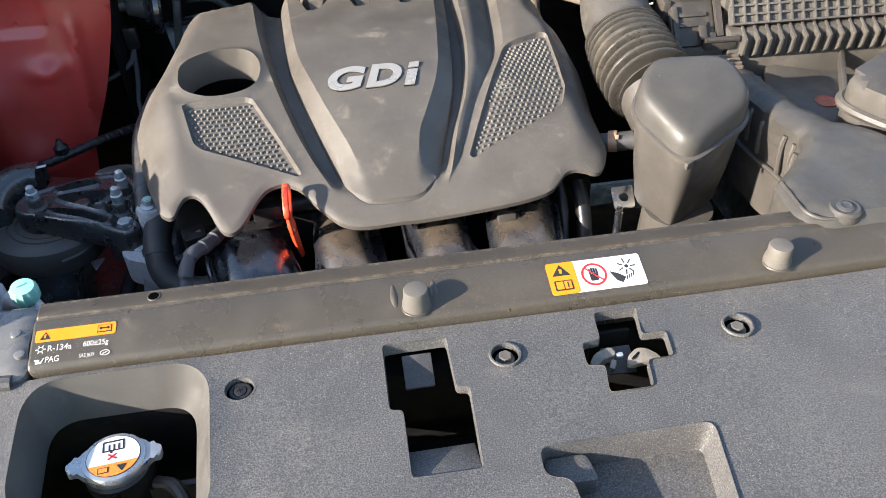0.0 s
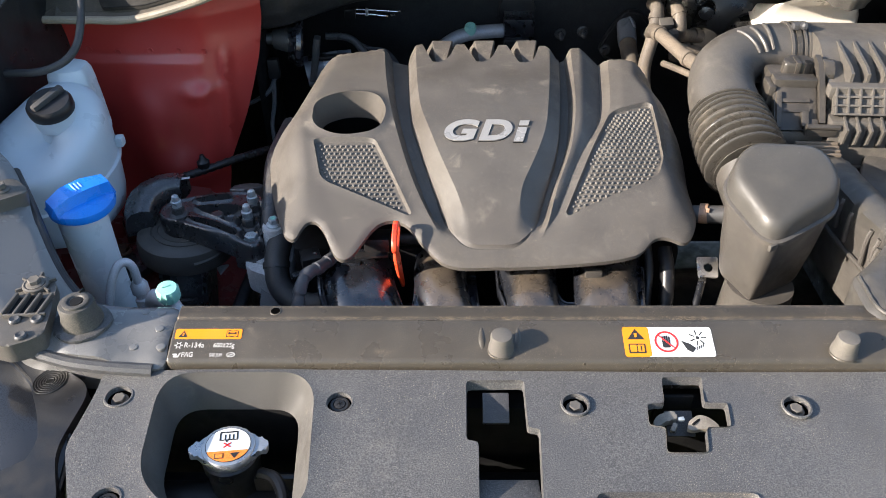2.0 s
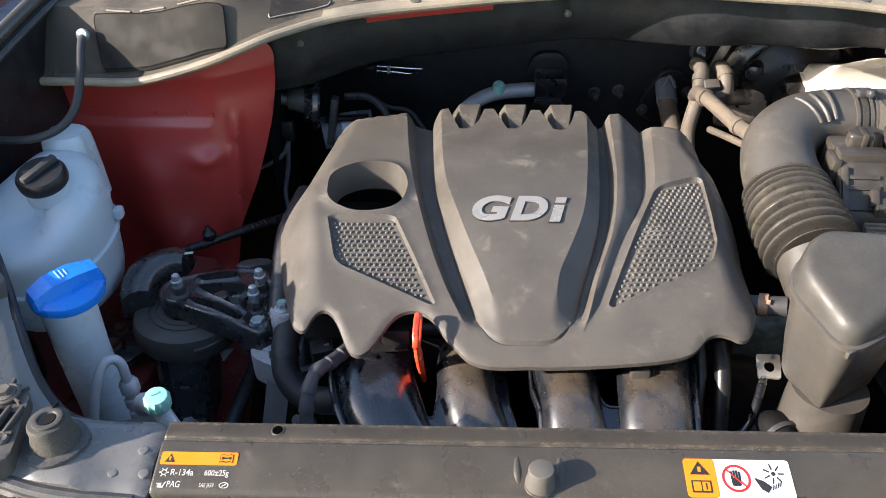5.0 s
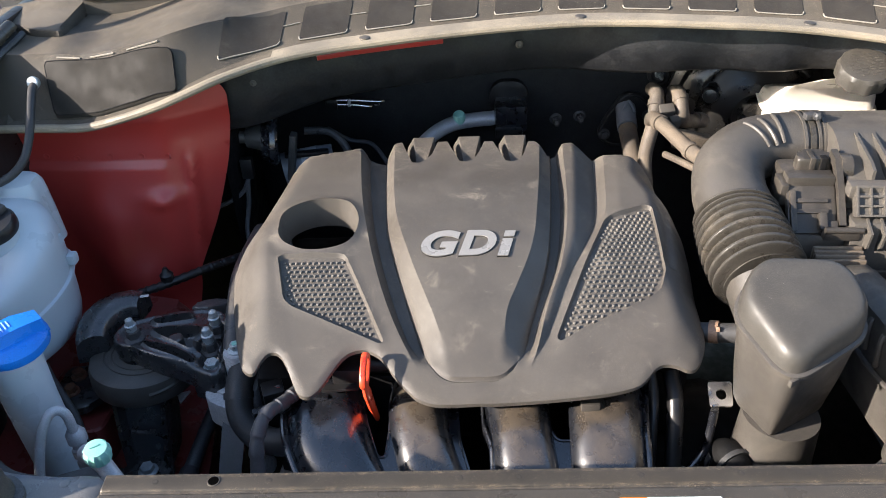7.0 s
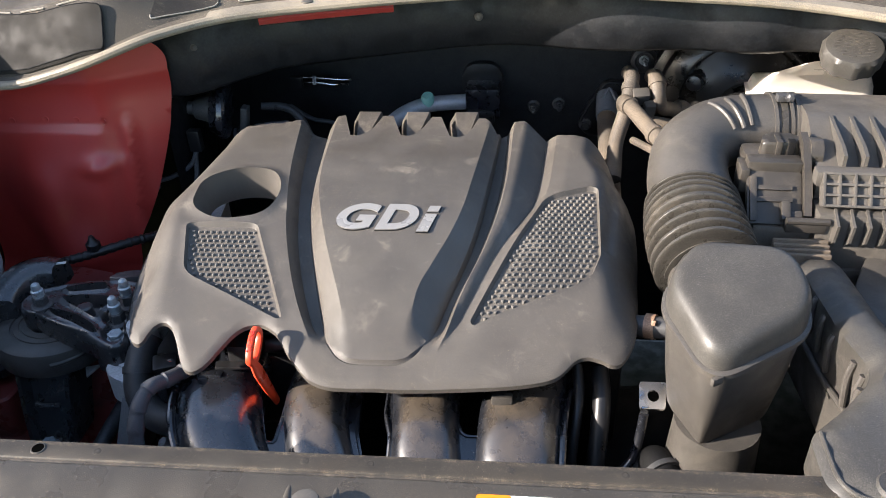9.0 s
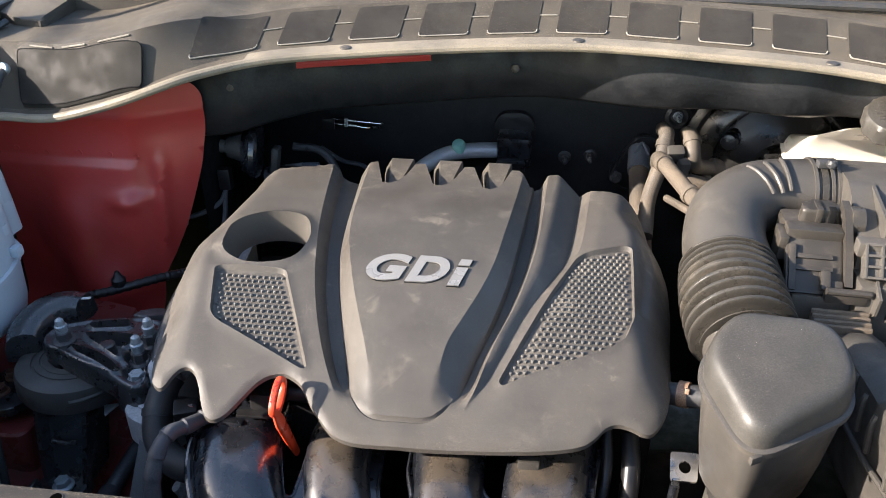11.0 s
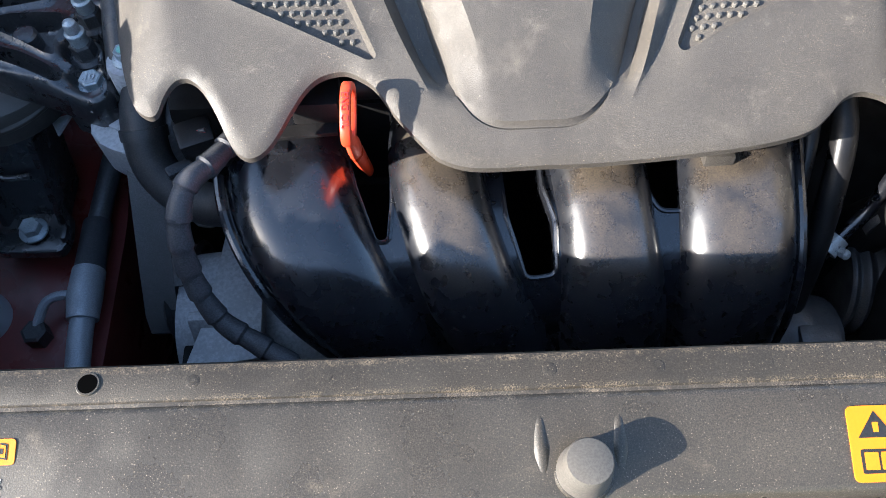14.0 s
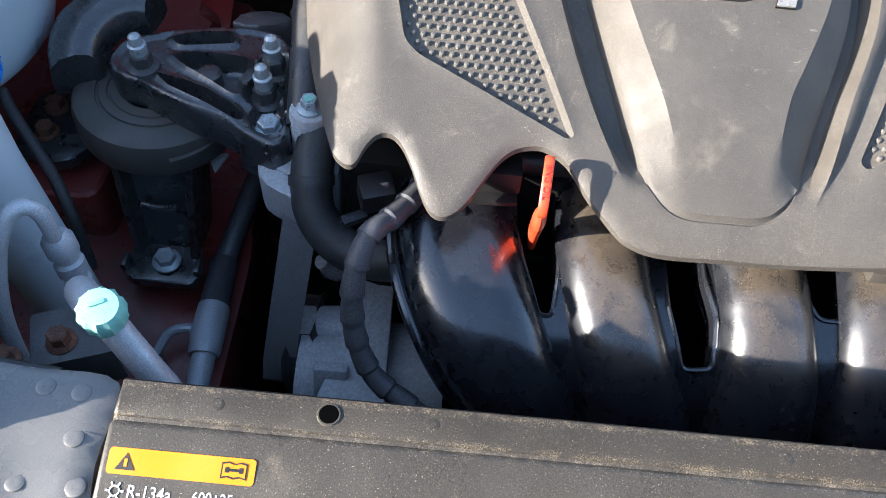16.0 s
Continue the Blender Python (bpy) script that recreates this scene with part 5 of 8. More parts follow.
# black copy under each letter draws the shadow gap round it
for ch, dx, w in (("G", -0.0352, 0.0500), ("D", 0.0105, 0.0482)):
    writing(ch, 0.0566, 0.0008, badge @ Matrix.Translation((dx, 0, -0.0011)), M["black"], "letter_gap_shade", cover, lean=0.28, bold=0.0028, width=w + 0.0008, middle=True)
    writing(ch, 0.0560, 0.0009, badge @ Matrix.Translation((dx, 0, 0.0002)), M["emblem"], "letter", cover, lean=0.28, bold=0.0024, label="silver raised letter", width=w, middle=True)
for y0, y1 in ((-0.0235, 0.0055), (0.0095, 0.0192)):
    # same black shadow-gap copy for the strokes of the i
    for name, grow, z0, z1, mat in (("letter_gap_shade", 0.0006, -0.0019, -0.0003, "black"), ("letter", 0.0, -0.0007, 0.0011, "emblem")):
        stroke = [(0.0474 + 0.28 * y + k, y) for y, k in ((y0 - grow, -0.0066 - grow), (y0 - grow, 0.0066 + grow), (y1 + grow, 0.0066 + grow), (y1 + grow, -0.0066 - grow))]
        part(name, moved(prism(stroke, z0, z1, 0), badge), M[mat], cover, "silver raised letter" if mat == "emblem" else "")

# ---- dipstick ----
dip = thing("oil_dipstick", "bright orange plastic oil dipstick handle with an oval finger hole", "dipstick", (-0.147, 0.22, 0.86))
long_axis = Vector((0.045, 0.826, 0.562)).normalized()
flat_axis = Vector((-0.992, 0.102, -0.070)).normalized()
deep_axis = flat_axis.cross(long_axis).normalized()
mid = Vector((-0.1505, 0.1935, 0.9555)) + deep_axis * 0.0115


def grip_ring(ku, kv, w, du=0.0):
    pts = []
    for b in np.linspace(0, 2 * math.pi, 36, endpoint=False):
        cu, cv = math.cos(b), math.sin(b)
        pts.append(tuple(mid + long_axis * (ku * math.copysign(abs(cu) ** 0.8, cu) + du) + deep_axis * kv * math.copysign(abs(cv) ** 0.8, cv) + flat_axis * w))
    return pts


rings = [grip_ring(ku, kv, w, du) for ku, kv, w, du in ((0.0205, 0.0106, -0.0034, 0), (0.0213, 0.0114, -0.0024, 0), (0.0213, 0.0114, 0.0024, 0), (0.0205, 0.0106, 0.0034, 0), (0.0155, 0.0070, 0.0034, 0.001), (0.0147, 0.0063, 0.0024, 0.001), (0.0147, 0.0063, -0.0024, 0.001), (0.0155, 0.0070, -0.0034, 0.001), (0.0205, 0.0106, -0.0034, 0))]
part("grip", loft(rings, caps=False), M["orange"], dip, angle=50)
root = mid - long_axis * 0.0175
part("stem", tube([tuple(root + long_axis * 0.003), tuple(root + Vector((0.0012, 0.010, -0.020))), (-0.1475, 0.2080, 0.884), (-0.1445, 0.2200, 0.850)], [0.0046, 0.0084, 0.0076, 0.0052], 16, flat=0.6), M["orange"], dip)
face = Matrix((tuple(-long_axis), tuple(-flat_axis), tuple(-deep_axis))).transposed().to_4x4()
writing("ENG OIL", 0.0062, 0.0003, Matrix.Translation(mid - deep_axis * 0.0115 + long_axis * 0.002) @ face, M["label_red"], "letters", dip)

# ---- intake manifold ----
mani = thing("intake_manifold", "gloss black plastic intake manifold with four curved runners, dusty on top", "intake manifold", (-0.04, 0.12, 0.6))
PATHS = [(0.0, 0.290, 0.868), (0.06, 0.232, 0.868), (0.10, 0.195, 0.866), (0.135, 0.160, 0.857), (0.165, 0.134, 0.842), (0.195, 0.115, 0.817), (0.23, 0.103, 0.785), (0.28, 0.094, 0.735), (0.36, 0.085, 0.655), (0.44, 0.08, 0.575)]
PN = np.array([tuple(p) for p in spline([Vector(p) for p in PATHS], 8)])
# middles and half widths of the runners along the sweep
RUN = [([-0.2045, -0.189, -0.1385, -0.105], [0.0445, 0.049, 0.045, 0.036]), ([-0.092, -0.0845, -0.049, -0.030], [0.037, 0.036, 0.041, 0.036]), ([0.025, 0.030, 0.0385, 0.042], [0.039, 0.036, 0.042, 0.036]), ([0.1335, 0.125, 0.124, 0.112], [0.045, 0.043, 0.041, 0.036])]
KNOTS = [0.06, 0.135, 0.23, 0.36]


def along(table, s):
    return np.polyval(np.polyfit(KNOTS, table, 3), np.clip(s, 0.03, 0.38))


def lifted(x, s, h):
    """A place h above the swept base of the manifold."""
    y = np.interp(s, PN[:, 0], PN[:, 1])
    z = np.interp(s, PN[:, 0], PN[:, 2])
    ty = np.interp(s + 0.006, PN[:, 0], PN[:, 1]) - np.interp(s - 0.006, PN[:, 0], PN[:, 1])
    tz = np.interp(s + 0.006, PN[:, 0], PN[:, 2]) - np.interp(s - 0.006, PN[:, 0], PN[:, 2])
    n = np.hypot(ty, tz)
    return np.stack((x, y + tz / n * h, z - ty / n * h), 1)


def mani_place(P):
    return lifted(P[:, 0], P[:, 1], np.zeros(len(P)))


MANI = [(-0.252, 0.0), (0.181, 0.0), (0.181, 0.06), (0.171, 0.135), (0.168, 0.23), (0.151, 0.36), (0.13, 0.44), (-0.125, 0.44), (-0.144, 0.36), (-0.187, 0.23), (-0.214, 0.18), (-0.243, 0.135), (-0.252, 0.06)]
SLOTS = [rounded([(-0.160, 0.02), (-0.128, 0.02), (-0.128, 0.112), (-0.131, 0.140), (-0.138, 0.140), (-0.152, 0.100), (-0.158, 0.07)], 0.004, 3), rounded([(-0.050, 0.02), (-0.020, 0.02), (-0.018, 0.105), (-0.010, 0.130), (-0.010, 0.168), (-0.029, 0.170), (-0.042, 0.125)], 0.005, 3), rounded([(0.062, 0.02), (0.090, 0.02), (0.091, 0.118), (0.086, 0.124), (0.070, 0.124), (0.063, 0.110)], 0.005, 3)]
part("web", shell(MANI, mani_place, 0.008, holes=SLOTS, skirt=0.016, fine=0.006), M["gloss"], mani, angle=50)
for i, (mid, half) in enumerate(RUN):
    rings = []
    for s in np.linspace(0.006, 0.43, 80):
        a = np.linspace(0, math.pi, 29)
        q = np.abs(np.cos(a))
        h = (0.0230 * np.clip(1 - q ** 3.3, 0, 1) ** 0.70) * (1 - 0.45 * step01(s, 0.24, 0.36)) - 0.0015
        c, w = along(mid, s), along(half, s)
        rings.append([tuple(p) for p in lifted(c - w * np.cos(a), np.full(29, s), h)])
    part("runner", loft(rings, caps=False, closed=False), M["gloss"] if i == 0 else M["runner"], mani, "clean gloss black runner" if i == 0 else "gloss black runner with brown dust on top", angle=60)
for table, dy in (([-0.2515, -0.2425, -0.1865, -0.1435], 0), ([0.1805, 0.1705, 0.1675, 0.1505], 0)):
    S = np.linspace(0.01, 0.42, 40)
    q = lifted(along(table, S), S, np.full(40, 0.002))
    part("edge_bead", tube([Vector(p) for p in q], 0.0042, 10, 2), M["gloss"], mani)
for s in SLOTS:
    q = mani_place(np.array(inset(s, -0.0022)))
    part("slot_rim", tube([Vector(p) + Vector((0, 0, 0.0005)) for p in list(q) + [q[0]]], 0.0018, 6, 2), M["gloss"], mani)
part("lug", block((-0.212, 0.222, 0.884), (0.026, 0.024, 0.012), 0.003, turn(-14, 0, 0)), M["gloss"], mani)
part("tab", block((0.108, 0.196, 0.889), (0.022, 0.012, 0.010), 0.002, turn(-10, 0, 0)), M["box"], mani)
part("rail", tube([(-0.20, 0.268, 0.892), (0.0, 0.272, 0.894), (0.16, 0.268, 0.892)], 0.012, 12), M["black"], mani)
part("clip", block((-0.178, 0.245, 0.905), (0.034, 0.030, 0.020), 0.003, turn(-8, 0, 0)), M["black"], mani)
part("foot", block((-0.185, 0.224, 0.897), (0.044, 0.012, 0.004), 0.0015, turn(-8, 0, 4)), M["black"], mani)

# ---- resonator box ----
res = thing("intake_resonator", "grey dusty plastic resonator box with a domed lid", "resonator box", (0.335, 0.21, 0.85))
RB = [(0.293, 0.126), (0.404, 0.190), (0.392, 0.262), (0.290, 0.272), (0.255, 0.222)]
RIM = rounded(RB, 0.036, 8)


def inset_ring(d, z, slope=1.0, sink=0.0):
    return [(x, y, z + slope * ((x - 0.33) * 0.02 + (y - 0.14) * 0.22) - sink * (y - 0.14)) for x, y in inset(RIM, d)]


part("body", loft([inset_ring(0.028, 0.8690, 0), inset_ring(0.0225, 0.8715, 0), inset_ring(0.0190, 0.8790, 0), inset_ring(0.0120, 0.92, 0.3), inset_ring(0.0045, 0.980, 1)]), M["box"], res, angle=50)
part("flange", loft([inset_ring(0.003, 0.978), inset_ring(0.0, 0.9795), inset_ring(0.0, 0.9845), inset_ring(0.003, 0.986)]), M["box"], res)
top_ring = inset_ring(0.0175, 1.0108, 1.5)
part("lid", loft([inset_ring(0.0035, 0.984), inset_ring(0.0040, 0.997, 1.2), inset_ring(0.0060, 1.0040, 1.4), inset_ring(0.0095, 1.0082, 1.5), inset_ring(0.0135, 1.0101, 1.5), top_ring] + [[(0.327 + (x - 0.327) * k, 0.205 + (y - 0.205) * k, 1.0330 + (z - 1.0330) * k + (1 - k) * 0.0012) for x, y, z in top_ring] for k in (0.75, 0.5, 0.25, 0.03)]), M["box_top"], res, "darker worn lid", angle=60)
part("latch_nub", block((0.301, 0.136, 0.979), (0.012, 0.005, 0.009), 0.002, turn(0, 0, 28)), M["box"], res)
part("neck", loft([[(0.328 + r * math.cos(a), 0.192 + r * math.sin(a), z) for a in np.linspace(0, 2 * math.pi, 28, endpoint=False)] for r, z in ((0.048, 0.66), (0.047, 0.80), (0.043, 0.875))]), M["box"], res)

spig = thing("breather_spigot", "black breather hose with a tan clip at the resonator", "hose", (0.25, 0.27, 0.91))
part("hose", tube([(0.225, 0.298, 0.912), (0.255, 0.285, 0.920), (0.292, 0.272, 0.928)], 0.0125, 14), M["rubber"], spig)
part("clip", tube([(0.2625, 0.2835, 0.922), (0.2725, 0.2795, 0.924)], 0.0142, 16, 2), M["tan"], spig, "tan spring clip")
part("clip_ear", block((0.2685, 0.2735, 0.9345), (0.0045, 0.012, 0.006), 0.001, turn(-30, 0, -20)), M["tan"], spig, "tan spring clip")

# ---- intake hose ----
hose = thing("intake_hose", "ribbed grey rubber air intake hose with a smooth elbow", "intake hose", (0.34, 0.42, 0.92))


def rib_wave(s):
    if s < 0.010 or s > 0.136:
        return 0.006
    u = ((s - 0.010) / 0.01355) % 1.0
    return 0.0010 + 0.0138 * step01(math.sin(math.pi * u), 0.50, 0.97)


part("bellows", tube([(0.329, 0.452, 0.990), (0.327, 0.420, 0.983), (0.325, 0.380, 0.980), (0.326, 0.350, 0.976), (0.329, 0.316, 0.970)], [0.0395, 0.0425, 0.044, 0.044, 0.0425], 44, 64, ripple=rib_wave), M["bellows"], hose, "ribbed bellows")
part("spigot_collar", tube([(0.328, 0.322, 0.968), (0.332, 0.295, 0.955), (0.336, 0.270, 0.945)], 0.044, 36), M["box"], hose)
part("elbow", tube([(0.330, 0.444, 0.988), (0.328, 0.480, 1.001), (0.338, 0.520, 1.016), (0.368, 0.548, 1.026), (0.408, 0.560, 1.030), (0.448, 0.561, 1.031), (0.47, 0.560, 1.031)], [0.0500, 0.0485, 0.0475, 0.0460, 0.0440, 0.0430, 0.0430], 40, 8), M["box"], hose, "smooth elbow")
for i, u in enumerate((0.0, 1.0, 2.0)):
    c = Vector((0.366, 0.5465, 1.0255)).lerp(Vector((0.405, 0.5595, 1.030)), u / 2)
    t = Vector((0.80 + 0.09 * u, 0.55 - 0.22 * u, 0.14)).normalized()
    n = Vector((0.0, -0.42, 0.91))
    n = (n - t * n.dot(t)).normalized()
    w = n.cross(t).normalized()
    part("grip_rib", tube([c + (n * math.cos(b) + w * math.sin(b)) * 0.0462 for b in np.linspace(-0.60, 0.50, 9)], 0.0030, 8, 3), M["box"], hose)
for x0, x1, r, m in ((0.436, 0.440, 0.0462, "box"), (0.444, 0.451, 0.0460, "bellows"), (0.455, 0.459, 0.0462, "box"), (0.4635, 0.4675, 0.0462, "box")):
    part("clamp_band", tube([(x0, 0.561, 1.0308), (x1, 0.561, 1.031)], r, 36, 2), M[m], hose)
part("clamp_screw", join(block((0.447, 0.548, 1.079), (0.020, 0.012, 0.009), 0.002, turn(0, 0, 6)), lathe([(0.0058, 0), (0.0058, 0.008), (0.003, 0.010)], 6, Matrix.Translation((0.451, 0.543, 1.081)) @ turn(75, 0, 0))), M["metal_black"], hose, "dull clamp screw")

# ---- air filter box ----
air = thing("air_filter_box", "sun-faded grey plastic air filter box with ribs and a grid", "air filter box", (0.60, 0.46, 0.85))
AM = Matrix.Translation((0.466, 0.470, 0)) @ turn(0, 0, -3)


def abox(x0, x1, y0, y1, z0, z1, name, r=0.004, mat="airbox", m=None):
    return part(name, moved(block(((x0 + x1) / 2, (y0 + y1) / 2, (z0 + z1) / 2), (x1 - x0, y1 - y0, z1 - z0), r), AM @ (m or Matrix())), M[mat], air)


part("top_cover", moved(loft([[(x, 0.120, 0.86), (x, 0.120, 1.062), (x, 0.108, 1.072), (x, 0.045, 1.074), (x, 0.030, 1.071), (x, -0.046, 1.036), (x, -0.050, 1.030), (x, -0.050, 0.86)] for x in (-0.004, 0.002, 0.298, 0.304)]), AM), M["airbox"], air)
part("spigot", moved(tube([(-0.010, 0.088, 1.031), (0.02, 0.088, 1.031)], 0.0425, 28, 2), AM), M["airbox"], air)
for i in range(12):
    x = 0.022 + i * 0.0226
    part("top_rib", moved(loft([[(x + d, 0.036, 1.0745), (x + d, -0.030, 1.0650), (x + d, -0.044, 1.0600), (x + d, -0.046, 1.034)] for d in (-0.0020, 0.0020)]), AM), M["airbox"], air)
abox(-0.010, 0.285, -0.062, -0.044, 1.030, 1.048, "shelf", 0.003)
abox(-0.006, 0.295, -0.089, -0.046, 0.86, 1.009, "lower_case", 0.006)
GT = Matrix.Translation((0.0, -0.0745, 1.0245)) @ turn(54, 0, 0)
abox(-0.004, 0.262, -0.011, 0.026, -0.010, -0.002, "grid_back", 0.002, m=GT)
for i in range(17):
    x = -0.002 + i * 0.0164
    abox(x - 0.0015, x + 0.0015, -0.011, 0.026, -0.004, 0.0040, "grid_bar", 0.0007, m=GT)
for j in range(4):
    y = -0.0105 + j * 0.0121
    abox(-0.004, 0.262, y - 0.0015, y + 0.0015, -0.004, 0.0036, "grid_bar", 0.0008, m=GT)
for i in range(16):
    x = 0.012 + i * 0.0168
    part("front_rib", moved(loft([[(x + d, -0.080, 1.013), (x + d, -0.104, 1.003), (x + d, -0.101, 0.980), (x + d, -0.086, 0.966)] for d in (-0.0014, 0.0014)]), AM), M["airbox"], air)
for i in range(6):
    for j in range(2):
        x = 0.030 + i * 0.030 + (i // 2) * 0.020
        abox(x, x + 0.024, -0.0965, -0.090, 0.898 + j * 0.024, 0.917 + j * 0.024, "front_lattice", 0.0022)
abox(0.255, 0.300, -0.100, -0.050, 0.985, 1.045, "end_clip", 0.006)
# flow sensor and clips
abox(-0.078, -0.010, -0.006, 0.030, 0.960, 1.040, "sensor_neck", 0.008, "sensor")
part("sensor_dome", moved(prism(rounded([(-0.064, -0.006), (-0.014, -0.006), (-0.012, 0.024), (-0.056, 0.024)], 0.010, 4), 1.030, 1.056, 0.007, 3, 0.9), AM), M["sensor"], air)
abox(-0.030, -0.022, -0.007, 0.004, 1.040, 1.0575, "sensor_slot", 0.001, "void")
abox(-0.044, -0.037, -0.008, 0.016, 1.040, 1.058, "sensor_rib", 0.0015, "sensor")
abox(-0.078, -0.018, -0.034, -0.012, 1.020, 1.044, "connector", 0.0018, "sensor")
abox(-0.086, -0.076, -0.040, -0.006, 1.006, 1.036, "connector_end", 0.002, "sensor")
abox(-0.030, -0.024, -0.037, -0.030, 1.018, 1.030, "connector_latch", 0.0012, "sensor")
ST = Matrix.Translation((-0.047, -0.055, 1.012)) @ turn(46, 0, 0)
abox(-0.032, 0.030, -0.034, 0.030, -0.012, 0.000, "sensor_plate", 0.004, "sensor", m=ST)
abox(-0.024, 0.018, 0.006, 0.012, -0.001, 0.004, "plate_ridge", 0.0015, "sensor", m=ST)
abox(-0.024, 0.018, -0.008, -0.002, -0.001, 0.004, "plate_ridge", 0.0015, "sensor", m=ST)
abox(-0.030, -0.022, -0.032, 0.022, -0.001, 0.006, "plate_edge", 0.002, "sensor", m=ST)
abox(0.004, 0.014, -0.030, -0.008, -0.001, 0.010, "plate_finger", 0.002, "sensor", m=ST)
abox(0.014, 0.028, -0.034, -0.018, -0.001, 0.006, "plate_hook", 0.002, "sensor", m=ST)
part("clip_strap", moved(loft([[(-0.018, 0.004, 1.066), (-0.018, -0.016, 1.062), (-0.018, -0.044, 1.038), (-0.018, -0.078, 1.000), (-0.018, -0.072, 0.996), (-0.018, -0.040, 1.030), (-0.018, -0.012, 1.050), (-0.018, 0.004, 1.052)], [(-0.010, 0.004, 1.066), (-0.010, -0.016, 1.062), (-0.010, -0.044, 1.038), (-0.010, -0.078, 1.000), (-0.010, -0.072, 0.996), (-0.010, -0.040, 1.030), (-0.010, -0.012, 1.050), (-0.010, 0.004, 1.052)]]), AM), M["sensor"], air)
part("clip_loop", moved(tube([(-0.010, -0.010, 1.046), (0.004, -0.010, 1.046)], 0.0185, 24, 2), AM), M["sensor"], air)
abox(-0.040, 0.004, -0.092, -0.080, 0.985, 0.999, "clip_base", 0.003, "sensor")
part("clip_pin", moved(tube([(-0.040, -0.090, 1.000), (0.006, -0.090, 1.000)], 0.0042, 10), AM), M["sensor"], air)
abox(-0.072, -0.006, -0.080, -0.060, 0.93, 0.985, "sensor_foot", 0.006)
for i in range(7):
    abox(-0.096 - i * 0.0008, -0.084, -0.040 - i * 0.008, -0.035 - i * 0.008, 0.985 - i * 0.006, 0.996 - i * 0.006, "toothed_edge", 0.001, "black")
for i in range(4):
    abox(-0.052, 0.008, -0.0985 - i * 0.0066, -0.0950 - i * 0.0066 + 0.0010, 0.935, 0.980 - i * 0.0022, "duct_pleat", 0.0015, "hose")

# ---- intake duct ----
duct = thing("intake_duct", "grey plastic intake duct with side ribs running to the front", "intake duct", (0.43, 0.18, 0.85))


def duct_place(P):
    x, y = P[:, 0], P[:, 1]
    z = np.interp(y, [-0.04, 0.03, 0.12, 0.19, 0.225, 0.32, 0.36], [1.008, 1.011, 1.010, 1.002, 0.998, 0.982, 0.972])
    e = far(P, DUCT)
    z = z - 0.010 * np.clip(1 - e / 0.012, 0, 1) ** 2 + 0.004 * np.exp(-(((x - 0.47) / 0.04) ** 2 + ((y - 0.06) / 0.05) ** 2))
    return np.stack((x, y, z), 1)


DUCT = rounded([(0.430, 0.350), (0.474, 0.350), (0.470, 0.280), (0.466, 0.215), (0.480, 0.160), (0.520, 0.110), (0.60, 0.060), (0.70, 0.04), (0.70, -0.020), (0.375, -0.020), (0.350, 0.000), (0.352, 0.050), (0.386, 0.080), (0.418, 0.114), (0.428, 0.138), (0.425, 0.168), (0.422, 0.195), (0.426, 0.290)], 0.010, 4)
part("top_skin", shell(DUCT, duct_place, 0.012, skirt=0.03, fine=0.008), M["box_top"], duct, angle=40)
wallp = [(0.351, 0.006), (0.354, 0.048), (0.387, 0.081), (0.418, 0.115), (0.427, 0.138), (0.425, 0.168), (0.423, 0.195), (0.427, 0.290), (0.430, 0.345)]
rings = []
for x, y in split(wallp, 0.012, False):
    z = float(duct_place(np.array([(x + 0.01, y)]))[0, 2])
    rings.append([(x + 0.002, y, z - 0.012), (x - 0.001, y, z - 0.03), (x + 0.004, y - 0.004, z - 0.065), (x + 0.0, y - 0.004, z - 0.075), (x + 0.006, y - 0.008, z - 0.14)])
part("side_wall", loft(rings, caps=False, closed=False), M["box"], duct, angle=50)
for x, y in ((0.416, 0.122), (0.424, 0.139), (0.4225, 0.158), (0.421, 0.205), (0.422, 0.235), (0.423, 0.265)):
    part("side_rib", tube([(x + 0.002, y, 0.988 if y < 0.18 else 0.980), (x - 0.001, y - 0.002, 0.970), (x + 0.001, y - 0.004, 0.938)], 0.0034, 8), M["box"], duct)
part("seam_band", tube([(0.354, 0.046, 0.955), (0.392, 0.078, 0.946), (0.418, 0.112, 0.938), (0.426, 0.140, 0.934), (0.423, 0.168, 0.934), (0.421, 0.200, 0.930), (0.423, 0.280, 0.920)], 0.0032, 8), M["box"], duct)
part("ridge", tube([(0.359, 0.049, 1.0075), (0.358, 0.025, 1.0080), (0.3585, 0.006, 1.0070), (0.364, -0.006, 1.0060), (0.375, -0.012, 1.0050), (0.40, -0.0145, 1.0045)], 0.0021, 8), M["box_top"], duct)
part("screw_boss", lathe([(0.0165, -0.010), (0.0160, -0.002), (0.0135, 0.0005), (0.0115, 0.000)], 24, Matrix.Translation((0.397, -0.004, 1.0110))), M["box_top"], duct)
part("screw", lathe([(0.0092, -0.002), (0.0088, 0.001), (0.0055, 0.0024), (0.0025, 0.0012)], 20, Matrix.Translation((0.397, -0.004, 1.0110))), M["metal_black"], duct)

# battery tray and fuse lid
bat = thing("fuse_box_lid", "dusty grey plastic box lid with a rolled rim", "fuse box", (0.60, 0.15, 0.90))
FB = rounded([(0.500, 0.195), (0.530, 0.130), (0.600, 0.075), (0.78, 0.05), (0.78, 0.25), (0.60, 0.255)], 0.03, 5)
part("lid", prism(FB, 0.96, 1.035, 0.016, 4), M["box"], bat)
part("rim", tube([(*p, 1.003) for p in inset(FB, -0.003)] + [(*inset(FB, -0.003)[0], 1.003)], 0.006, 8, 1), M["box"], bat)
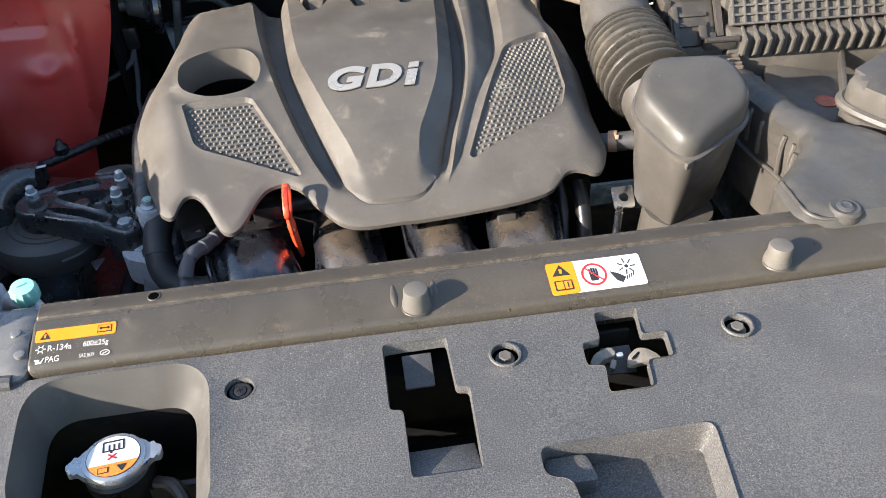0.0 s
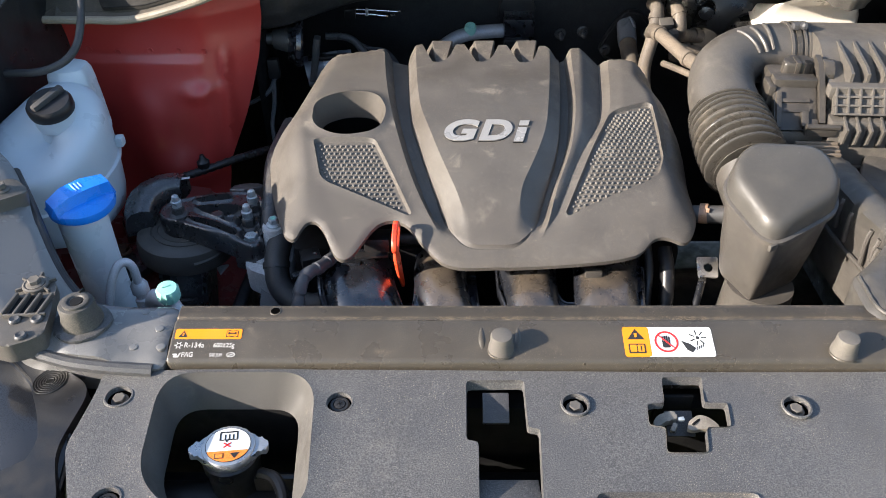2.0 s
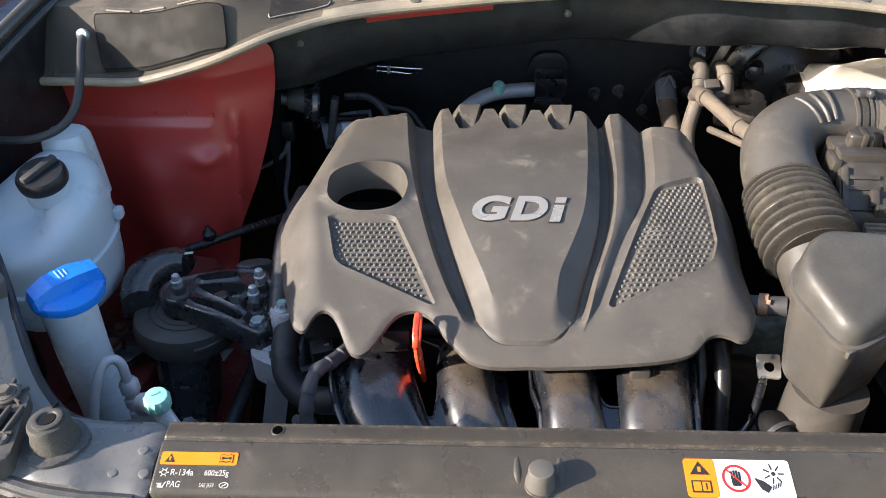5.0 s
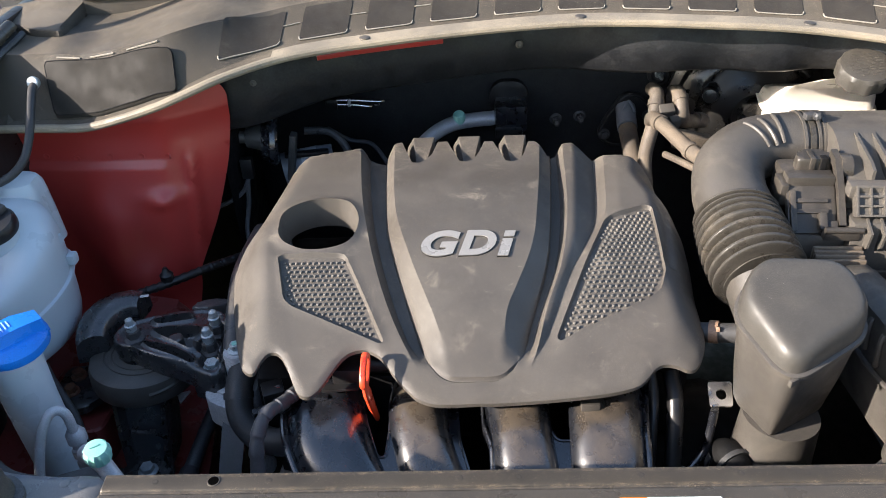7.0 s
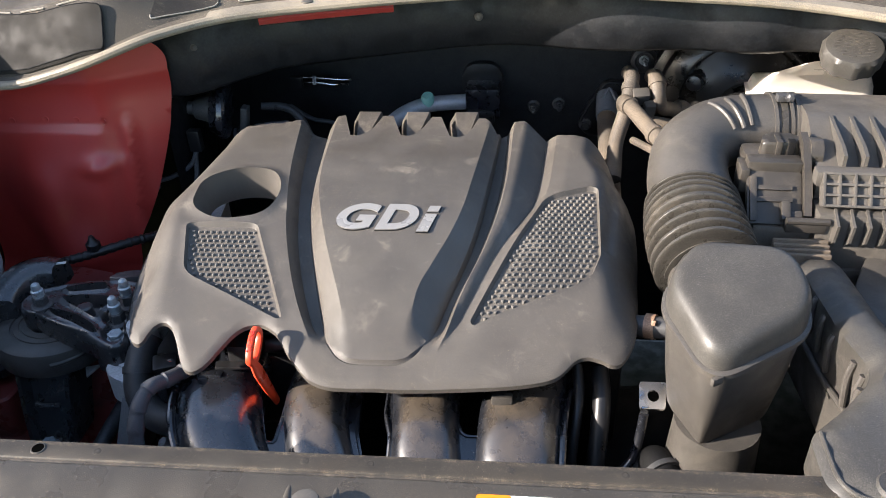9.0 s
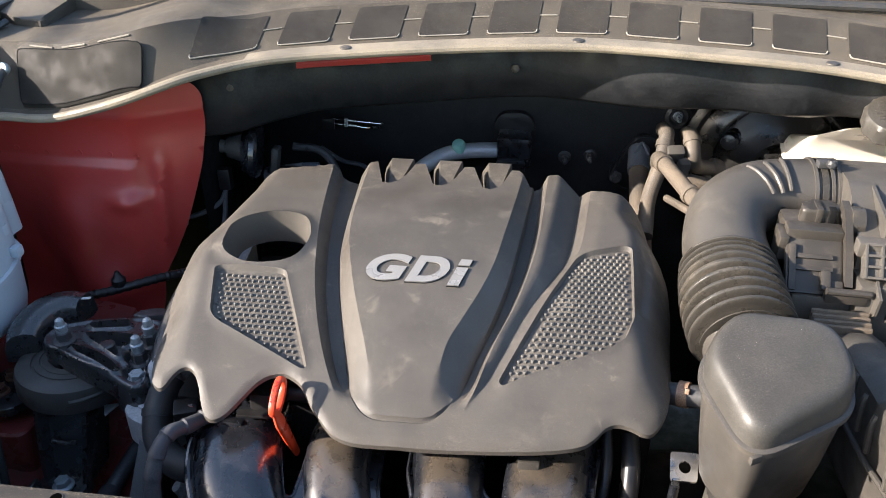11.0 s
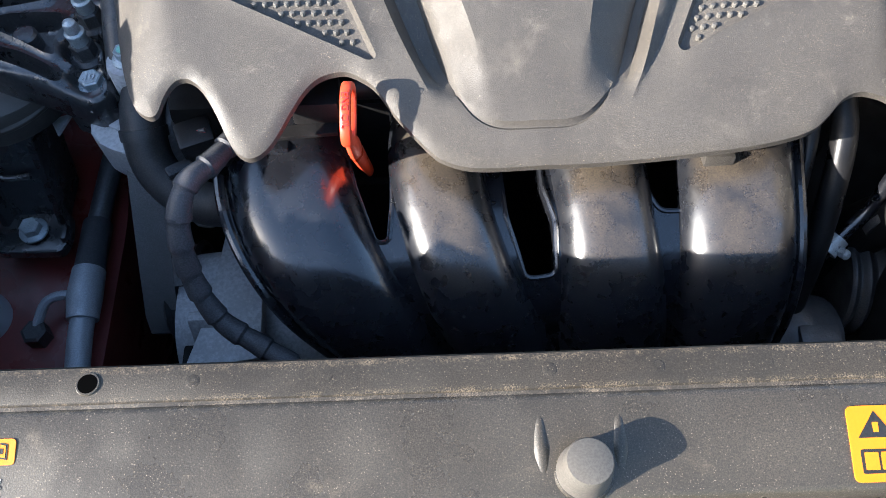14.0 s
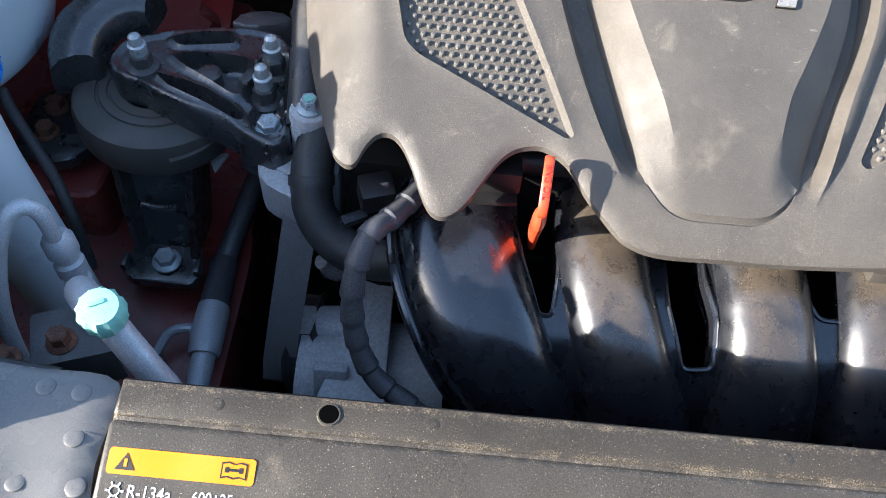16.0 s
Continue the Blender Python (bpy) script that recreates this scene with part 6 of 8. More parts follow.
tray2 = thing("battery_tray", "dusty flat plastic tray with a faded red round mark", "battery tray", (0.55, 0.30, 0.86))
part("floor", block((0.545, 0.295, 0.945), (0.13, 0.14, 0.02), 0.006, turn(0, 0, -28)), M["box"], tray2)
part("edge", block((0.592, 0.315, 0.962), (0.006, 0.14, 0.018), 0.002, turn(0, 0, -28)), M["box"], tray2)
part("terminal_mark", lathe([(0.0140, -0.001), (0.0138, 0.0018), (0.0126, 0.0024), (0.0112, 0.0018), (0.0108, 0.0010), (0.002, 0.0010)], 28, Matrix.Translation((0.546, 0.270, 0.955))), M["faded_red"], tray2, "faded red embossed round mark")
wt = thing("white_hose_end", "white corrugated sleeve beside the air filter box", "sleeve", (0.74, 0.36, 0.92))
part("sleeve", tube([(0.68, 0.46, 0.93), (0.71, 0.40, 0.955), (0.75, 0.33, 0.965)], 0.03, 20, 16, ripple=lambda s: 0.003 * math.sin(s * 500)), M["cream"], wt)

# ---- things against the bulkhead ----
boo = thing("brake_booster", "glossy black round brake booster drum", "brake booster", (0.46, 0.88, 0.80))
BO = Matrix.Translation((0.480, 0.945, 0.945)) @ turn(90, 0, 0)
part("drum", lathe([(0.135, 0.0), (0.138, 0.04), (0.142, 0.042), (0.142, 0.050), (0.136, 0.054), (0.130, 0.060), (0.128, 0.074), (0.110, 0.092), (0.100, 0.094), (0.096, 0.090), (0.088, 0.092), (0.070, 0.104), (0.040, 0.112), (0.036, 0.14), (0.01, 0.142)], 64, BO), M["booster"], boo)
part("valve", lathe([(0.022, 0), (0.022, 0.010), (0.015, 0.014), (0.012, 0.03), (0.004, 0.031)], 20, Matrix.Translation((0.408, 0.860, 0.978)) @ turn(80, 0, -20)), M["booster"], boo)
fl = thing("brake_fluid_reservoir", "cream translucent brake fluid reservoir bleached by the sun", "reservoir", (0.56, 0.80, 0.90))
BF = rounded([(0.470, 0.772), (0.650, 0.748), (0.664, 0.835), (0.478, 0.852)], 0.018, 4)
part("body", prism(eased(BF, 0.57, 0.80, 0.92, 0.90), 0.88, 0.985, 0.004), M["cream"], fl)
part("flange", prism(BF, 0.979, 0.9865, 0.002), M["cream"], fl)
part("shoulder", loft([[(0.57 + dx + (x - 0.57) * k, 0.80 + dy + (y - 0.80) * k, z + s * (0.80 - y)) for x, y in BF] for k, z, dx, dy, s in ((0.95, 0.985, 0, 0, 0), (0.90, 1.005, 0, -0.005, 0.1), (0.70, 1.030, -0.006, -0.040, 0.3), (0.46, 1.060, -0.016, -0.100, 0.4), (0.40, 1.082, -0.020, -0.138, 0.2))]), M["cream"], fl)
CM = Matrix.Translation((0.557, 0.656, 1.086)) @ turn(20, -4, 0)
bcap = part("cap", lathe([(0.0375, 0.0), (0.0385, 0.021), (0.0355, 0.026), (0.031, 0.027), (0.004, 0.0272)], 48, CM, wave=lambda a, k: 0.0014 * math.sin(10 * a) if k < 2 else 0), M["box_top"], fl, "dusty black ribbed cap")
for i in range(9):
    y = (i - 4) * 0.0056
    w = 2 * math.sqrt(max(0.0, 0.0275 ** 2 - y * y))
    n = max(2, int(w / 0.011))
    for k in range(n):
        part("cap_print", moved(block((-w / 2 + (k + 0.5) * w / n, y, 0.0273), (w / n * (0.55 + 0.3 * ((i * 7 + k * 5) % 3) / 2), 0.0022, 0.0006), 0.0001), CM), M["box"], bcap)
part("wire", tube([(0.586, 0.648, 1.096), (0.600, 0.640, 1.092), (0.617, 0.630, 1.084)], 0.0016, 6), M["wire"], fl)

hh = thing("heater_hoses", "dusty tan rubber heater hoses joined by a grey valve", "heater hose", (0.29, 0.70, 0.90))
part("hose", tube([(0.262, 0.660, 0.900), (0.268, 0.715, 0.932), (0.282, 0.745, 0.972), (0.290, 0.770, 1.002), (0.292, 0.785, 1.014), (0.290, 0.812, 1.010)], 0.0118, 14), M["hose"], hh)
part("hose", tube([(0.326, 0.806, 1.006), (0.328, 0.784, 1.013), (0.330, 0.768, 1.004), (0.333, 0.760, 0.985), (0.340, 0.772, 0.968), (0.358, 0.790, 0.958), (0.386, 0.802, 0.952)], 0.0118, 14), M["hose"], hh)
part("hose", tube([(0.280, 0.752, 0.978), (0.277, 0.728, 0.996), (0.283, 0.690, 1.002), (0.294, 0.640, 1.003), (0.305, 0.590, 1.005), (0.312, 0.550, 1.012), (0.316, 0.530, 1.018)], 0.0115, 14), M["hose"], hh)
part("valve", join(block((0.304, 0.758, 0.992), (0.026, 0.018, 0.024), 0.004, turn(30, 0, 8)), block((0.318, 0.752, 0.972), (0.018, 0.018, 0.030), 0.005, turn(20, 0, 8))), M["stop"], hh, "grey plastic valve")
for a, b in (((0.2885, 0.766, 0.998), (0.2905, 0.773, 1.005)), ((0.3295, 0.776, 1.010), (0.3305, 0.769, 1.005)), ((0.279, 0.705, 1.000), (0.282, 0.695, 1.002)), ((0.303, 0.598, 1.0045), (0.3055, 0.588, 1.0055)), ((0.369, 0.797, 0.957), (0.380, 0.801, 0.9535))):
    part("spring_clip", tube([a, b], 0.0137, 14, 2), M["hose"], hh)
part("nipple", tube([(0.310, 0.533, 1.020), (0.325, 0.510, 1.016)], 0.008, 12), M["alu"], hh)
part("bracket", tube([(0.285, 0.660, 0.965), (0.296, 0.620, 0.975), (0.312, 0.570, 0.985), (0.325, 0.540, 0.985)], 0.0055, 10), M["hose"], hh)
part("plate", block((0.352, 0.755, 0.938), (0.060, 0.02, 0.034), 0.006, turn(20, 12, 0)), M["hose"], hh)

conn = thing("heater_pipe_flange", "dark flange on the bulkhead with a grey hose stub", "pipe flange", (0.27, 0.91, 0.84))
FM = Matrix.Translation((0, 0.938, 0)) @ turn(90, 0, 0)
FO = rounded([(0.222, 0.868), (0.236, 0.900), (0.268, 0.952), (0.300, 0.950), (0.332, 0.915), (0.330, 0.870), (0.300, 0.84), (0.245, 0.842)], 0.016, 4)
part("plate", moved(prism(FO, 0, 0.010, 0.004), FM), M["black"], conn)
part("rim", moved(tube([(*p, 0.010) for p in inset(FO, 0.004)] + [(*inset(FO, 0.004)[0], 0.010)], 0.003, 8, 1), FM), M["black"], conn)
for x, z in ((0.238, 0.868), (0.318, 0.905)):
    part("nut", moved(hexhead((x, z, 0.010), 0.008, 0.010), FM), M["metal_black"], conn)
part("collar", tube([(0.272, 0.918, 0.926), (0.270, 0.892, 0.916), (0.269, 0.870, 0.908)], 0.0185, 20), M["grey_paint"], conn, "blue-grey hose clip")
part("tang", tube([(0.262, 0.892, 0.932), (0.274, 0.905, 0.946), (0.284, 0.888, 0.932)], 0.0025, 6), M["grey_paint"], conn)
part("stub", tube([(0.269, 0.872, 0.908), (0.267, 0.800, 0.890), (0.264, 0.72, 0.872), (0.262, 0.66, 0.86)], 0.0165, 16), M["hose"], conn, "pale dusty hose")
gr = thing("bulkhead_grommet", "round black rubber grommet with a stud on the bulkhead", "grommet", (0.331, 0.93, 0.96))
part("ring", lathe([(0.022, 0), (0.022, 0.008), (0.016, 0.012), (0.012, 0.006), (0.004, 0.006)], 24, Matrix.Translation((0.331, 0.938, 0.986)) @ turn(90, 0, 0)), M["rubber"], gr)
part("pin", stud((0.331, 0.934, 0.986), 0.006, 0.028, turn(90, 0, 0)), M["zinc"], gr)

valve = thing("air_conditioning_valve", "black expansion valve with a bare aluminium pipe and mint cap", "air conditioning pipe", (0.02, 0.92, 0.90))
part("body", block((0.056, 0.900, 0.926), (0.060, 0.05, 0.058), 0.008), M["gloss"], valve)
part("dome", moved(prism(rounded([(-0.036, -0.02), (0.036, -0.02), (0.036, 0.016), (0.020, 0.034), (-0.020, 0.034), (-0.036, 0.016)], 0.012, 4), 0, 0.014, 0.003), Matrix.Translation((0.054, 0.936, 0.950)) @ turn(90, 0, 0)), M["black"], valve)
part("bar", block((0.052, 0.875, 0.905), (0.05, 0.02, 0.018), 0.004), M["black"], valve)
part("pipe", tube([(-0.13, 0.84, 0.86), (-0.105, 0.85, 0.898), (-0.070, 0.87, 0.918), (-0.03, 0.885, 0.924), (0.03, 0.895, 0.925)], 0.0135, 16), M["alu"], valve, "dull aluminium pipe")
part("cap", lathe([(0.0115, 0), (0.0115, 0.014), (0.009, 0.018), (0.002, 0.019)], 18, Matrix.Translation((-0.039, 0.880, 0.928)) @ turn(20, 0, 0), wave=lambda a, k: 0.0007 * math.sin(9 * a) if k < 2 else 0), M["mint"], valve, "mint green service cap")

for x, z in ((0.145, 0.90), (0.19, 0.905)):
    s = thing("bulkhead_stud", "short threaded stud on the bulkhead", "stud", (x, 0.93, z), group="bulkhead studs")
    part("pin", stud((x, 0.935, z), 0.008, 0.03, turn(90, 0, 0)), M["metal_black"], s)

pump = thing("vacuum_pump_unit", "black round electric unit with steel band near the strut tower", "pump", (-0.36, 0.72, 0.86))
part("disc", lathe([(0.040, 0), (0.044, 0.004), (0.044, 0.012), (0.038, 0.018), (0.034, 0.026), (0.006, 0.027)], 36, Matrix.Translation((-0.338, 0.725, 0.978)) @ turn(0, -84, 8)), M["gloss"], pump)
part("barrel", tube([(-0.362, 0.722, 0.984), (-0.378, 0.720, 0.985), (-0.388, 0.720, 0.985)], [0.024, 0.019, 0.017], 22), M["metal_black"], pump)
part("cap", tube([(-0.388, 0.719, 0.986), (-0.400, 0.718, 0.987)], 0.0105, 16), M["cast_dark"], pump)
part("plug", block((-0.390, 0.695, 0.942), (0.020, 0.016, 0.036), 0.003), M["black"], pump)
part("bracket", block((-0.322, 0.735, 0.940), (0.012, 0.02, 0.085), 0.003, turn(0, 10, 0)), M["metal_black"], pump)
comp = thing("sensor_canister", "grey canister with a white sticker behind the cover", "canister", (-0.31, 0.76, 0.86))
part("body", tube([(-0.345, 0.755, 0.905), (-0.30, 0.765, 0.910), (-0.26, 0.772, 0.912)], 0.028, 22), M["grey_paint"], comp)
part("sticker", tube([(-0.312, 0.7625, 0.9088), (-0.285, 0.768, 0.911)], 0.0284, 22, 2), M["alu"], comp, "pale blue-white sticker")
part("band", block((-0.30, 0.748, 0.938), (0.075, 0.014, 0.008), 0.003, turn(0, 0, 8)), M["black"], comp)
part("pipe", tube([(-0.31, 0.80, 0.955), (-0.27, 0.805, 0.950), (-0.245, 0.80, 0.93), (-0.23, 0.79, 0.90)], 0.007, 10), M["metal_black"], comp)

fuel = thing("fuel_pipes", "pair of thin bare pipes bent along the bulkhead", "pipes", (-0.2, 0.88, 0.90))
for d, x1 in ((0.0, -0.196), (0.009, -0.176)):
    part("pipe", tube([(-0.262, 0.895, 0.960 + d), (-0.230, 0.893, 0.959 + d), (x1 - 0.010, 0.893, 0.956 + d), (x1, 0.905, 0.952 + d), (x1 + 0.006, 0.935, 0.940 + d)], 0.0017, 8), M["chrome"], fuel)
part("clip", block((-0.240, 0.892, 0.9645), (0.006, 0.007, 0.015), 0.0015), M["alu"], fuel)
part("bracket", block((-0.274, 0.900, 0.958), (0.022, 0.008, 0.020), 0.003), M["black"], fuel)

for k, pts in enumerate(([(-0.390, 0.692, 0.925), (-0.400, 0.682, 0.905), (-0.425, 0.668, 0.892), (-0.450, 0.655, 0.888)], [(-0.392, 0.690, 0.92), (-0.395, 0.68, 0.88), (-0.400, 0.66, 0.84), (-0.385, 0.62, 0.80), (-0.37, 0.58, 0.77)], [(-0.28, 0.86, 0.93), (-0.24, 0.85, 0.91), (-0.20, 0.85, 0.90), (-0.17, 0.84, 0.86)], [(0.16, 0.62, 0.88), (0.22, 0.60, 0.90), (0.25, 0.56, 0.90), (0.27, 0.50, 0.88)])):
    s = thing("wiring_lead", "thin black wrapped wiring lead", "wire", pts[0], group="wiring leads")
    part("lead", tube(pts, 0.0040, 8), M["wire"], s)
    if k == 0:
        part("plug", block((-0.453, 0.653, 0.884), (0.012, 0.014, 0.018), 0.002), M["wire"], s)

# ---- expansion tank ----
tank = thing("expansion_tank", "milky white plastic coolant tank with a black screw cap", "coolant tank", (-0.62, 0.36, 0.78))
TK = rounded([(-0.718, 0.285), (-0.640, 0.268), (-0.602, 0.288), (-0.575, 0.345), (-0.568, 0.40), (-0.586, 0.455), (-0.620, 0.478), (-0.670, 0.478), (-0.706, 0.43), (-0.743, 0.355)], 0.026, 5)


def tank_ring(k, z, dx=0.0, dy=0.0, tilt=0.0):
    return [(-0.64 + (x + 0.64) * k + dx, 0.37 + (y - 0.37) * k + dy, z + tilt * (y - 0.37)) for x, y in TK]


part("lower_half", loft([tank_ring(0.80, 0.856), tank_ring(0.88, 0.862), tank_ring(0.92, 0.876), tank_ring(0.94, 0.900), tank_ring(0.96, 0.930, tilt=0.1)]), M["white"], tank)
part("seam", loft([tank_ring(0.97, 0.928, tilt=0.1), tank_ring(1.02, 0.930, tilt=0.1), tank_ring(1.02, 0.935, tilt=0.1), tank_ring(0.97, 0.937, tilt=0.1)]), M["white"], tank)
part("upper_half", loft([tank_ring(0.965, 0.934, tilt=0.1), tank_ring(0.965, 0.966, tilt=0.12), tank_ring(0.955, 0.982, tilt=0.18), tank_ring(0.925, 0.994, tilt=0.24), tank_ring(0.87, 1.002, tilt=0.27), tank_ring(0.74, 1.009, tilt=0.28), tank_ring(0.5, 1.014, tilt=0.28), tank_ring(0.1, 1.016, tilt=0.28)]), M["white"], tank)
part("rear_chamber", loft([[(-0.6400 + 0.032 * k * math.cos(b) * (1 + 0.12 * math.cos(4 * b) * -1), 0.475 + 0.030 * k * math.sin(b), z) for b in np.linspace(0, 2 * math.pi, 28, endpoint=False)] for k, z in ((1.12, 0.95), (1.06, 1.0), (1.0, 1.030), (0.95, 1.044), (0.82, 1.052), (0.6, 1.055))]), M["white"], tank)
part("filler_neck", lathe([(0.028, 0), (0.028, 0.022), (0.025, 0.026)], 28, Matrix.Translation((-0.632, 0.384, 1.010)) @ turn(14, 0, 0)), M["white"], tank)
cap = part("cap", lathe([(0.0305, 0.0), (0.0312, 0.003), (0.0312, 0.012), (0.028, 0.017), (0.004, 0.0175)], 40, Matrix.Translation((-0.632, 0.380, 1.031)) @ turn(14, 0, 0), wave=lambda a, k: 0.0008 * math.sin(20 * a) if k < 3 else 0), M["black"], tank, "black screw cap")
part("grip", block((-0.632, 0.377, 1.050), (0.011, 0.052, 0.010), 0.003, turn(14, 0, -32)), M["rubber"], cap)
for z, x in ((0.985, -0.588), (0.955, -0.576)):
    part("ear", block((x + 0.004, 0.425, z), (0.012, 0.016, 0.016), 0.004), M["white"], tank)

# ---- washer filler ----
wash = thing("washer_filler", "tall milky washer filler neck with a bright blue cap", "washer filler", (-0.53, 0.18, 0.62))
part("neck", loft([[(-0.534 + dx + r * math.cos(a), 0.180 + dy + r * math.sin(a), z) for a in np.linspace(0, 2 * math.pi, 32, endpoint=False)] for r, z, dx, dy in ((0.0275, 0.62, 0.014, 0.0), (0.0275, 0.80, 0.009, 0.0), (0.0280, 0.93, 0.005, 0.0), (0.0292, 1.000, 0.004, 0.002), (0.0300, 1.016, 0.003, 0.003))]), M["white"], wash)
CAPM = Matrix.Translation((-0.526, 0.184, 1.009)) @ turn(4, 3, 0)
wcap = part("cap", lathe([(0.0345, -0.004), (0.0372, -0.002), (0.0378, 0.004), (0.0368, 0.008), (0.0325, 0.0115), (0.018, 0.014), (0.003, 0.0145)], 56, CAPM, wave=lambda a, k: 0.0022 * max(0.0, math.cos(2 * (a - 0.75))) if k < 4 else 0), M["blue"], wash, "glossy bright blue cap")
GRIP = CAPM @ turn(0, 0, 46)
part("grip", moved(loft([[(x, -w - 0.006, 0.006), (x, -w, z1), (x, w, z1), (x, w + 0.006, 0.006)] for x, w, z1 in ((-0.0395, 0.0075, 0.008), (-0.0360, 0.0105, 0.0185), (-0.016, 0.0125, 0.0265), (0.010, 0.0125, 0.0275), (0.0350, 0.0095, 0.0230), (0.0390, 0.0065, 0.010))]), GRIP), M["blue"], wcap, angle=18)
for i in range(3):
    part("mark", moved(block((-0.004 + i * 0.0042, 0.001, 0.0276), (0.0014, 0.017 - i * 0.003, 0.0012), 0.0001), GRIP), M["print_blue"], wcap, "pale worn print")
part("drain_hose", tube([(-0.602, 0.326, 0.850), (-0.588, 0.308, 0.842), (-0.562, 0.280, 0.832), (-0.545, 0.262, 0.818), (-0.530, 0.240, 0.795), (-0.525, 0.225, 0.74)], 0.0052, 12), M["rubber"], wash)

# ---- air conditioning service port ----
ac = thing("air_conditioning_port", "dull aluminium refrigerant pipes with a mint green service cap", "refrigerant pipe", (-0.42, 0.06, 0.88))
part("loop", tube([(-0.482, 0.070, 0.86), (-0.489, 0.088, 0.898), (-0.487, 0.108, 0.934), (-0.480, 0.124, 0.956), (-0.472, 0.133, 0.960), (-0.465, 0.136, 0.950), (-0.463, 0.134, 0.925)], 0.0054, 14), M["alu"], ac)
part("fitting", lathe([(0.0105, 0), (0.0105, 0.008), (0.0085, 0.010), (0.0085, 0.013), (0.0115, 0.015), (0.0115, 0.024), (0.0088, 0.026), (0.0088, 0.031), (0.0120, 0.033), (0.0120, 0.044), (0.0075, 0.050)], 24, Matrix.Translation((-0.458, 0.127, 0.880)) @ turn(-12, -8, 0) @ Matrix.Diagonal((0.88, 0.88, 1, 1))), M["alu"], ac)
part("port", tube([(-0.434, 0.098, 0.925), (-0.424, 0.086, 0.946), (-0.410, 0.072, 0.958), (-0.3945, 0.060, 0.962)], 0.0098, 14), M["alu"], ac)
part("pipe", tube([(-0.3955, 0.0605, 0.962), (-0.3860, 0.0535, 0.951), (-0.3740, 0.045, 0.936), (-0.360, 0.036, 0.910), (-0.352, 0.030, 0.87)], 0.0088, 14), M["alu"], ac)
part("cap", lathe([(0.0118, 0), (0.0124, 0.003), (0.0122, 0.013), (0.0105, 0.0166), (0.004, 0.0172)], 36, Matrix.Translation((-0.3945, 0.059, 0.970)) @ turn(8, 4, 0), wave=lambda a, k: 0.0009 * math.sin(12 * a) if k in (1, 2) else 0), M["mint"], ac, "mint green ribbed cap, sunlit on top")
part("cap_mark", block((-0.3945, 0.058, 0.9876), (0.009, 0.0025, 0.001), 0.0003, turn(8, 4, 30)), M["mint"], ac)
part("block", block((-0.437, 0.075, 0.895), (0.050, 0.040, 0.040), 0.005, turn(0, 0, 20)), M["cast_dark"], ac)
for x, y in ((-0.440, 0.068), (-0.468, 0.052)):
    part("nut", hexhead((x, y, 0.914), 0.0065, 0.012), M["rust"], ac, "rusty brown nut")

# ---- engine mount ----
mount = thing("engine_mount_bracket", "black cast iron engine mount arm with ribs and pockets", "engine mount", (-0.43, 0.32, 0.83))
ARM = rounded([(-0.509, 0.343), (-0.508, 0.359), (-0.500, 0.374), (-0.469, 0.3875), (-0.435, 0.3975), (-0.399, 0.402), (-0.372, 0.397), (-0.359, 0.383), (-0.3555, 0.359), (-0.3555, 0.332), (-0.3475, 0.3000), (-0.3450, 0.284), (-0.358, 0.2735), (-0.385, 0.2845), (-0.410, 0.294), (-0.434, 0.3015), (-0.460, 0.3125), (-0.479, 0.322), (-0.499, 0.327)], 0.007, 3)
POCK = [rounded([(-0.4642, 0.3770), (-0.4399, 0.3870), (-0.4139, 0.3915), (-0.4067, 0.3769), (-0.4326, 0.3714), (-0.4534, 0.3677)], 0.005, 3), rounded([(-0.4584, 0.3569), (-0.4384, 0.3623), (-0.4166, 0.3629), (-0.3938, 0.3615), (-0.3901, 0.3479), (-0.3956, 0.3326), (-0.3918, 0.3178), (-0.4000, 0.3195), (-0.4207, 0.3321), (-0.4430, 0.3447)], 0.004, 3), rounded([(-0.4653, 0.3335), (-0.4419, 0.3294), (-0.4188, 0.3211), (-0.3950, 0.3083), (-0.3825, 0.2967), (-0.3892, 0.2922), (-0.4143, 0.3045), (-0.4507, 0.3204)], 0.004, 3)]
SEATS = [(-0.4775, 0.342, 0.0155, 0.0005), (-0.370, 0.356, 0.0165, 0.006), (-0.373, 0.328, 0.0165, 0.012), (-0.3655, 0.303, 0.0150, 0.010)]


def arm_place(P):
    x, y = P[:, 0], P[:, 1]
    z = 0.880 - 0.010 * np.clip((0.330 - y) / 0.05, 0, 1) * np.clip((x + 0.42) / 0.05, 0, 1)
    e = far(P, ARM)
    z = z + 0.0022 * np.exp(-((e - 0.0045) / 0.0026) ** 2) - 0.005 * np.clip(1 - e / 0.0032, 0, 1) ** 2
    for q in POCK:
        d = far(P, q)
        ins = within(P, q)
        z = z - np.where(ins, 0.016 * np.clip(d / 0.0034, 0, 1), 0) + 0.0030 * np.clip(1 - d / 0.0042, 0, 1)
    for cx, cy, r, dip in SEATS:
        d = np.hypot(x - cx, y - cy)
        z = z - dip * np.clip((r - d) / 0.003, 0, 1)
    return np.stack((x, y, z), 1)


arm_lines = []
for q in POCK:
    arm_lines += [q + [q[0]], inset(q, 0.003) + [inset(q, 0.003)[0]]]
for d in (0.0016, 0.0032, 0.0060):
    arm_lines.append(inset(ARM, d) + [inset(ARM, d)[0]])
part("arm", shell(ARM, arm_place, 0.0026, lines=arm_lines, skirt=0.026), M["iron"], mount, angle=55)
part("toe", prism(rounded([(-0.3475, 0.300), (-0.345, 0.284), (-0.358, 0.2735), (-0.392, 0.2870), (-0.380, 0.305)], 0.006, 3), 0.825, 0.862, 0.003), M["iron"], mount)
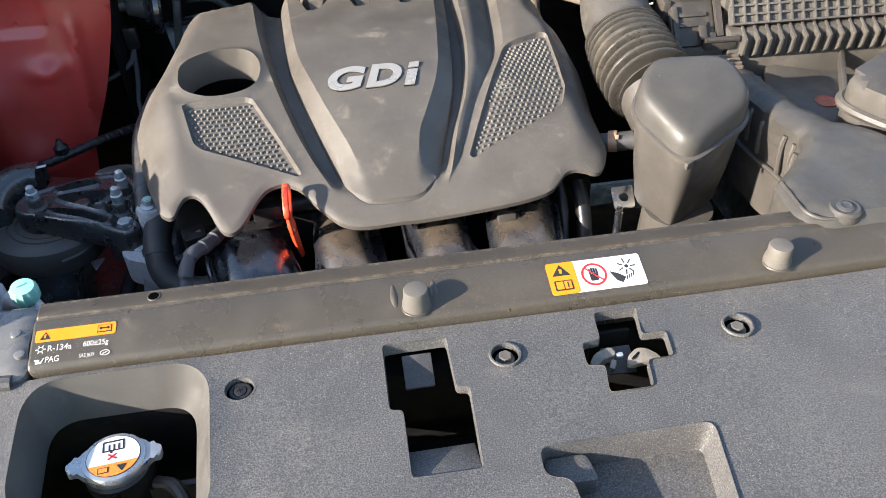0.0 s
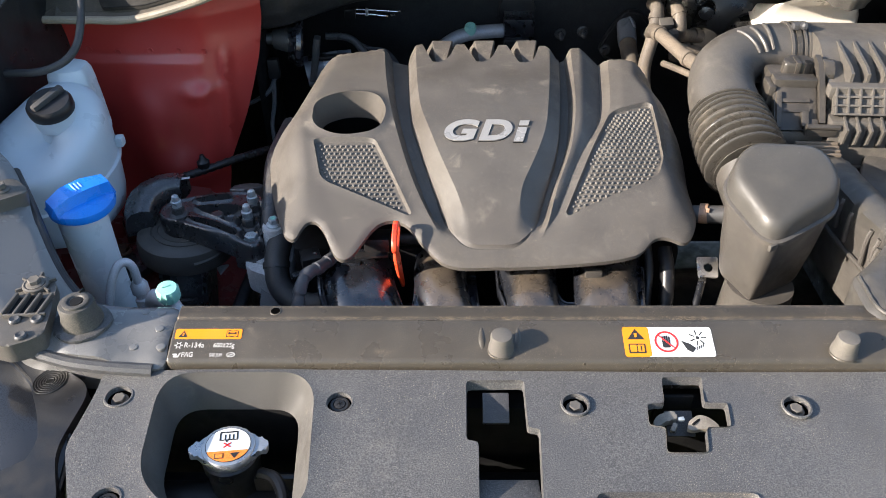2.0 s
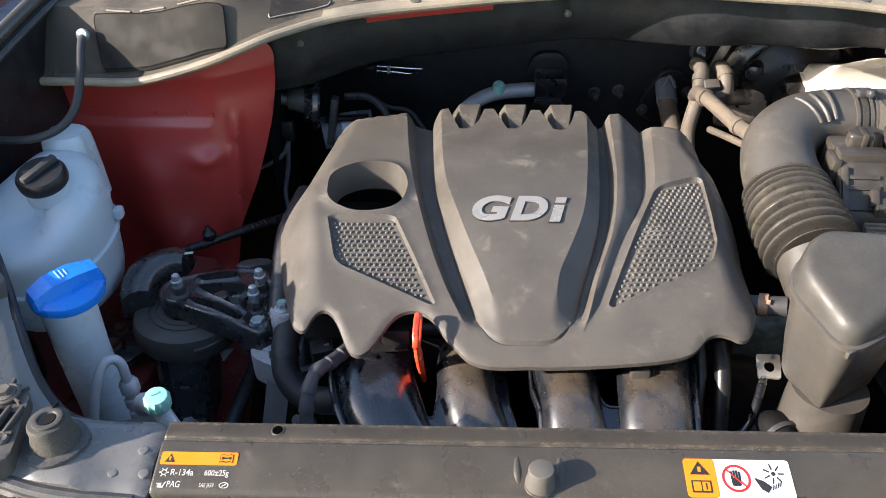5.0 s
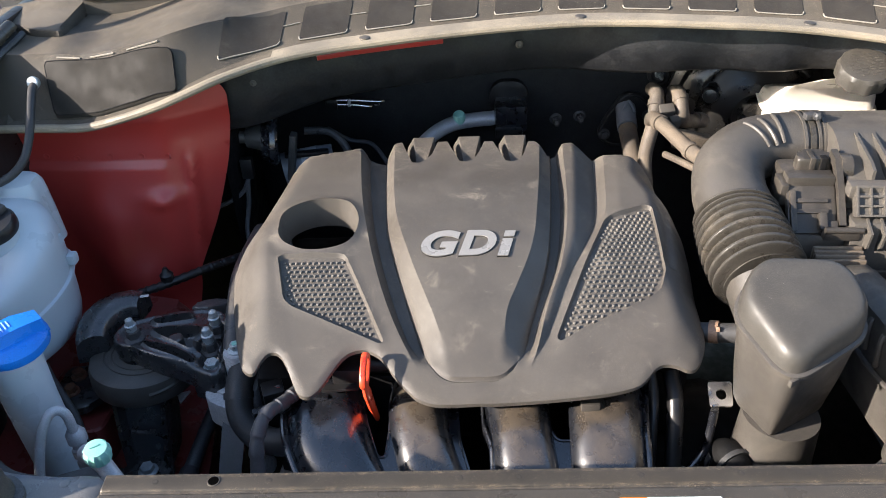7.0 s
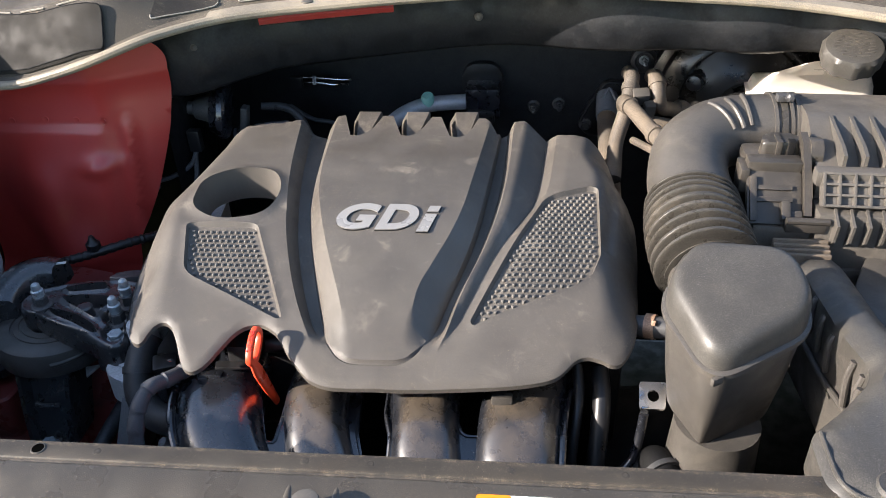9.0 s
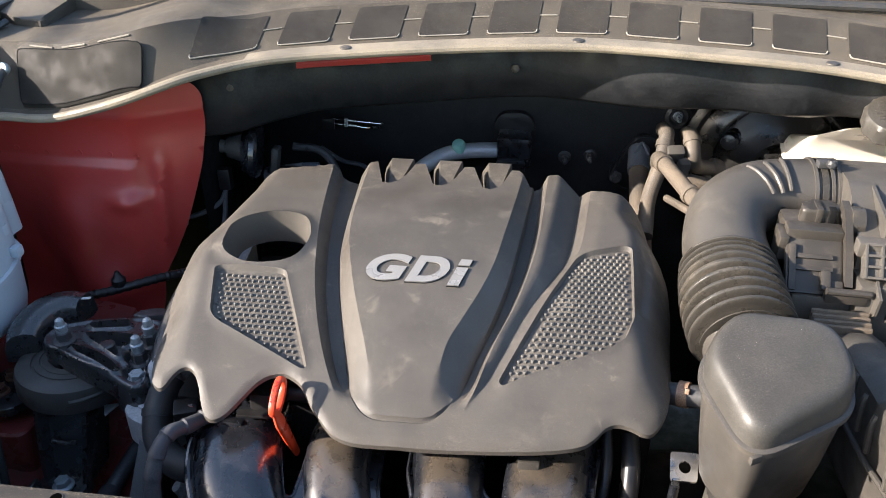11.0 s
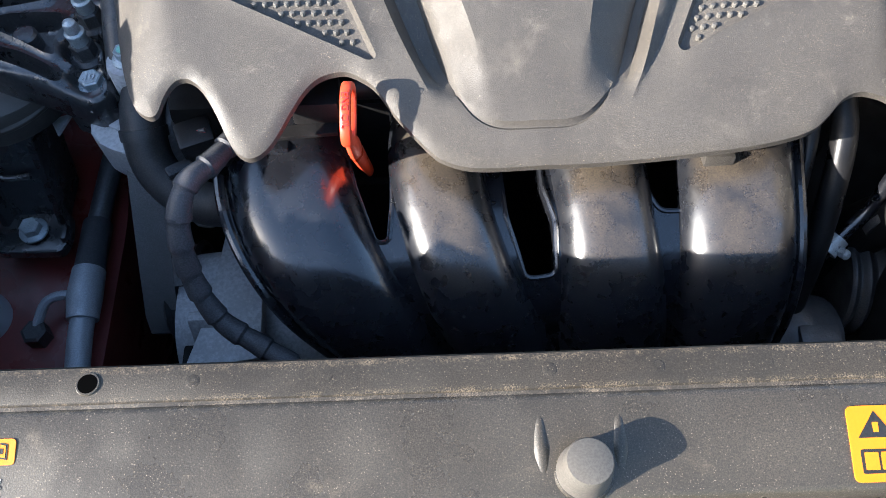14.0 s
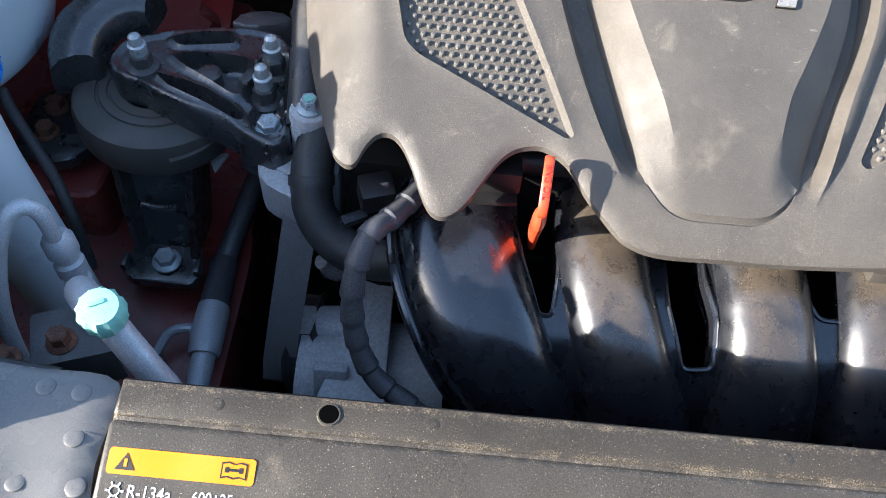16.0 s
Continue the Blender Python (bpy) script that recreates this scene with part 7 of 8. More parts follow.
part("boss", lathe([(0.0105, -0.012), (0.0100, 0.004), (0.008, 0.0062), (0.002, 0.0065)], 20, Matrix.Translation((-0.4229, 0.3430, 0.874))), M["iron"], mount)
nut_and_stud((-0.4775, 0.342, 0.879), 0.0088, 0.035, mount)
nut_and_stud((-0.370, 0.356, 0.873), 0.0092, 0.041, mount)
nut_and_stud((-0.373, 0.328, 0.866), 0.0092, 0.042, mount)
b3 = part("bolt", hexhead((-0.3655, 0.3015, 0.862), 0.0092, 0.011, 1.45), M["zinc"], mount, "zinc hexagon bolt")
writing("10", 0.009, 0.0002, Matrix.Translation((-0.3655, 0.3015, 0.8733)), M["cast"], "grade_mark", b3)

rub = thing("rubber_engine_mount", "round black rubber engine mount on a pressed steel leg", "rubber mount", (-0.465, 0.33, 0.68))
part("ring", lathe([(0.060, 0.0), (0.069, 0.005), (0.0715, 0.012), (0.0715, 0.030), (0.069, 0.038), (0.064, 0.0415), (0.050, 0.0430), (0.0495, 0.0415), (0.047, 0.0415), (0.0465, 0.0432), (0.040, 0.0438), (0.0395, 0.0425), (0.0375, 0.0425), (0.037, 0.0438), (0.028, 0.0440), (0.026, 0.041), (0.0255, 0.020), (0.004, 0.018)], 56, Matrix.Translation((-0.478, 0.344, 0.808)) @ turn(-3, 3, 0)), M["mount_rubber"], rub)
part("skirt_step", tube([(-0.478 + 0.069 * math.cos(b), 0.344 + 0.069 * math.sin(b), 0.834) for b in np.linspace(-1.15, 0.4, 9)], 0.0042, 10, 3), M["mount_rubber"], rub)
rings = []
for u in np.linspace(0, 1, 9):
    b = math.radians(205 - 118 * u)
    c = Vector((-0.490 + 0.052 * math.cos(b), 0.362 + 0.050 * math.sin(b), 0.872 + 0.020 * math.sin(u * 2.2)))
    o = Vector((math.cos(b), math.sin(b), 0))
    h = 0.019 + 0.004 * math.sin(u * math.pi)
    rings.append([tuple(c + o * p + Vector((0, 0, q))) for p, q in ((-h, -0.022), (-h, 0.002), (-h * 0.75, 0.009), (-h * 0.2, 0.012), (h * 0.5, 0.010), (h * 0.95, 0.003), (h * 1.15, -0.010), (h * 1.2, -0.026), (h * 0.6, -0.028))])
part("rebound_stop", loft(rings), M["iron"], rub, "curved black stop bracket", angle=40)
part("paint_mark", block((-0.486, 0.410, 0.8975), (0.020, 0.005, 0.001), 0.0003, turn(0, 0, 12)), M["label_white"], rub, "white paint dab")
rings = []
for z, y, x0, x1 in ((0.712, 0.262, -0.500, -0.442), (0.724, 0.268, -0.501, -0.442), (0.740, 0.273, -0.503, -0.441), (0.765, 0.282, -0.506, -0.440), (0.790, 0.291, -0.508, -0.439), (0.815, 0.298, -0.509, -0.438)):
    rings.append([(x0, y - 0.008, z), (x0 + 0.006, y - 0.0085, z), (x0 + 0.011, y + 0.004, z), (x1 - 0.011, y + 0.004, z), (x1 - 0.006, y - 0.0085, z), (x1, y - 0.008, z), (x1, y + 0.05, z), (x0, y + 0.05, z)])
part("leg", loft(rings), M["black_paint"], rub, "gloss black pressed steel leg", angle=50)
part("leg_crease", tube([(-0.490, 0.2815, 0.7660), (-0.474, 0.2795, 0.7655), (-0.458, 0.2815, 0.7660)], 0.0032, 10), M["black_paint"], rub)
part("foot", prism(rounded([(-0.503, 0.230), (-0.440, 0.228), (-0.436, 0.246), (-0.440, 0.272), (-0.500, 0.272), (-0.509, 0.248)], 0.007, 3), 0.708, 0.719, 0.003), M["black_paint"], rub)
for x in (-0.506, -0.4385):
    part("foot_ear", block((x, 0.246, 0.720), (0.006, 0.016, 0.014), 0.0025), M["black_paint"], rub)
part("side_plate", prism(rounded([(-0.612, 0.310), (-0.560, 0.300), (-0.530, 0.340), (-0.560, 0.395), (-0.612, 0.385)], 0.012, 3), 0.778, 0.790, 0.003), M["black_paint"], rub)
for x, y in ((-0.586, 0.334), (-0.588, 0.366)):
    part("side_nut", hexhead((x, y, 0.790), 0.0085, 0.012, 1.3), M["rust"], rub, "rusty brown nut")
part("bolt", hexhead((-0.4685, 0.250, 0.7215), 0.0095, 0.012, 1.4), M["zinc"], rub, "dull zinc bolt")

chain = thing("timing_cover", "grey cast aluminium edge of the timing cover with mint-marked bolt", "timing cover", (-0.335, 0.32, 0.72))
part("slab", prism(rounded([(-0.372, 0.282), (-0.330, 0.262), (-0.305, 0.270), (-0.305, 0.58), (-0.345, 0.58), (-0.352, 0.42), (-0.345, 0.32)], 0.008, 3), 0.79, lambda x, y: 0.845 + 0.06 * step01(y, 0.33, 0.40), 0.004), M["cast"], chain)
part("tab", prism(rounded([(-0.432, 0.318), (-0.414, 0.324), (-0.422, 0.300)], 0.002, 2), 0.797, 0.800, 0.0008), M["cast"], chain)
part("corner", prism(rounded([(-0.376, 0.282), (-0.368, 0.263), (-0.350, 0.252), (-0.322, 0.244), (-0.316, 0.285), (-0.350, 0.300)], 0.007, 3), 0.802, 0.842, 0.006), M["cast"], chain)
part("bolt", hexhead((-0.3305, 0.3045, 0.888), 0.0072, 0.012, 1.5), M["zinc"], chain)
part("bolt_boss", lathe([(0.019, -0.06), (0.0175, -0.004), (0.016, 0.0)], 22, Matrix.Translation((-0.3305, 0.3045, 0.888))), M["cast"], chain, "pale cast boss")
part("paint_dot", lathe([(0.0040, 0), (0.0040, 0.0008), (0.001, 0.0009)], 12, Matrix.Translation((-0.3305, 0.3045, 0.8995))), M["mint"], chain, "mint paint dot")
part("head_edge", tube([(-0.336, 0.30, 0.870), (-0.340, 0.36, 0.900), (-0.350, 0.45, 0.905), (-0.340, 0.55, 0.91)], 0.015, 12), M["metal_black"], chain)
part("lug", prism(rounded([(-0.418, 0.402), (-0.398, 0.398), (-0.372, 0.408), (-0.366, 0.424), (-0.384, 0.434), (-0.412, 0.424)], 0.006, 3), 0.845, lambda x, y: 0.884 - 0.3 * (y - 0.40), 0.004, 3), M["cast_dark"], chain)
part("lug_bolt", hexhead((-0.358, 0.416, 0.888), 0.0062, 0.010, 1.4), M["metal_black"], chain)

lh = thing("coolant_hose", "thick black rubber coolant hose curving under the cover", "hose", (-0.30, 0.24, 0.80))
part("hose", tube([(-0.322, 0.300, 0.868), (-0.326, 0.272, 0.852), (-0.322, 0.248, 0.828), (-0.302, 0.228, 0.815), (-0.275, 0.215, 0.815), (-0.245, 0.208, 0.825)], 0.0175, 18), M["rubber"], lh)

part("clamp", tube([(-0.3262, 0.268, 0.8495), (-0.3255, 0.262, 0.8435)], 0.0190, 18, 2), M["rubber"], lh)

har = thing("wiring_harness", "black tape-wrapped wiring harness beside the manifold", "wiring harness", (-0.27, 0.15, 0.74))
part("sleeve", tube([(-0.226, 0.275, 0.880), (-0.231, 0.246, 0.888), (-0.240, 0.222, 0.892), (-0.252, 0.200, 0.896), (-0.267, 0.178, 0.899), (-0.275, 0.155, 0.877), (-0.273, 0.135, 0.840), (-0.258, 0.115, 0.811), (-0.231, 0.100, 0.797), (-0.210, 0.088, 0.789), (-0.185, 0.072, 0.77)], 0.0076, 16, 14, ripple=lambda s: 0.0018 * ((s / 0.022) % 1.0)), M["wire"], har)
part("plug", block((-0.268, 0.228, 0.886), (0.026, 0.022, 0.026), 0.003, turn(10, 0, 20)), M["black"], har)
part("plug_tab", block((-0.283, 0.212, 0.872), (0.020, 0.008, 0.012), 0.002, turn(20, 0, 30)), M["black"], har)
for i in range(3):
    part("lead", tube([(-0.258, 0.226, 0.900 - i * 0.002), (-0.266 - i * 0.004, 0.228, 0.896), (-0.272, 0.236, 0.890)], 0.0016, 6), M["red"] if i == 1 else M["wire"], har)

alt = thing("alternator", "grey cast alternator housing low beside the manifold", "alternator", (-0.24, 0.16, 0.55))
part("housing", tube([(-0.335, 0.185, 0.640), (-0.20, 0.185, 0.640)], 0.060, 30, 3), M["cast"], alt)
part("back_plate", prism(rounded([(-0.288, 0.278), (-0.256, 0.274), (-0.250, 0.120), (-0.316, 0.110), (-0.300, 0.165)], 0.006, 3), 0.700, 0.716, 0.003), M["cast"], alt)
part("strap", block((-0.300, 0.150, 0.700), (0.030, 0.012, 0.05), 0.003, turn(-20, 0, 0)), M["cast"], alt)
part("terminal", block((-0.302, 0.130, 0.672), (0.050, 0.030, 0.036), 0.004), M["void"], alt)
part("nose", tube([(-0.348, 0.214, 0.684), (-0.286, 0.219, 0.684)], 0.021, 24, 2), M["cast"], alt)
part("lump", lathe([(0.014, 0.0), (0.014, 0.012), (0.010, 0.018), (0.007, 0.030), (0.002, 0.031)], 14, Matrix.Translation((-0.312, 0.275, 0.70)) @ turn(20, -30, 0)), M["cast"], alt)
belt = thing("drive_belt", "black ribbed drive belt on its pulley", "belt", (-0.335, 0.2, 0.6))
part("pulley", lathe([(0.045, 0), (0.05, 0.004), (0.046, 0.008), (0.046, 0.024), (0.05, 0.028), (0.045, 0.032)], 36, Matrix.Translation((-0.352, 0.215, 0.655)) @ turn(0, 90, 0)), M["metal_black"], belt)
part("belt", loft([[(c + dx, y, z) for dx in (0.0, 0.006, 0.024, 0.030)] for c, y, z in ((-0.371, 0.190, 0.630), (-0.371, 0.176, 0.640), (-0.370, 0.170, 0.658), (-0.369, 0.178, 0.680), (-0.362, 0.205, 0.730), (-0.352, 0.245, 0.800), (-0.346, 0.268, 0.840))], caps=False, closed=False), M["belt"], belt)
lp = thing("refrigerant_line", "grey sleeved refrigerant line low in the bay", "refrigerant pipe", (-0.42, 0.18, 0.62))
part("pipe", tube([(-0.385, 0.44, 0.752), (-0.410, 0.343, 0.716), (-0.425, 0.270, 0.692)], 0.0105, 16), M["cast_dark"], lp)
part("sleeve", tube([(-0.4248, 0.272, 0.692), (-0.420, 0.216, 0.701)], 0.0138, 18), M["wire"], lp)
part("fitting", tube([(-0.420, 0.217, 0.701), (-0.419, 0.190, 0.702), (-0.418, 0.168, 0.700)], [0.0150, 0.0158, 0.0140], 18), M["alu"], lp)
part("end", tube([(-0.418, 0.168, 0.700), (-0.417, 0.144, 0.699), (-0.416, 0.10, 0.69)], 0.0108, 16), M["alu"], lp)
part("branch", tube([(-0.421, 0.190, 0.702), (-0.440, 0.192, 0.703), (-0.455, 0.186, 0.700), (-0.464, 0.168, 0.690)], 0.0046, 10), M["alu"], lp)
part("nut", lathe([(0.012, 0), (0.012, 0.02), (0.009, 0.022)], 6, Matrix.Translation((-0.465, 0.162, 0.672))), M["metal_black"], lp)

grom = thing("apron_harness", "black corrugated harness along the red inner wing", "wiring harness", (-0.48, 0.5, 0.84))
part("sleeve", tube([(-0.56, 0.44, 0.855), (-0.52, 0.455, 0.865), (-0.475, 0.475, 0.870), (-0.43, 0.505, 0.872), (-0.40, 0.540, 0.864), (-0.375, 0.580, 0.850)], 0.0064, 14, 14, ripple=lambda s: 0.0008 * math.sin(s * 1100)), M["black"], grom)
part("clip", lathe([(0.010, 0), (0.010, 0.010), (0.006, 0.014), (0.003, 0.022)], 16, Matrix.Translation((-0.475, 0.480, 0.874))), M["black"], grom)

# ---- right of the manifold ----
tab = thing("bracket_tab", "bright bare steel bracket tab with a round hole", "bracket", (0.265, 0.22, 0.86))
sq = rounded([(0.252, 0.209), (0.279, 0.209), (0.283, 0.237), (0.254, 0.237)], 0.003, 2)
part("plate", shell(sq, lambda P: np.stack((P[:, 0], P[:, 1], 0.877 + (P[:, 1] - 0.224) * 0.45), 1), 0.006, holes=[oval(0.2675, 0.2225, 0.006, 0.006, 18)], skirt=0.002), M["chrome"], tab)
part("leg", block((0.2575, 0.2085, 0.862), (0.008, 0.003, 0.026), 0.001, turn(10, 0, 0)), M["chrome"], tab)
vent = thing("vent_hose", "black rubber vent hose with a bright spring clip", "hose", (0.21, 0.18, 0.75))
part("hose", tube([(0.212, 0.250, 0.888), (0.214, 0.222, 0.868), (0.210, 0.190, 0.832), (0.204, 0.160, 0.792), (0.198, 0.130, 0.730)], 0.0100, 14), M["black"], vent)
part("pipe", tube([(0.257, 0.206, 0.866), (0.254, 0.199, 0.838), (0.248, 0.190, 0.815), (0.232, 0.178, 0.800), (0.216, 0.165, 0.790), (0.204, 0.148, 0.770)], 0.0052, 12), M["gloss"], vent, "thin glossy pipe")
part("spring_clip", tube([(0.2275, 0.1745, 0.7985), (0.2175, 0.1660, 0.7915)], 0.0088, 18, 2), M["zinc"], vent, "bright steel spring clip")
part("clip_ear", lathe([(0.0042, 0), (0.0042, 0.006), (0.002, 0.008)], 8, Matrix.Translation((0.2265, 0.162, 0.797)) @ turn(50, 30, 0)), M["zinc"], vent)
part("side_hose", tube([(0.188, 0.250, 0.893), (0.190, 0.225, 0.868), (0.184, 0.19, 0.83), (0.180, 0.15, 0.77), (0.178, 0.12, 0.70)], 0.0060, 14), M["black"], vent)
tb = thing("throttle_hose", "large black ribbed hose beside the gearbox", "hose", (0.28, 0.15, 0.66))
part("hose", tube([(0.245, 0.165, 0.735), (0.285, 0.160, 0.735), (0.325, 0.155, 0.73)], 0.042, 30, 24, ripple=lambda s: 0.0022 * math.sin(s * 520)), M["rubber"], tb)
st = thing("starter_casting", "grey cast housing under the manifold's end", "casting", (0.21, 0.12, 0.62))
part("body", tube([(0.17, 0.118, 0.715), (0.205, 0.122, 0.712), (0.235, 0.125, 0.708)], [0.034, 0.042, 0.036], 24), M["cast_dark"], st)
part("lug", block((0.215, 0.108, 0.748), (0.034, 0.022, 0.014), 0.004), M["cast_dark"], st)
part("black_cap", block((0.222, 0.098, 0.722), (0.024, 0.02, 0.022), 0.004), M["black"], st)
dk = thing("gearbox_hose", "wide rubber hose elbow with dusty ribs beside the resonator, near black for shade", "hose", (0.29, 0.17, 0.7))
# elbow kept near black, so its shade comes from the colour
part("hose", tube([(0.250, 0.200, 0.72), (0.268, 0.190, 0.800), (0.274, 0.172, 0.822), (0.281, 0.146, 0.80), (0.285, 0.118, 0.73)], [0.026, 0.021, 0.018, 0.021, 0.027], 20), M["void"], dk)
for x, y, z in ((0.2695, 0.186, 0.805), (0.2762, 0.165, 0.8195), (0.2815, 0.142, 0.795)):
    part("rib", tube([(x - 0.001, y + 0.003, z), (x + 0.001, y - 0.003, z)], 0.0225, 20, 2), M["rubber"], dk)

# ---- radiator filler ----
neck = thing("radiator_filler", "black plastic radiator filler neck with a polished steel cap", "radiator", (-0.288, -0.136, 0.86))
part("tube", lathe([(0.025, 0.0), (0.025, 0.056), (0.027, 0.062), (0.027, 0.074), (0.023, 0.078)], 32, Matrix.Translation((-0.2905, -0.1315, 0.868))), M["black"], neck)
part("tank_top", tube([(-0.40, -0.150, 0.875), (-0.30, -0.150, 0.872), (-0.18, -0.150, 0.872)], 0.030, 18), M["black"], neck)
part("boss", lathe([(0.028, 0), (0.026, 0.02), (0.02, 0.024), (0.002, 0.025)], 24, Matrix.Translation((-0.315, -0.175, 0.878))), M["black"], neck)
part("rib", block((-0.235, -0.142, 0.905), (0.07, 0.006, 0.03), 0.002), M["black"], neck)
part("overflow", tube([(-0.262, -0.142, 0.925), (-0.245, -0.152, 0.928), (-0.236, -0.175, 0.920), (-0.25, -0.20, 0.905)], 0.006, 10), M["black"], neck)

RM = Matrix.Translation((-0.2905, -0.1315, 0.9500)) @ turn(-4, 3, 8) @ Matrix.Diagonal((0.83, 0.83, 0.9, 1))
ear = [(p.x, p.y) for p in spline([Vector((a, b, 0)) for a, b in [(0.0445, 0.0), (0.0420, 0.0075), (0.0350, 0.0085), (0.0270, 0.0165), (0.012, 0.024), (-0.012, 0.024), (-0.0270, 0.0165), (-0.0350, 0.0085), (-0.0420, 0.0075), (-0.0445, 0.0), (-0.0420, -0.0075), (-0.0350, -0.0085), (-0.0270, -0.0165), (-0.012, -0.024), (0.012, -0.024), (0.0270, -0.0165), (0.0350, -0.0085), (0.0420, -0.0075)]], 4, True)]
rc = part("cap", moved(prism(ear, -0.006, 0.0020, 0.0030, 3), RM), M["cap_metal"], neck, "polished steel cap with two ears")
part("disc", lathe([(0.0295, -0.008), (0.0310, -0.006), (0.0310, 0.001), (0.0295, 0.0035), (0.0265, 0.0042), (0.002, 0.0044)], 48, RM), M["cap_metal"], rc)
half = [(0.0248 * math.cos(a), 0.0248 * math.sin(a)) for a in np.linspace(radians(-22), radians(202), 34)]
part("label_white", moved(prism(half, 0.0043, 0.0049, 0), RM), M["label_white"], rc, "white half of the round label")
low = [(0.0248 * math.cos(a), 0.0248 * math.sin(a)) for a in np.linspace(radians(202), radians(338), 24)]
part("label_orange", moved(prism(low, 0.0043, 0.0049, 0), RM), M["cap_orange"], rc, "orange lower part of the label")
ink = M["label_black"]
part("label_edge", lathe([(0.0256, 0.0036), (0.0256, 0.0046), (0.0244, 0.0046)], 40, RM, caps=False), ink, rc)
for nm, c, s in (("mark", (0, 0.0185, 0.005), (0.020, 0.0018, 0.0004)), ("mark", (-0.0095, 0.0125, 0.005), (0.0016, 0.012, 0.0004)), ("mark", (0.0095, 0.0125, 0.005), (0.0016, 0.012, 0.0004)), ("mark", (0, 0.0068, 0.005), (0.020, 0.0014, 0.0004)), ("mark", (-0.004, 0.011, 0.005), (0.0014, 0.008, 0.0004)), ("mark", (0.0005, 0.011, 0.005), (0.0014, 0.008, 0.0004)), ("mark", (0.005, 0.011, 0.005), (0.0014, 0.008, 0.0004)), ("mark", (-0.002, 0.0052, 0.005), (0.0022, 0.0026, 0.0004))):
    part(nm, moved(block(c, s, 0), RM), ink, rc)
for a in (40, -40):
    part("red_stroke", moved(block((-0.001, -0.001, 0.0051), (0.010, 0.0016, 0.0004), 0, turn(0, 0, a)), RM), M["label_red"], rc)
part("book_mark", moved(block((-0.009, -0.0165, 0.005), (0.010, 0.007, 0.0004), 0), RM), ink, rc)
part("book_page", moved(block((-0.009, -0.0165, 0.0052), (0.0078, 0.0050, 0.0004), 0), RM), M["cap_orange"], rc)
part("warning_mark", moved(prism([(0.003, -0.013), (0.013, -0.013), (0.008, -0.021)], 0.0047, 0.0053, 0), RM), ink, rc)
# ---- bonnet latch ----
latch = thing("bonnet_latch", "greased steel bonnet latch claws in the cross-shaped opening", "latch", (0.142, -0.11, 0.93))
for poly, lift in (([(0.113, -0.110), (0.119, -0.1025), (0.134, -0.0980), (0.1385, -0.1025), (0.136, -0.1070), (0.129, -0.1070), (0.121, -0.1120), (0.115, -0.1150)], 0.0), ([(0.145, -0.116), (0.148, -0.1085), (0.157, -0.1025), (0.1655, -0.1035), (0.175, -0.1110), (0.178, -0.1205), (0.168, -0.1175), (0.158, -0.1160), (0.151, -0.1180)], 0.001)):
    part("claw", prism(rounded(poly, 0.0022, 3), 0.9530 + lift, lambda x, y: 0.9605 + 0.30 * (y + 0.110), 0.0012), M["claw_steel"], latch, "pale greased steel claw")
part("finger", block((0.1335, -0.1130, 0.9560), (0.0050, 0.0090, 0.0060), 0.0012, turn(18, 0, -30)), M["claw_steel"], latch, "pale greased steel claw")
part("claw_groove", block((0.1545, -0.1095, 0.9605), (0.0100, 0.0022, 0.0030), 0.0008, turn(16, 0, 38)), M["void"], latch)
part("steel_plate", block((0.1425, -0.1020, 0.9490), (0.027, 0.026, 0.003), 0.001, turn(18, 0, 0)), M["metal_black"], latch)
part("pivot", block((0.1415, -0.1045, 0.9585), (0.0065, 0.0040, 0.0040), 0.001, turn(10, 0, 5)), M["zinc"], latch, "bright worn pivot")
# near-black plate gives the opening behind the claws its shade
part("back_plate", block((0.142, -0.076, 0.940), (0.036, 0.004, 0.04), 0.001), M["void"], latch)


# ---- stickers on the support bar ----
SZ = 1.0008


def placed(poly, mat, name, parent, z=0.0003, label=""):
    return part(name, prism(poly, SZ - 0.001, SZ + z, 0), M[mat], parent, label)


def rect(x0, x1, y0, y1, r=0.0):
    q = [(x0, y0), (x1, y0), (x1, y1), (x0, y1)]
    return rounded(q, r, 3) if r else q


warn = thing("hot_parts_warning_sticker", "white and orange warning sticker with hand and fan signs", "sticker", (0.138, -0.04, 1.0))
X0, X1, Y0, Y1 = 0.0935, 0.1830, -0.0525, -0.0195
placed(rect(X0, X1, Y0, Y1, 0.003), "label_white", "sheet", warn)
placed(rect(X0 - 0.0001, X0 + 0.0262, Y0 - 0.0001, Y1 + 0.0001, 0.003), "label_orange", "orange_field", warn, 0.0005)
wx = X0 + 0.0125
placed([(wx - 0.0085, -0.0335), (wx + 0.0085, -0.0335), (wx, -0.0218)], "label_black", "warning_triangle", warn, 0.0007)
placed([(wx - 0.0012, -0.0312), (wx + 0.0012, -0.0312), (wx + 0.0014, -0.0268), (wx - 0.0014, -0.0268)], "label_orange", "exclamation_mark", warn, 0.0009)
placed(rect(wx - 0.0085, wx + 0.0085, -0.0490, -0.0385, 0.001), "label_black", "book_sign", warn, 0.0007)
placed(rect(wx - 0.0070, wx - 0.0006, -0.0475, -0.0398, 0.0005), "label_orange", "book_page", warn, 0.0009)
placed(rect(wx + 0.0006, wx + 0.0070, -0.0475, -0.0398, 0.0005), "label_orange", "book_page", warn, 0.0009)
placed(rect(wx + 0.0032, wx + 0.0044, -0.0465, -0.0410), "label_black", "book_letter", warn, 0.0011)
hx, hy = X0 + 0.0425, -0.0362
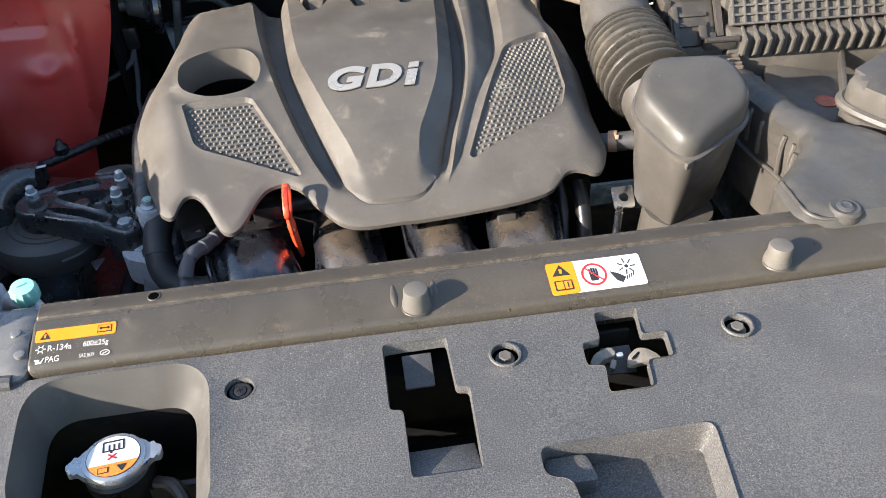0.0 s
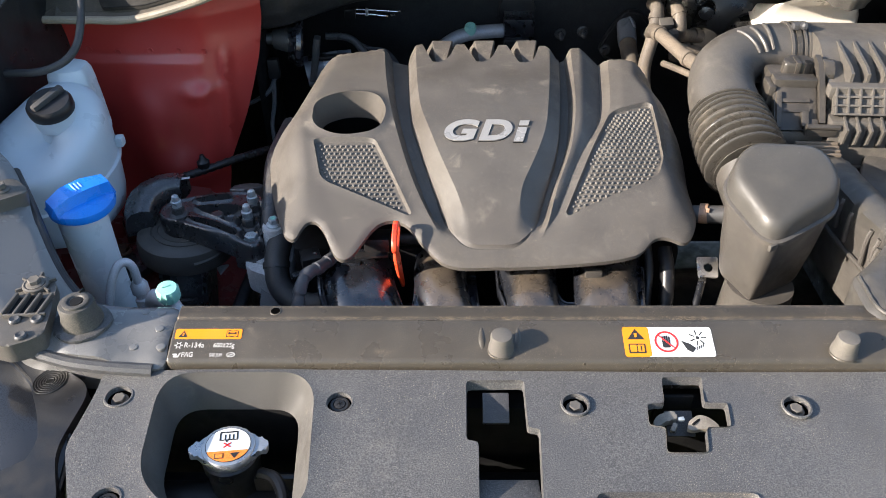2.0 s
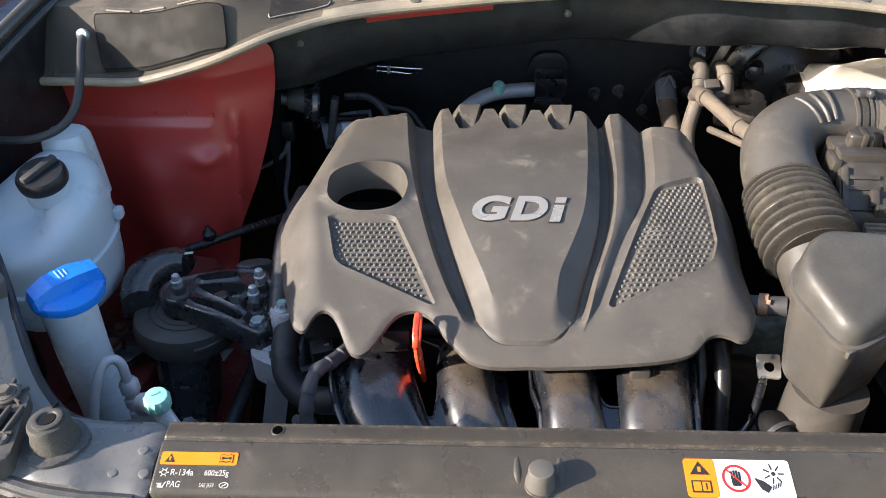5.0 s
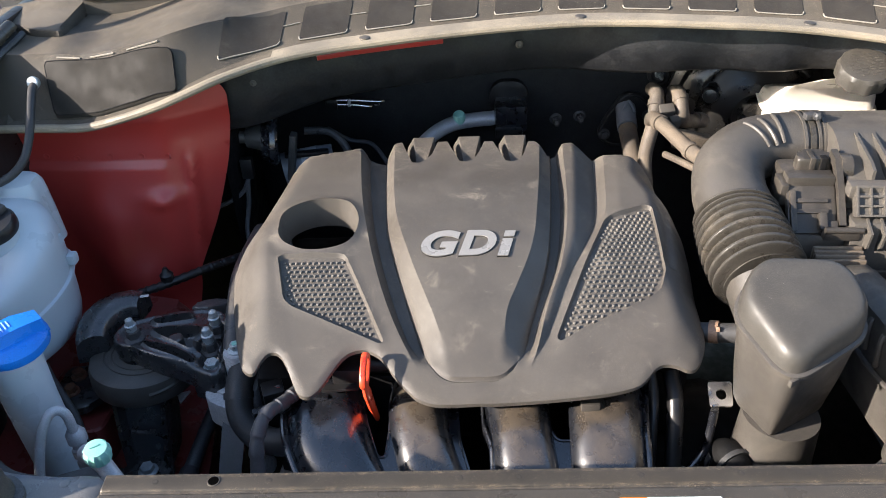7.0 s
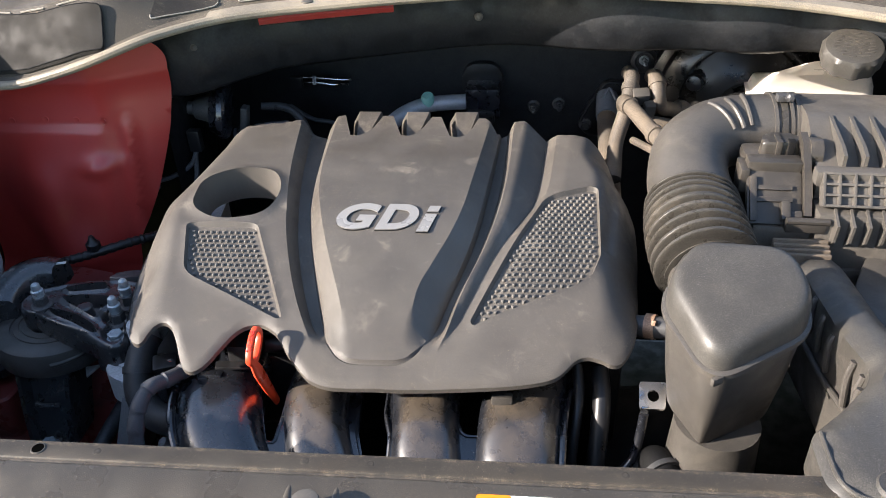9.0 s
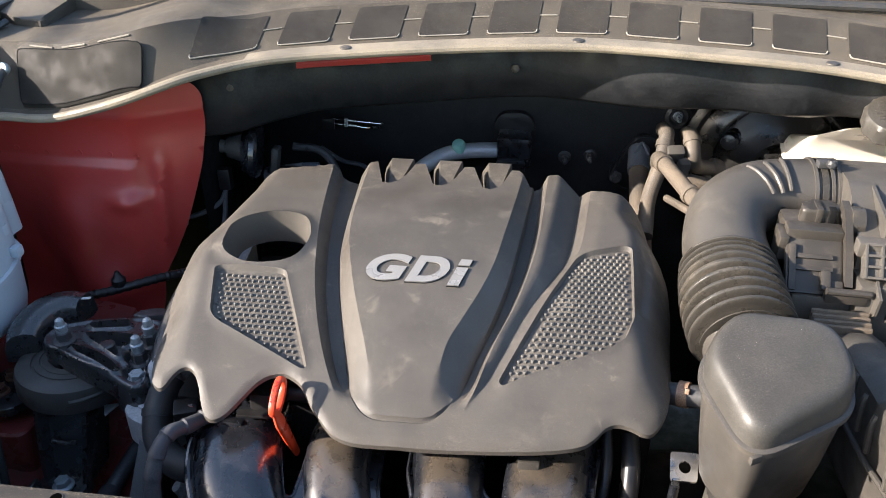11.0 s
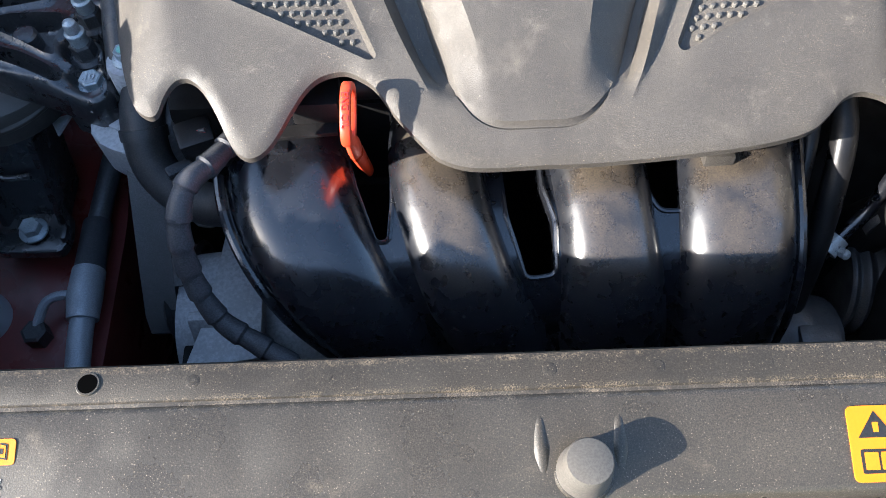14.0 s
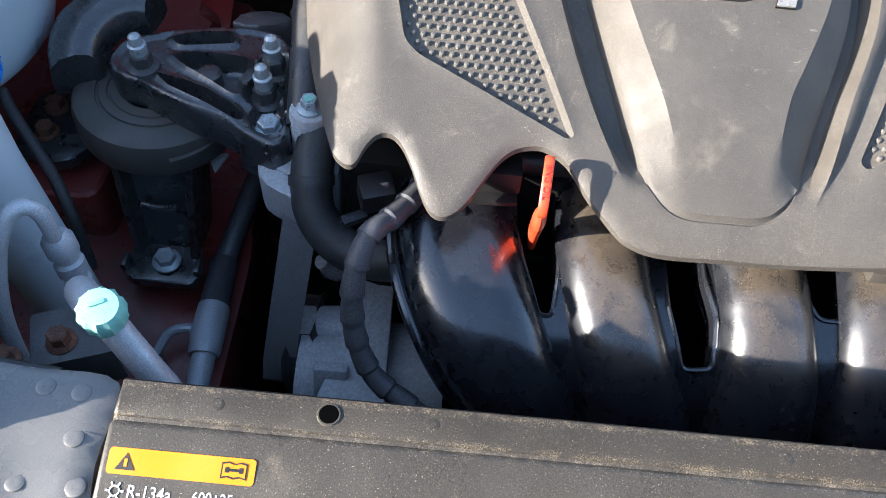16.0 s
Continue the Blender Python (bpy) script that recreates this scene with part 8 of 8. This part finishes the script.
part("ban_ring", lathe([(0.0100, 0), (0.0100, 0.0008), (0.0118, 0.0008), (0.0118, 0)], 40, Matrix.Translation((hx, hy, SZ)), caps=False), M["label_red"], warn)
placed(rect(hx - 0.0042, hx + 0.0036, hy - 0.0065, hy + 0.0005, 0.002), "label_black", "hand_sign", warn, 0.0006)
for i in range(4):
    placed(rect(hx - 0.0042 + i * 0.0022, hx - 0.0026 + i * 0.0022, hy - 0.001, hy + 0.0075 - 0.001 * abs(i - 1.5), 0.0006), "label_black", "finger_sign", warn, 0.0006)
part("ban_bar", block((hx, hy, SZ + 0.0008), (0.021, 0.0009, 0.0004), 0, turn(0, 0, -45)), M["label_red"], warn)
px = X0 + 0.068
placed([(px - 0.0105, hy + 0.001), (px - 0.003, hy - 0.002), (px + 0.003, hy - 0.007), (px - 0.001, hy - 0.012), (px - 0.006, hy - 0.009)], "label_black", "glove_sign", warn, 0.0006)
for i in range(7):
    a = i * 2 * math.pi / 7
    part("fan_sign", block((px + 0.0065 + 0.0062 * math.cos(a), hy + 0.0045 + 0.0062 * math.sin(a), SZ + 0.0004), (0.0050, 0.0011, 0.0005), 0, turn(0, 0, math.degrees(a))), ink, warn)
part("fan_hub", lathe([(0.0018, 0), (0.0018, 0.0006), (0.0004, 0.0006)], 14, Matrix.Translation((px + 0.0065, hy + 0.0045, SZ))), ink, warn)
for i in range(4):
    part("cut_sign", block((px + 0.004 + i * 0.0022, hy - 0.0075 + i * 0.0010, SZ + 0.0004), (0.0008, 0.0042, 0.0005), 0, turn(0, 0, -20)), ink, warn)

gas = thing("refrigerant_sticker", "orange and black refrigerant sticker with white print", "sticker", (-0.325, -0.04, 1.0))
gx0, gx1 = -0.3590, -0.2915
placed(rect(gx0, gx1, -0.0325, -0.0210, 0.002), "label_orange", "orange_field", gas)
placed([(gx0 + 0.0040, -0.0305), (gx0 + 0.0130, -0.0305), (gx0 + 0.0085, -0.0232)], "label_black", "warning_triangle", gas, 0.0006)
placed([(gx0 + 0.0078, -0.0292), (gx0 + 0.0092, -0.0292), (gx0 + 0.0093, -0.0258), (gx0 + 0.0077, -0.0258)], "label_orange", "exclamation_mark", gas, 0.0008)
BOOK = [(-0.0060, -0.0038), (-0.0030, -0.0031), (0.0, -0.0038), (0.0030, -0.0031), (0.0060, -0.0038), (0.0060, 0.0031), (0.0030, 0.0038), (0.0, 0.0029), (-0.0030, 0.0038), (-0.0060, 0.0031)]
bcx, bcy = gx1 - 0.0095, -0.0266
placed([(bcx + x, bcy + y) for x, y in BOOK], "label_black", "book_sign", gas, 0.0006)
placed([(bcx + x * 0.88, bcy + y * 0.78) for x, y in BOOK], "label_orange", "book_page", gas, 0.0008)
placed(rect(bcx - 0.0032, bcx + 0.0032, bcy - 0.0006, bcy + 0.0006), "label_black", "spanner_sign", gas, 0.0010)
for k in (-1, 1):
    placed(rect(bcx + k * 0.0032 - 0.0010, bcx + k * 0.0032 + 0.0010, bcy - 0.0012, bcy + 0.0012, 0.0005), "label_black", "spanner_sign", gas, 0.0010)
W = M["print_white"]
at = lambda x, y: Matrix.Translation((x, y, 1.0009))
writing("R-134a", 0.0078, 0.0001, at(-0.3375, -0.0396), W, "print", gas, bold=0.00008, width=0.0198)
writing("600±25g", 0.0070, 0.0001, at(-0.3075, -0.0396), W, "print", gas, bold=0.00006, width=0.0212)
writing("PAG", 0.0076, 0.0001, at(-0.3425, -0.0500), W, "print", gas, bold=0.00008, width=0.0112)
writing("SAE J639", 0.0052, 0.0001, at(-0.3140, -0.0504), W, "print", gas, width=0.0125)
part("oval_mark", lathe([(0.0034, 0), (0.0034, 0.0004), (0.0042, 0.0004), (0.0042, 0)], 24, at(-0.2990, -0.0502) @ Matrix.Diagonal((1, 0.62, 1, 1)), caps=False), W, gas)
placed([(-0.3562, -0.0516), (-0.3520, -0.0516), (-0.3500, -0.0480), (-0.3490, -0.0476), (-0.3494, -0.0488), (-0.3510, -0.0528), (-0.3560, -0.0528)], "print_white", "oil_can_sign", gas)
placed(rect(-0.3558, -0.3528, -0.0514, -0.0490), "print_white", "oil_can_sign", gas)
placed(rect(-0.3572, -0.3556, -0.0500, -0.0490), "print_white", "oil_can_sign", gas)
part("oval_bar", block((-0.2990, -0.0502, SZ + 0.0002), (0.0042, 0.0008, 0.0004), 0, turn(0, 0, 25)), W, gas)
for cy in (-0.0396,):
    cx = -0.3530
    part("flake_ring", lathe([(0.0018, 0), (0.0018, 0.0004), (0.0025, 0.0004), (0.0025, 0)], 14, at(cx, cy), caps=False), W, gas)
    for i in range(6):
        a = i * math.pi / 3
        part("flake_ray", block((cx + 0.0034 * math.cos(a), cy + 0.0034 * math.sin(a), SZ + 0.0002), (0.0016, 0.0009, 0.0004), 0, turn(0, 0, math.degrees(a))), W, gas)
for sheet in (warn, gas):
    for ob in sheet.children:
        ob.data.transform(SLOPE)
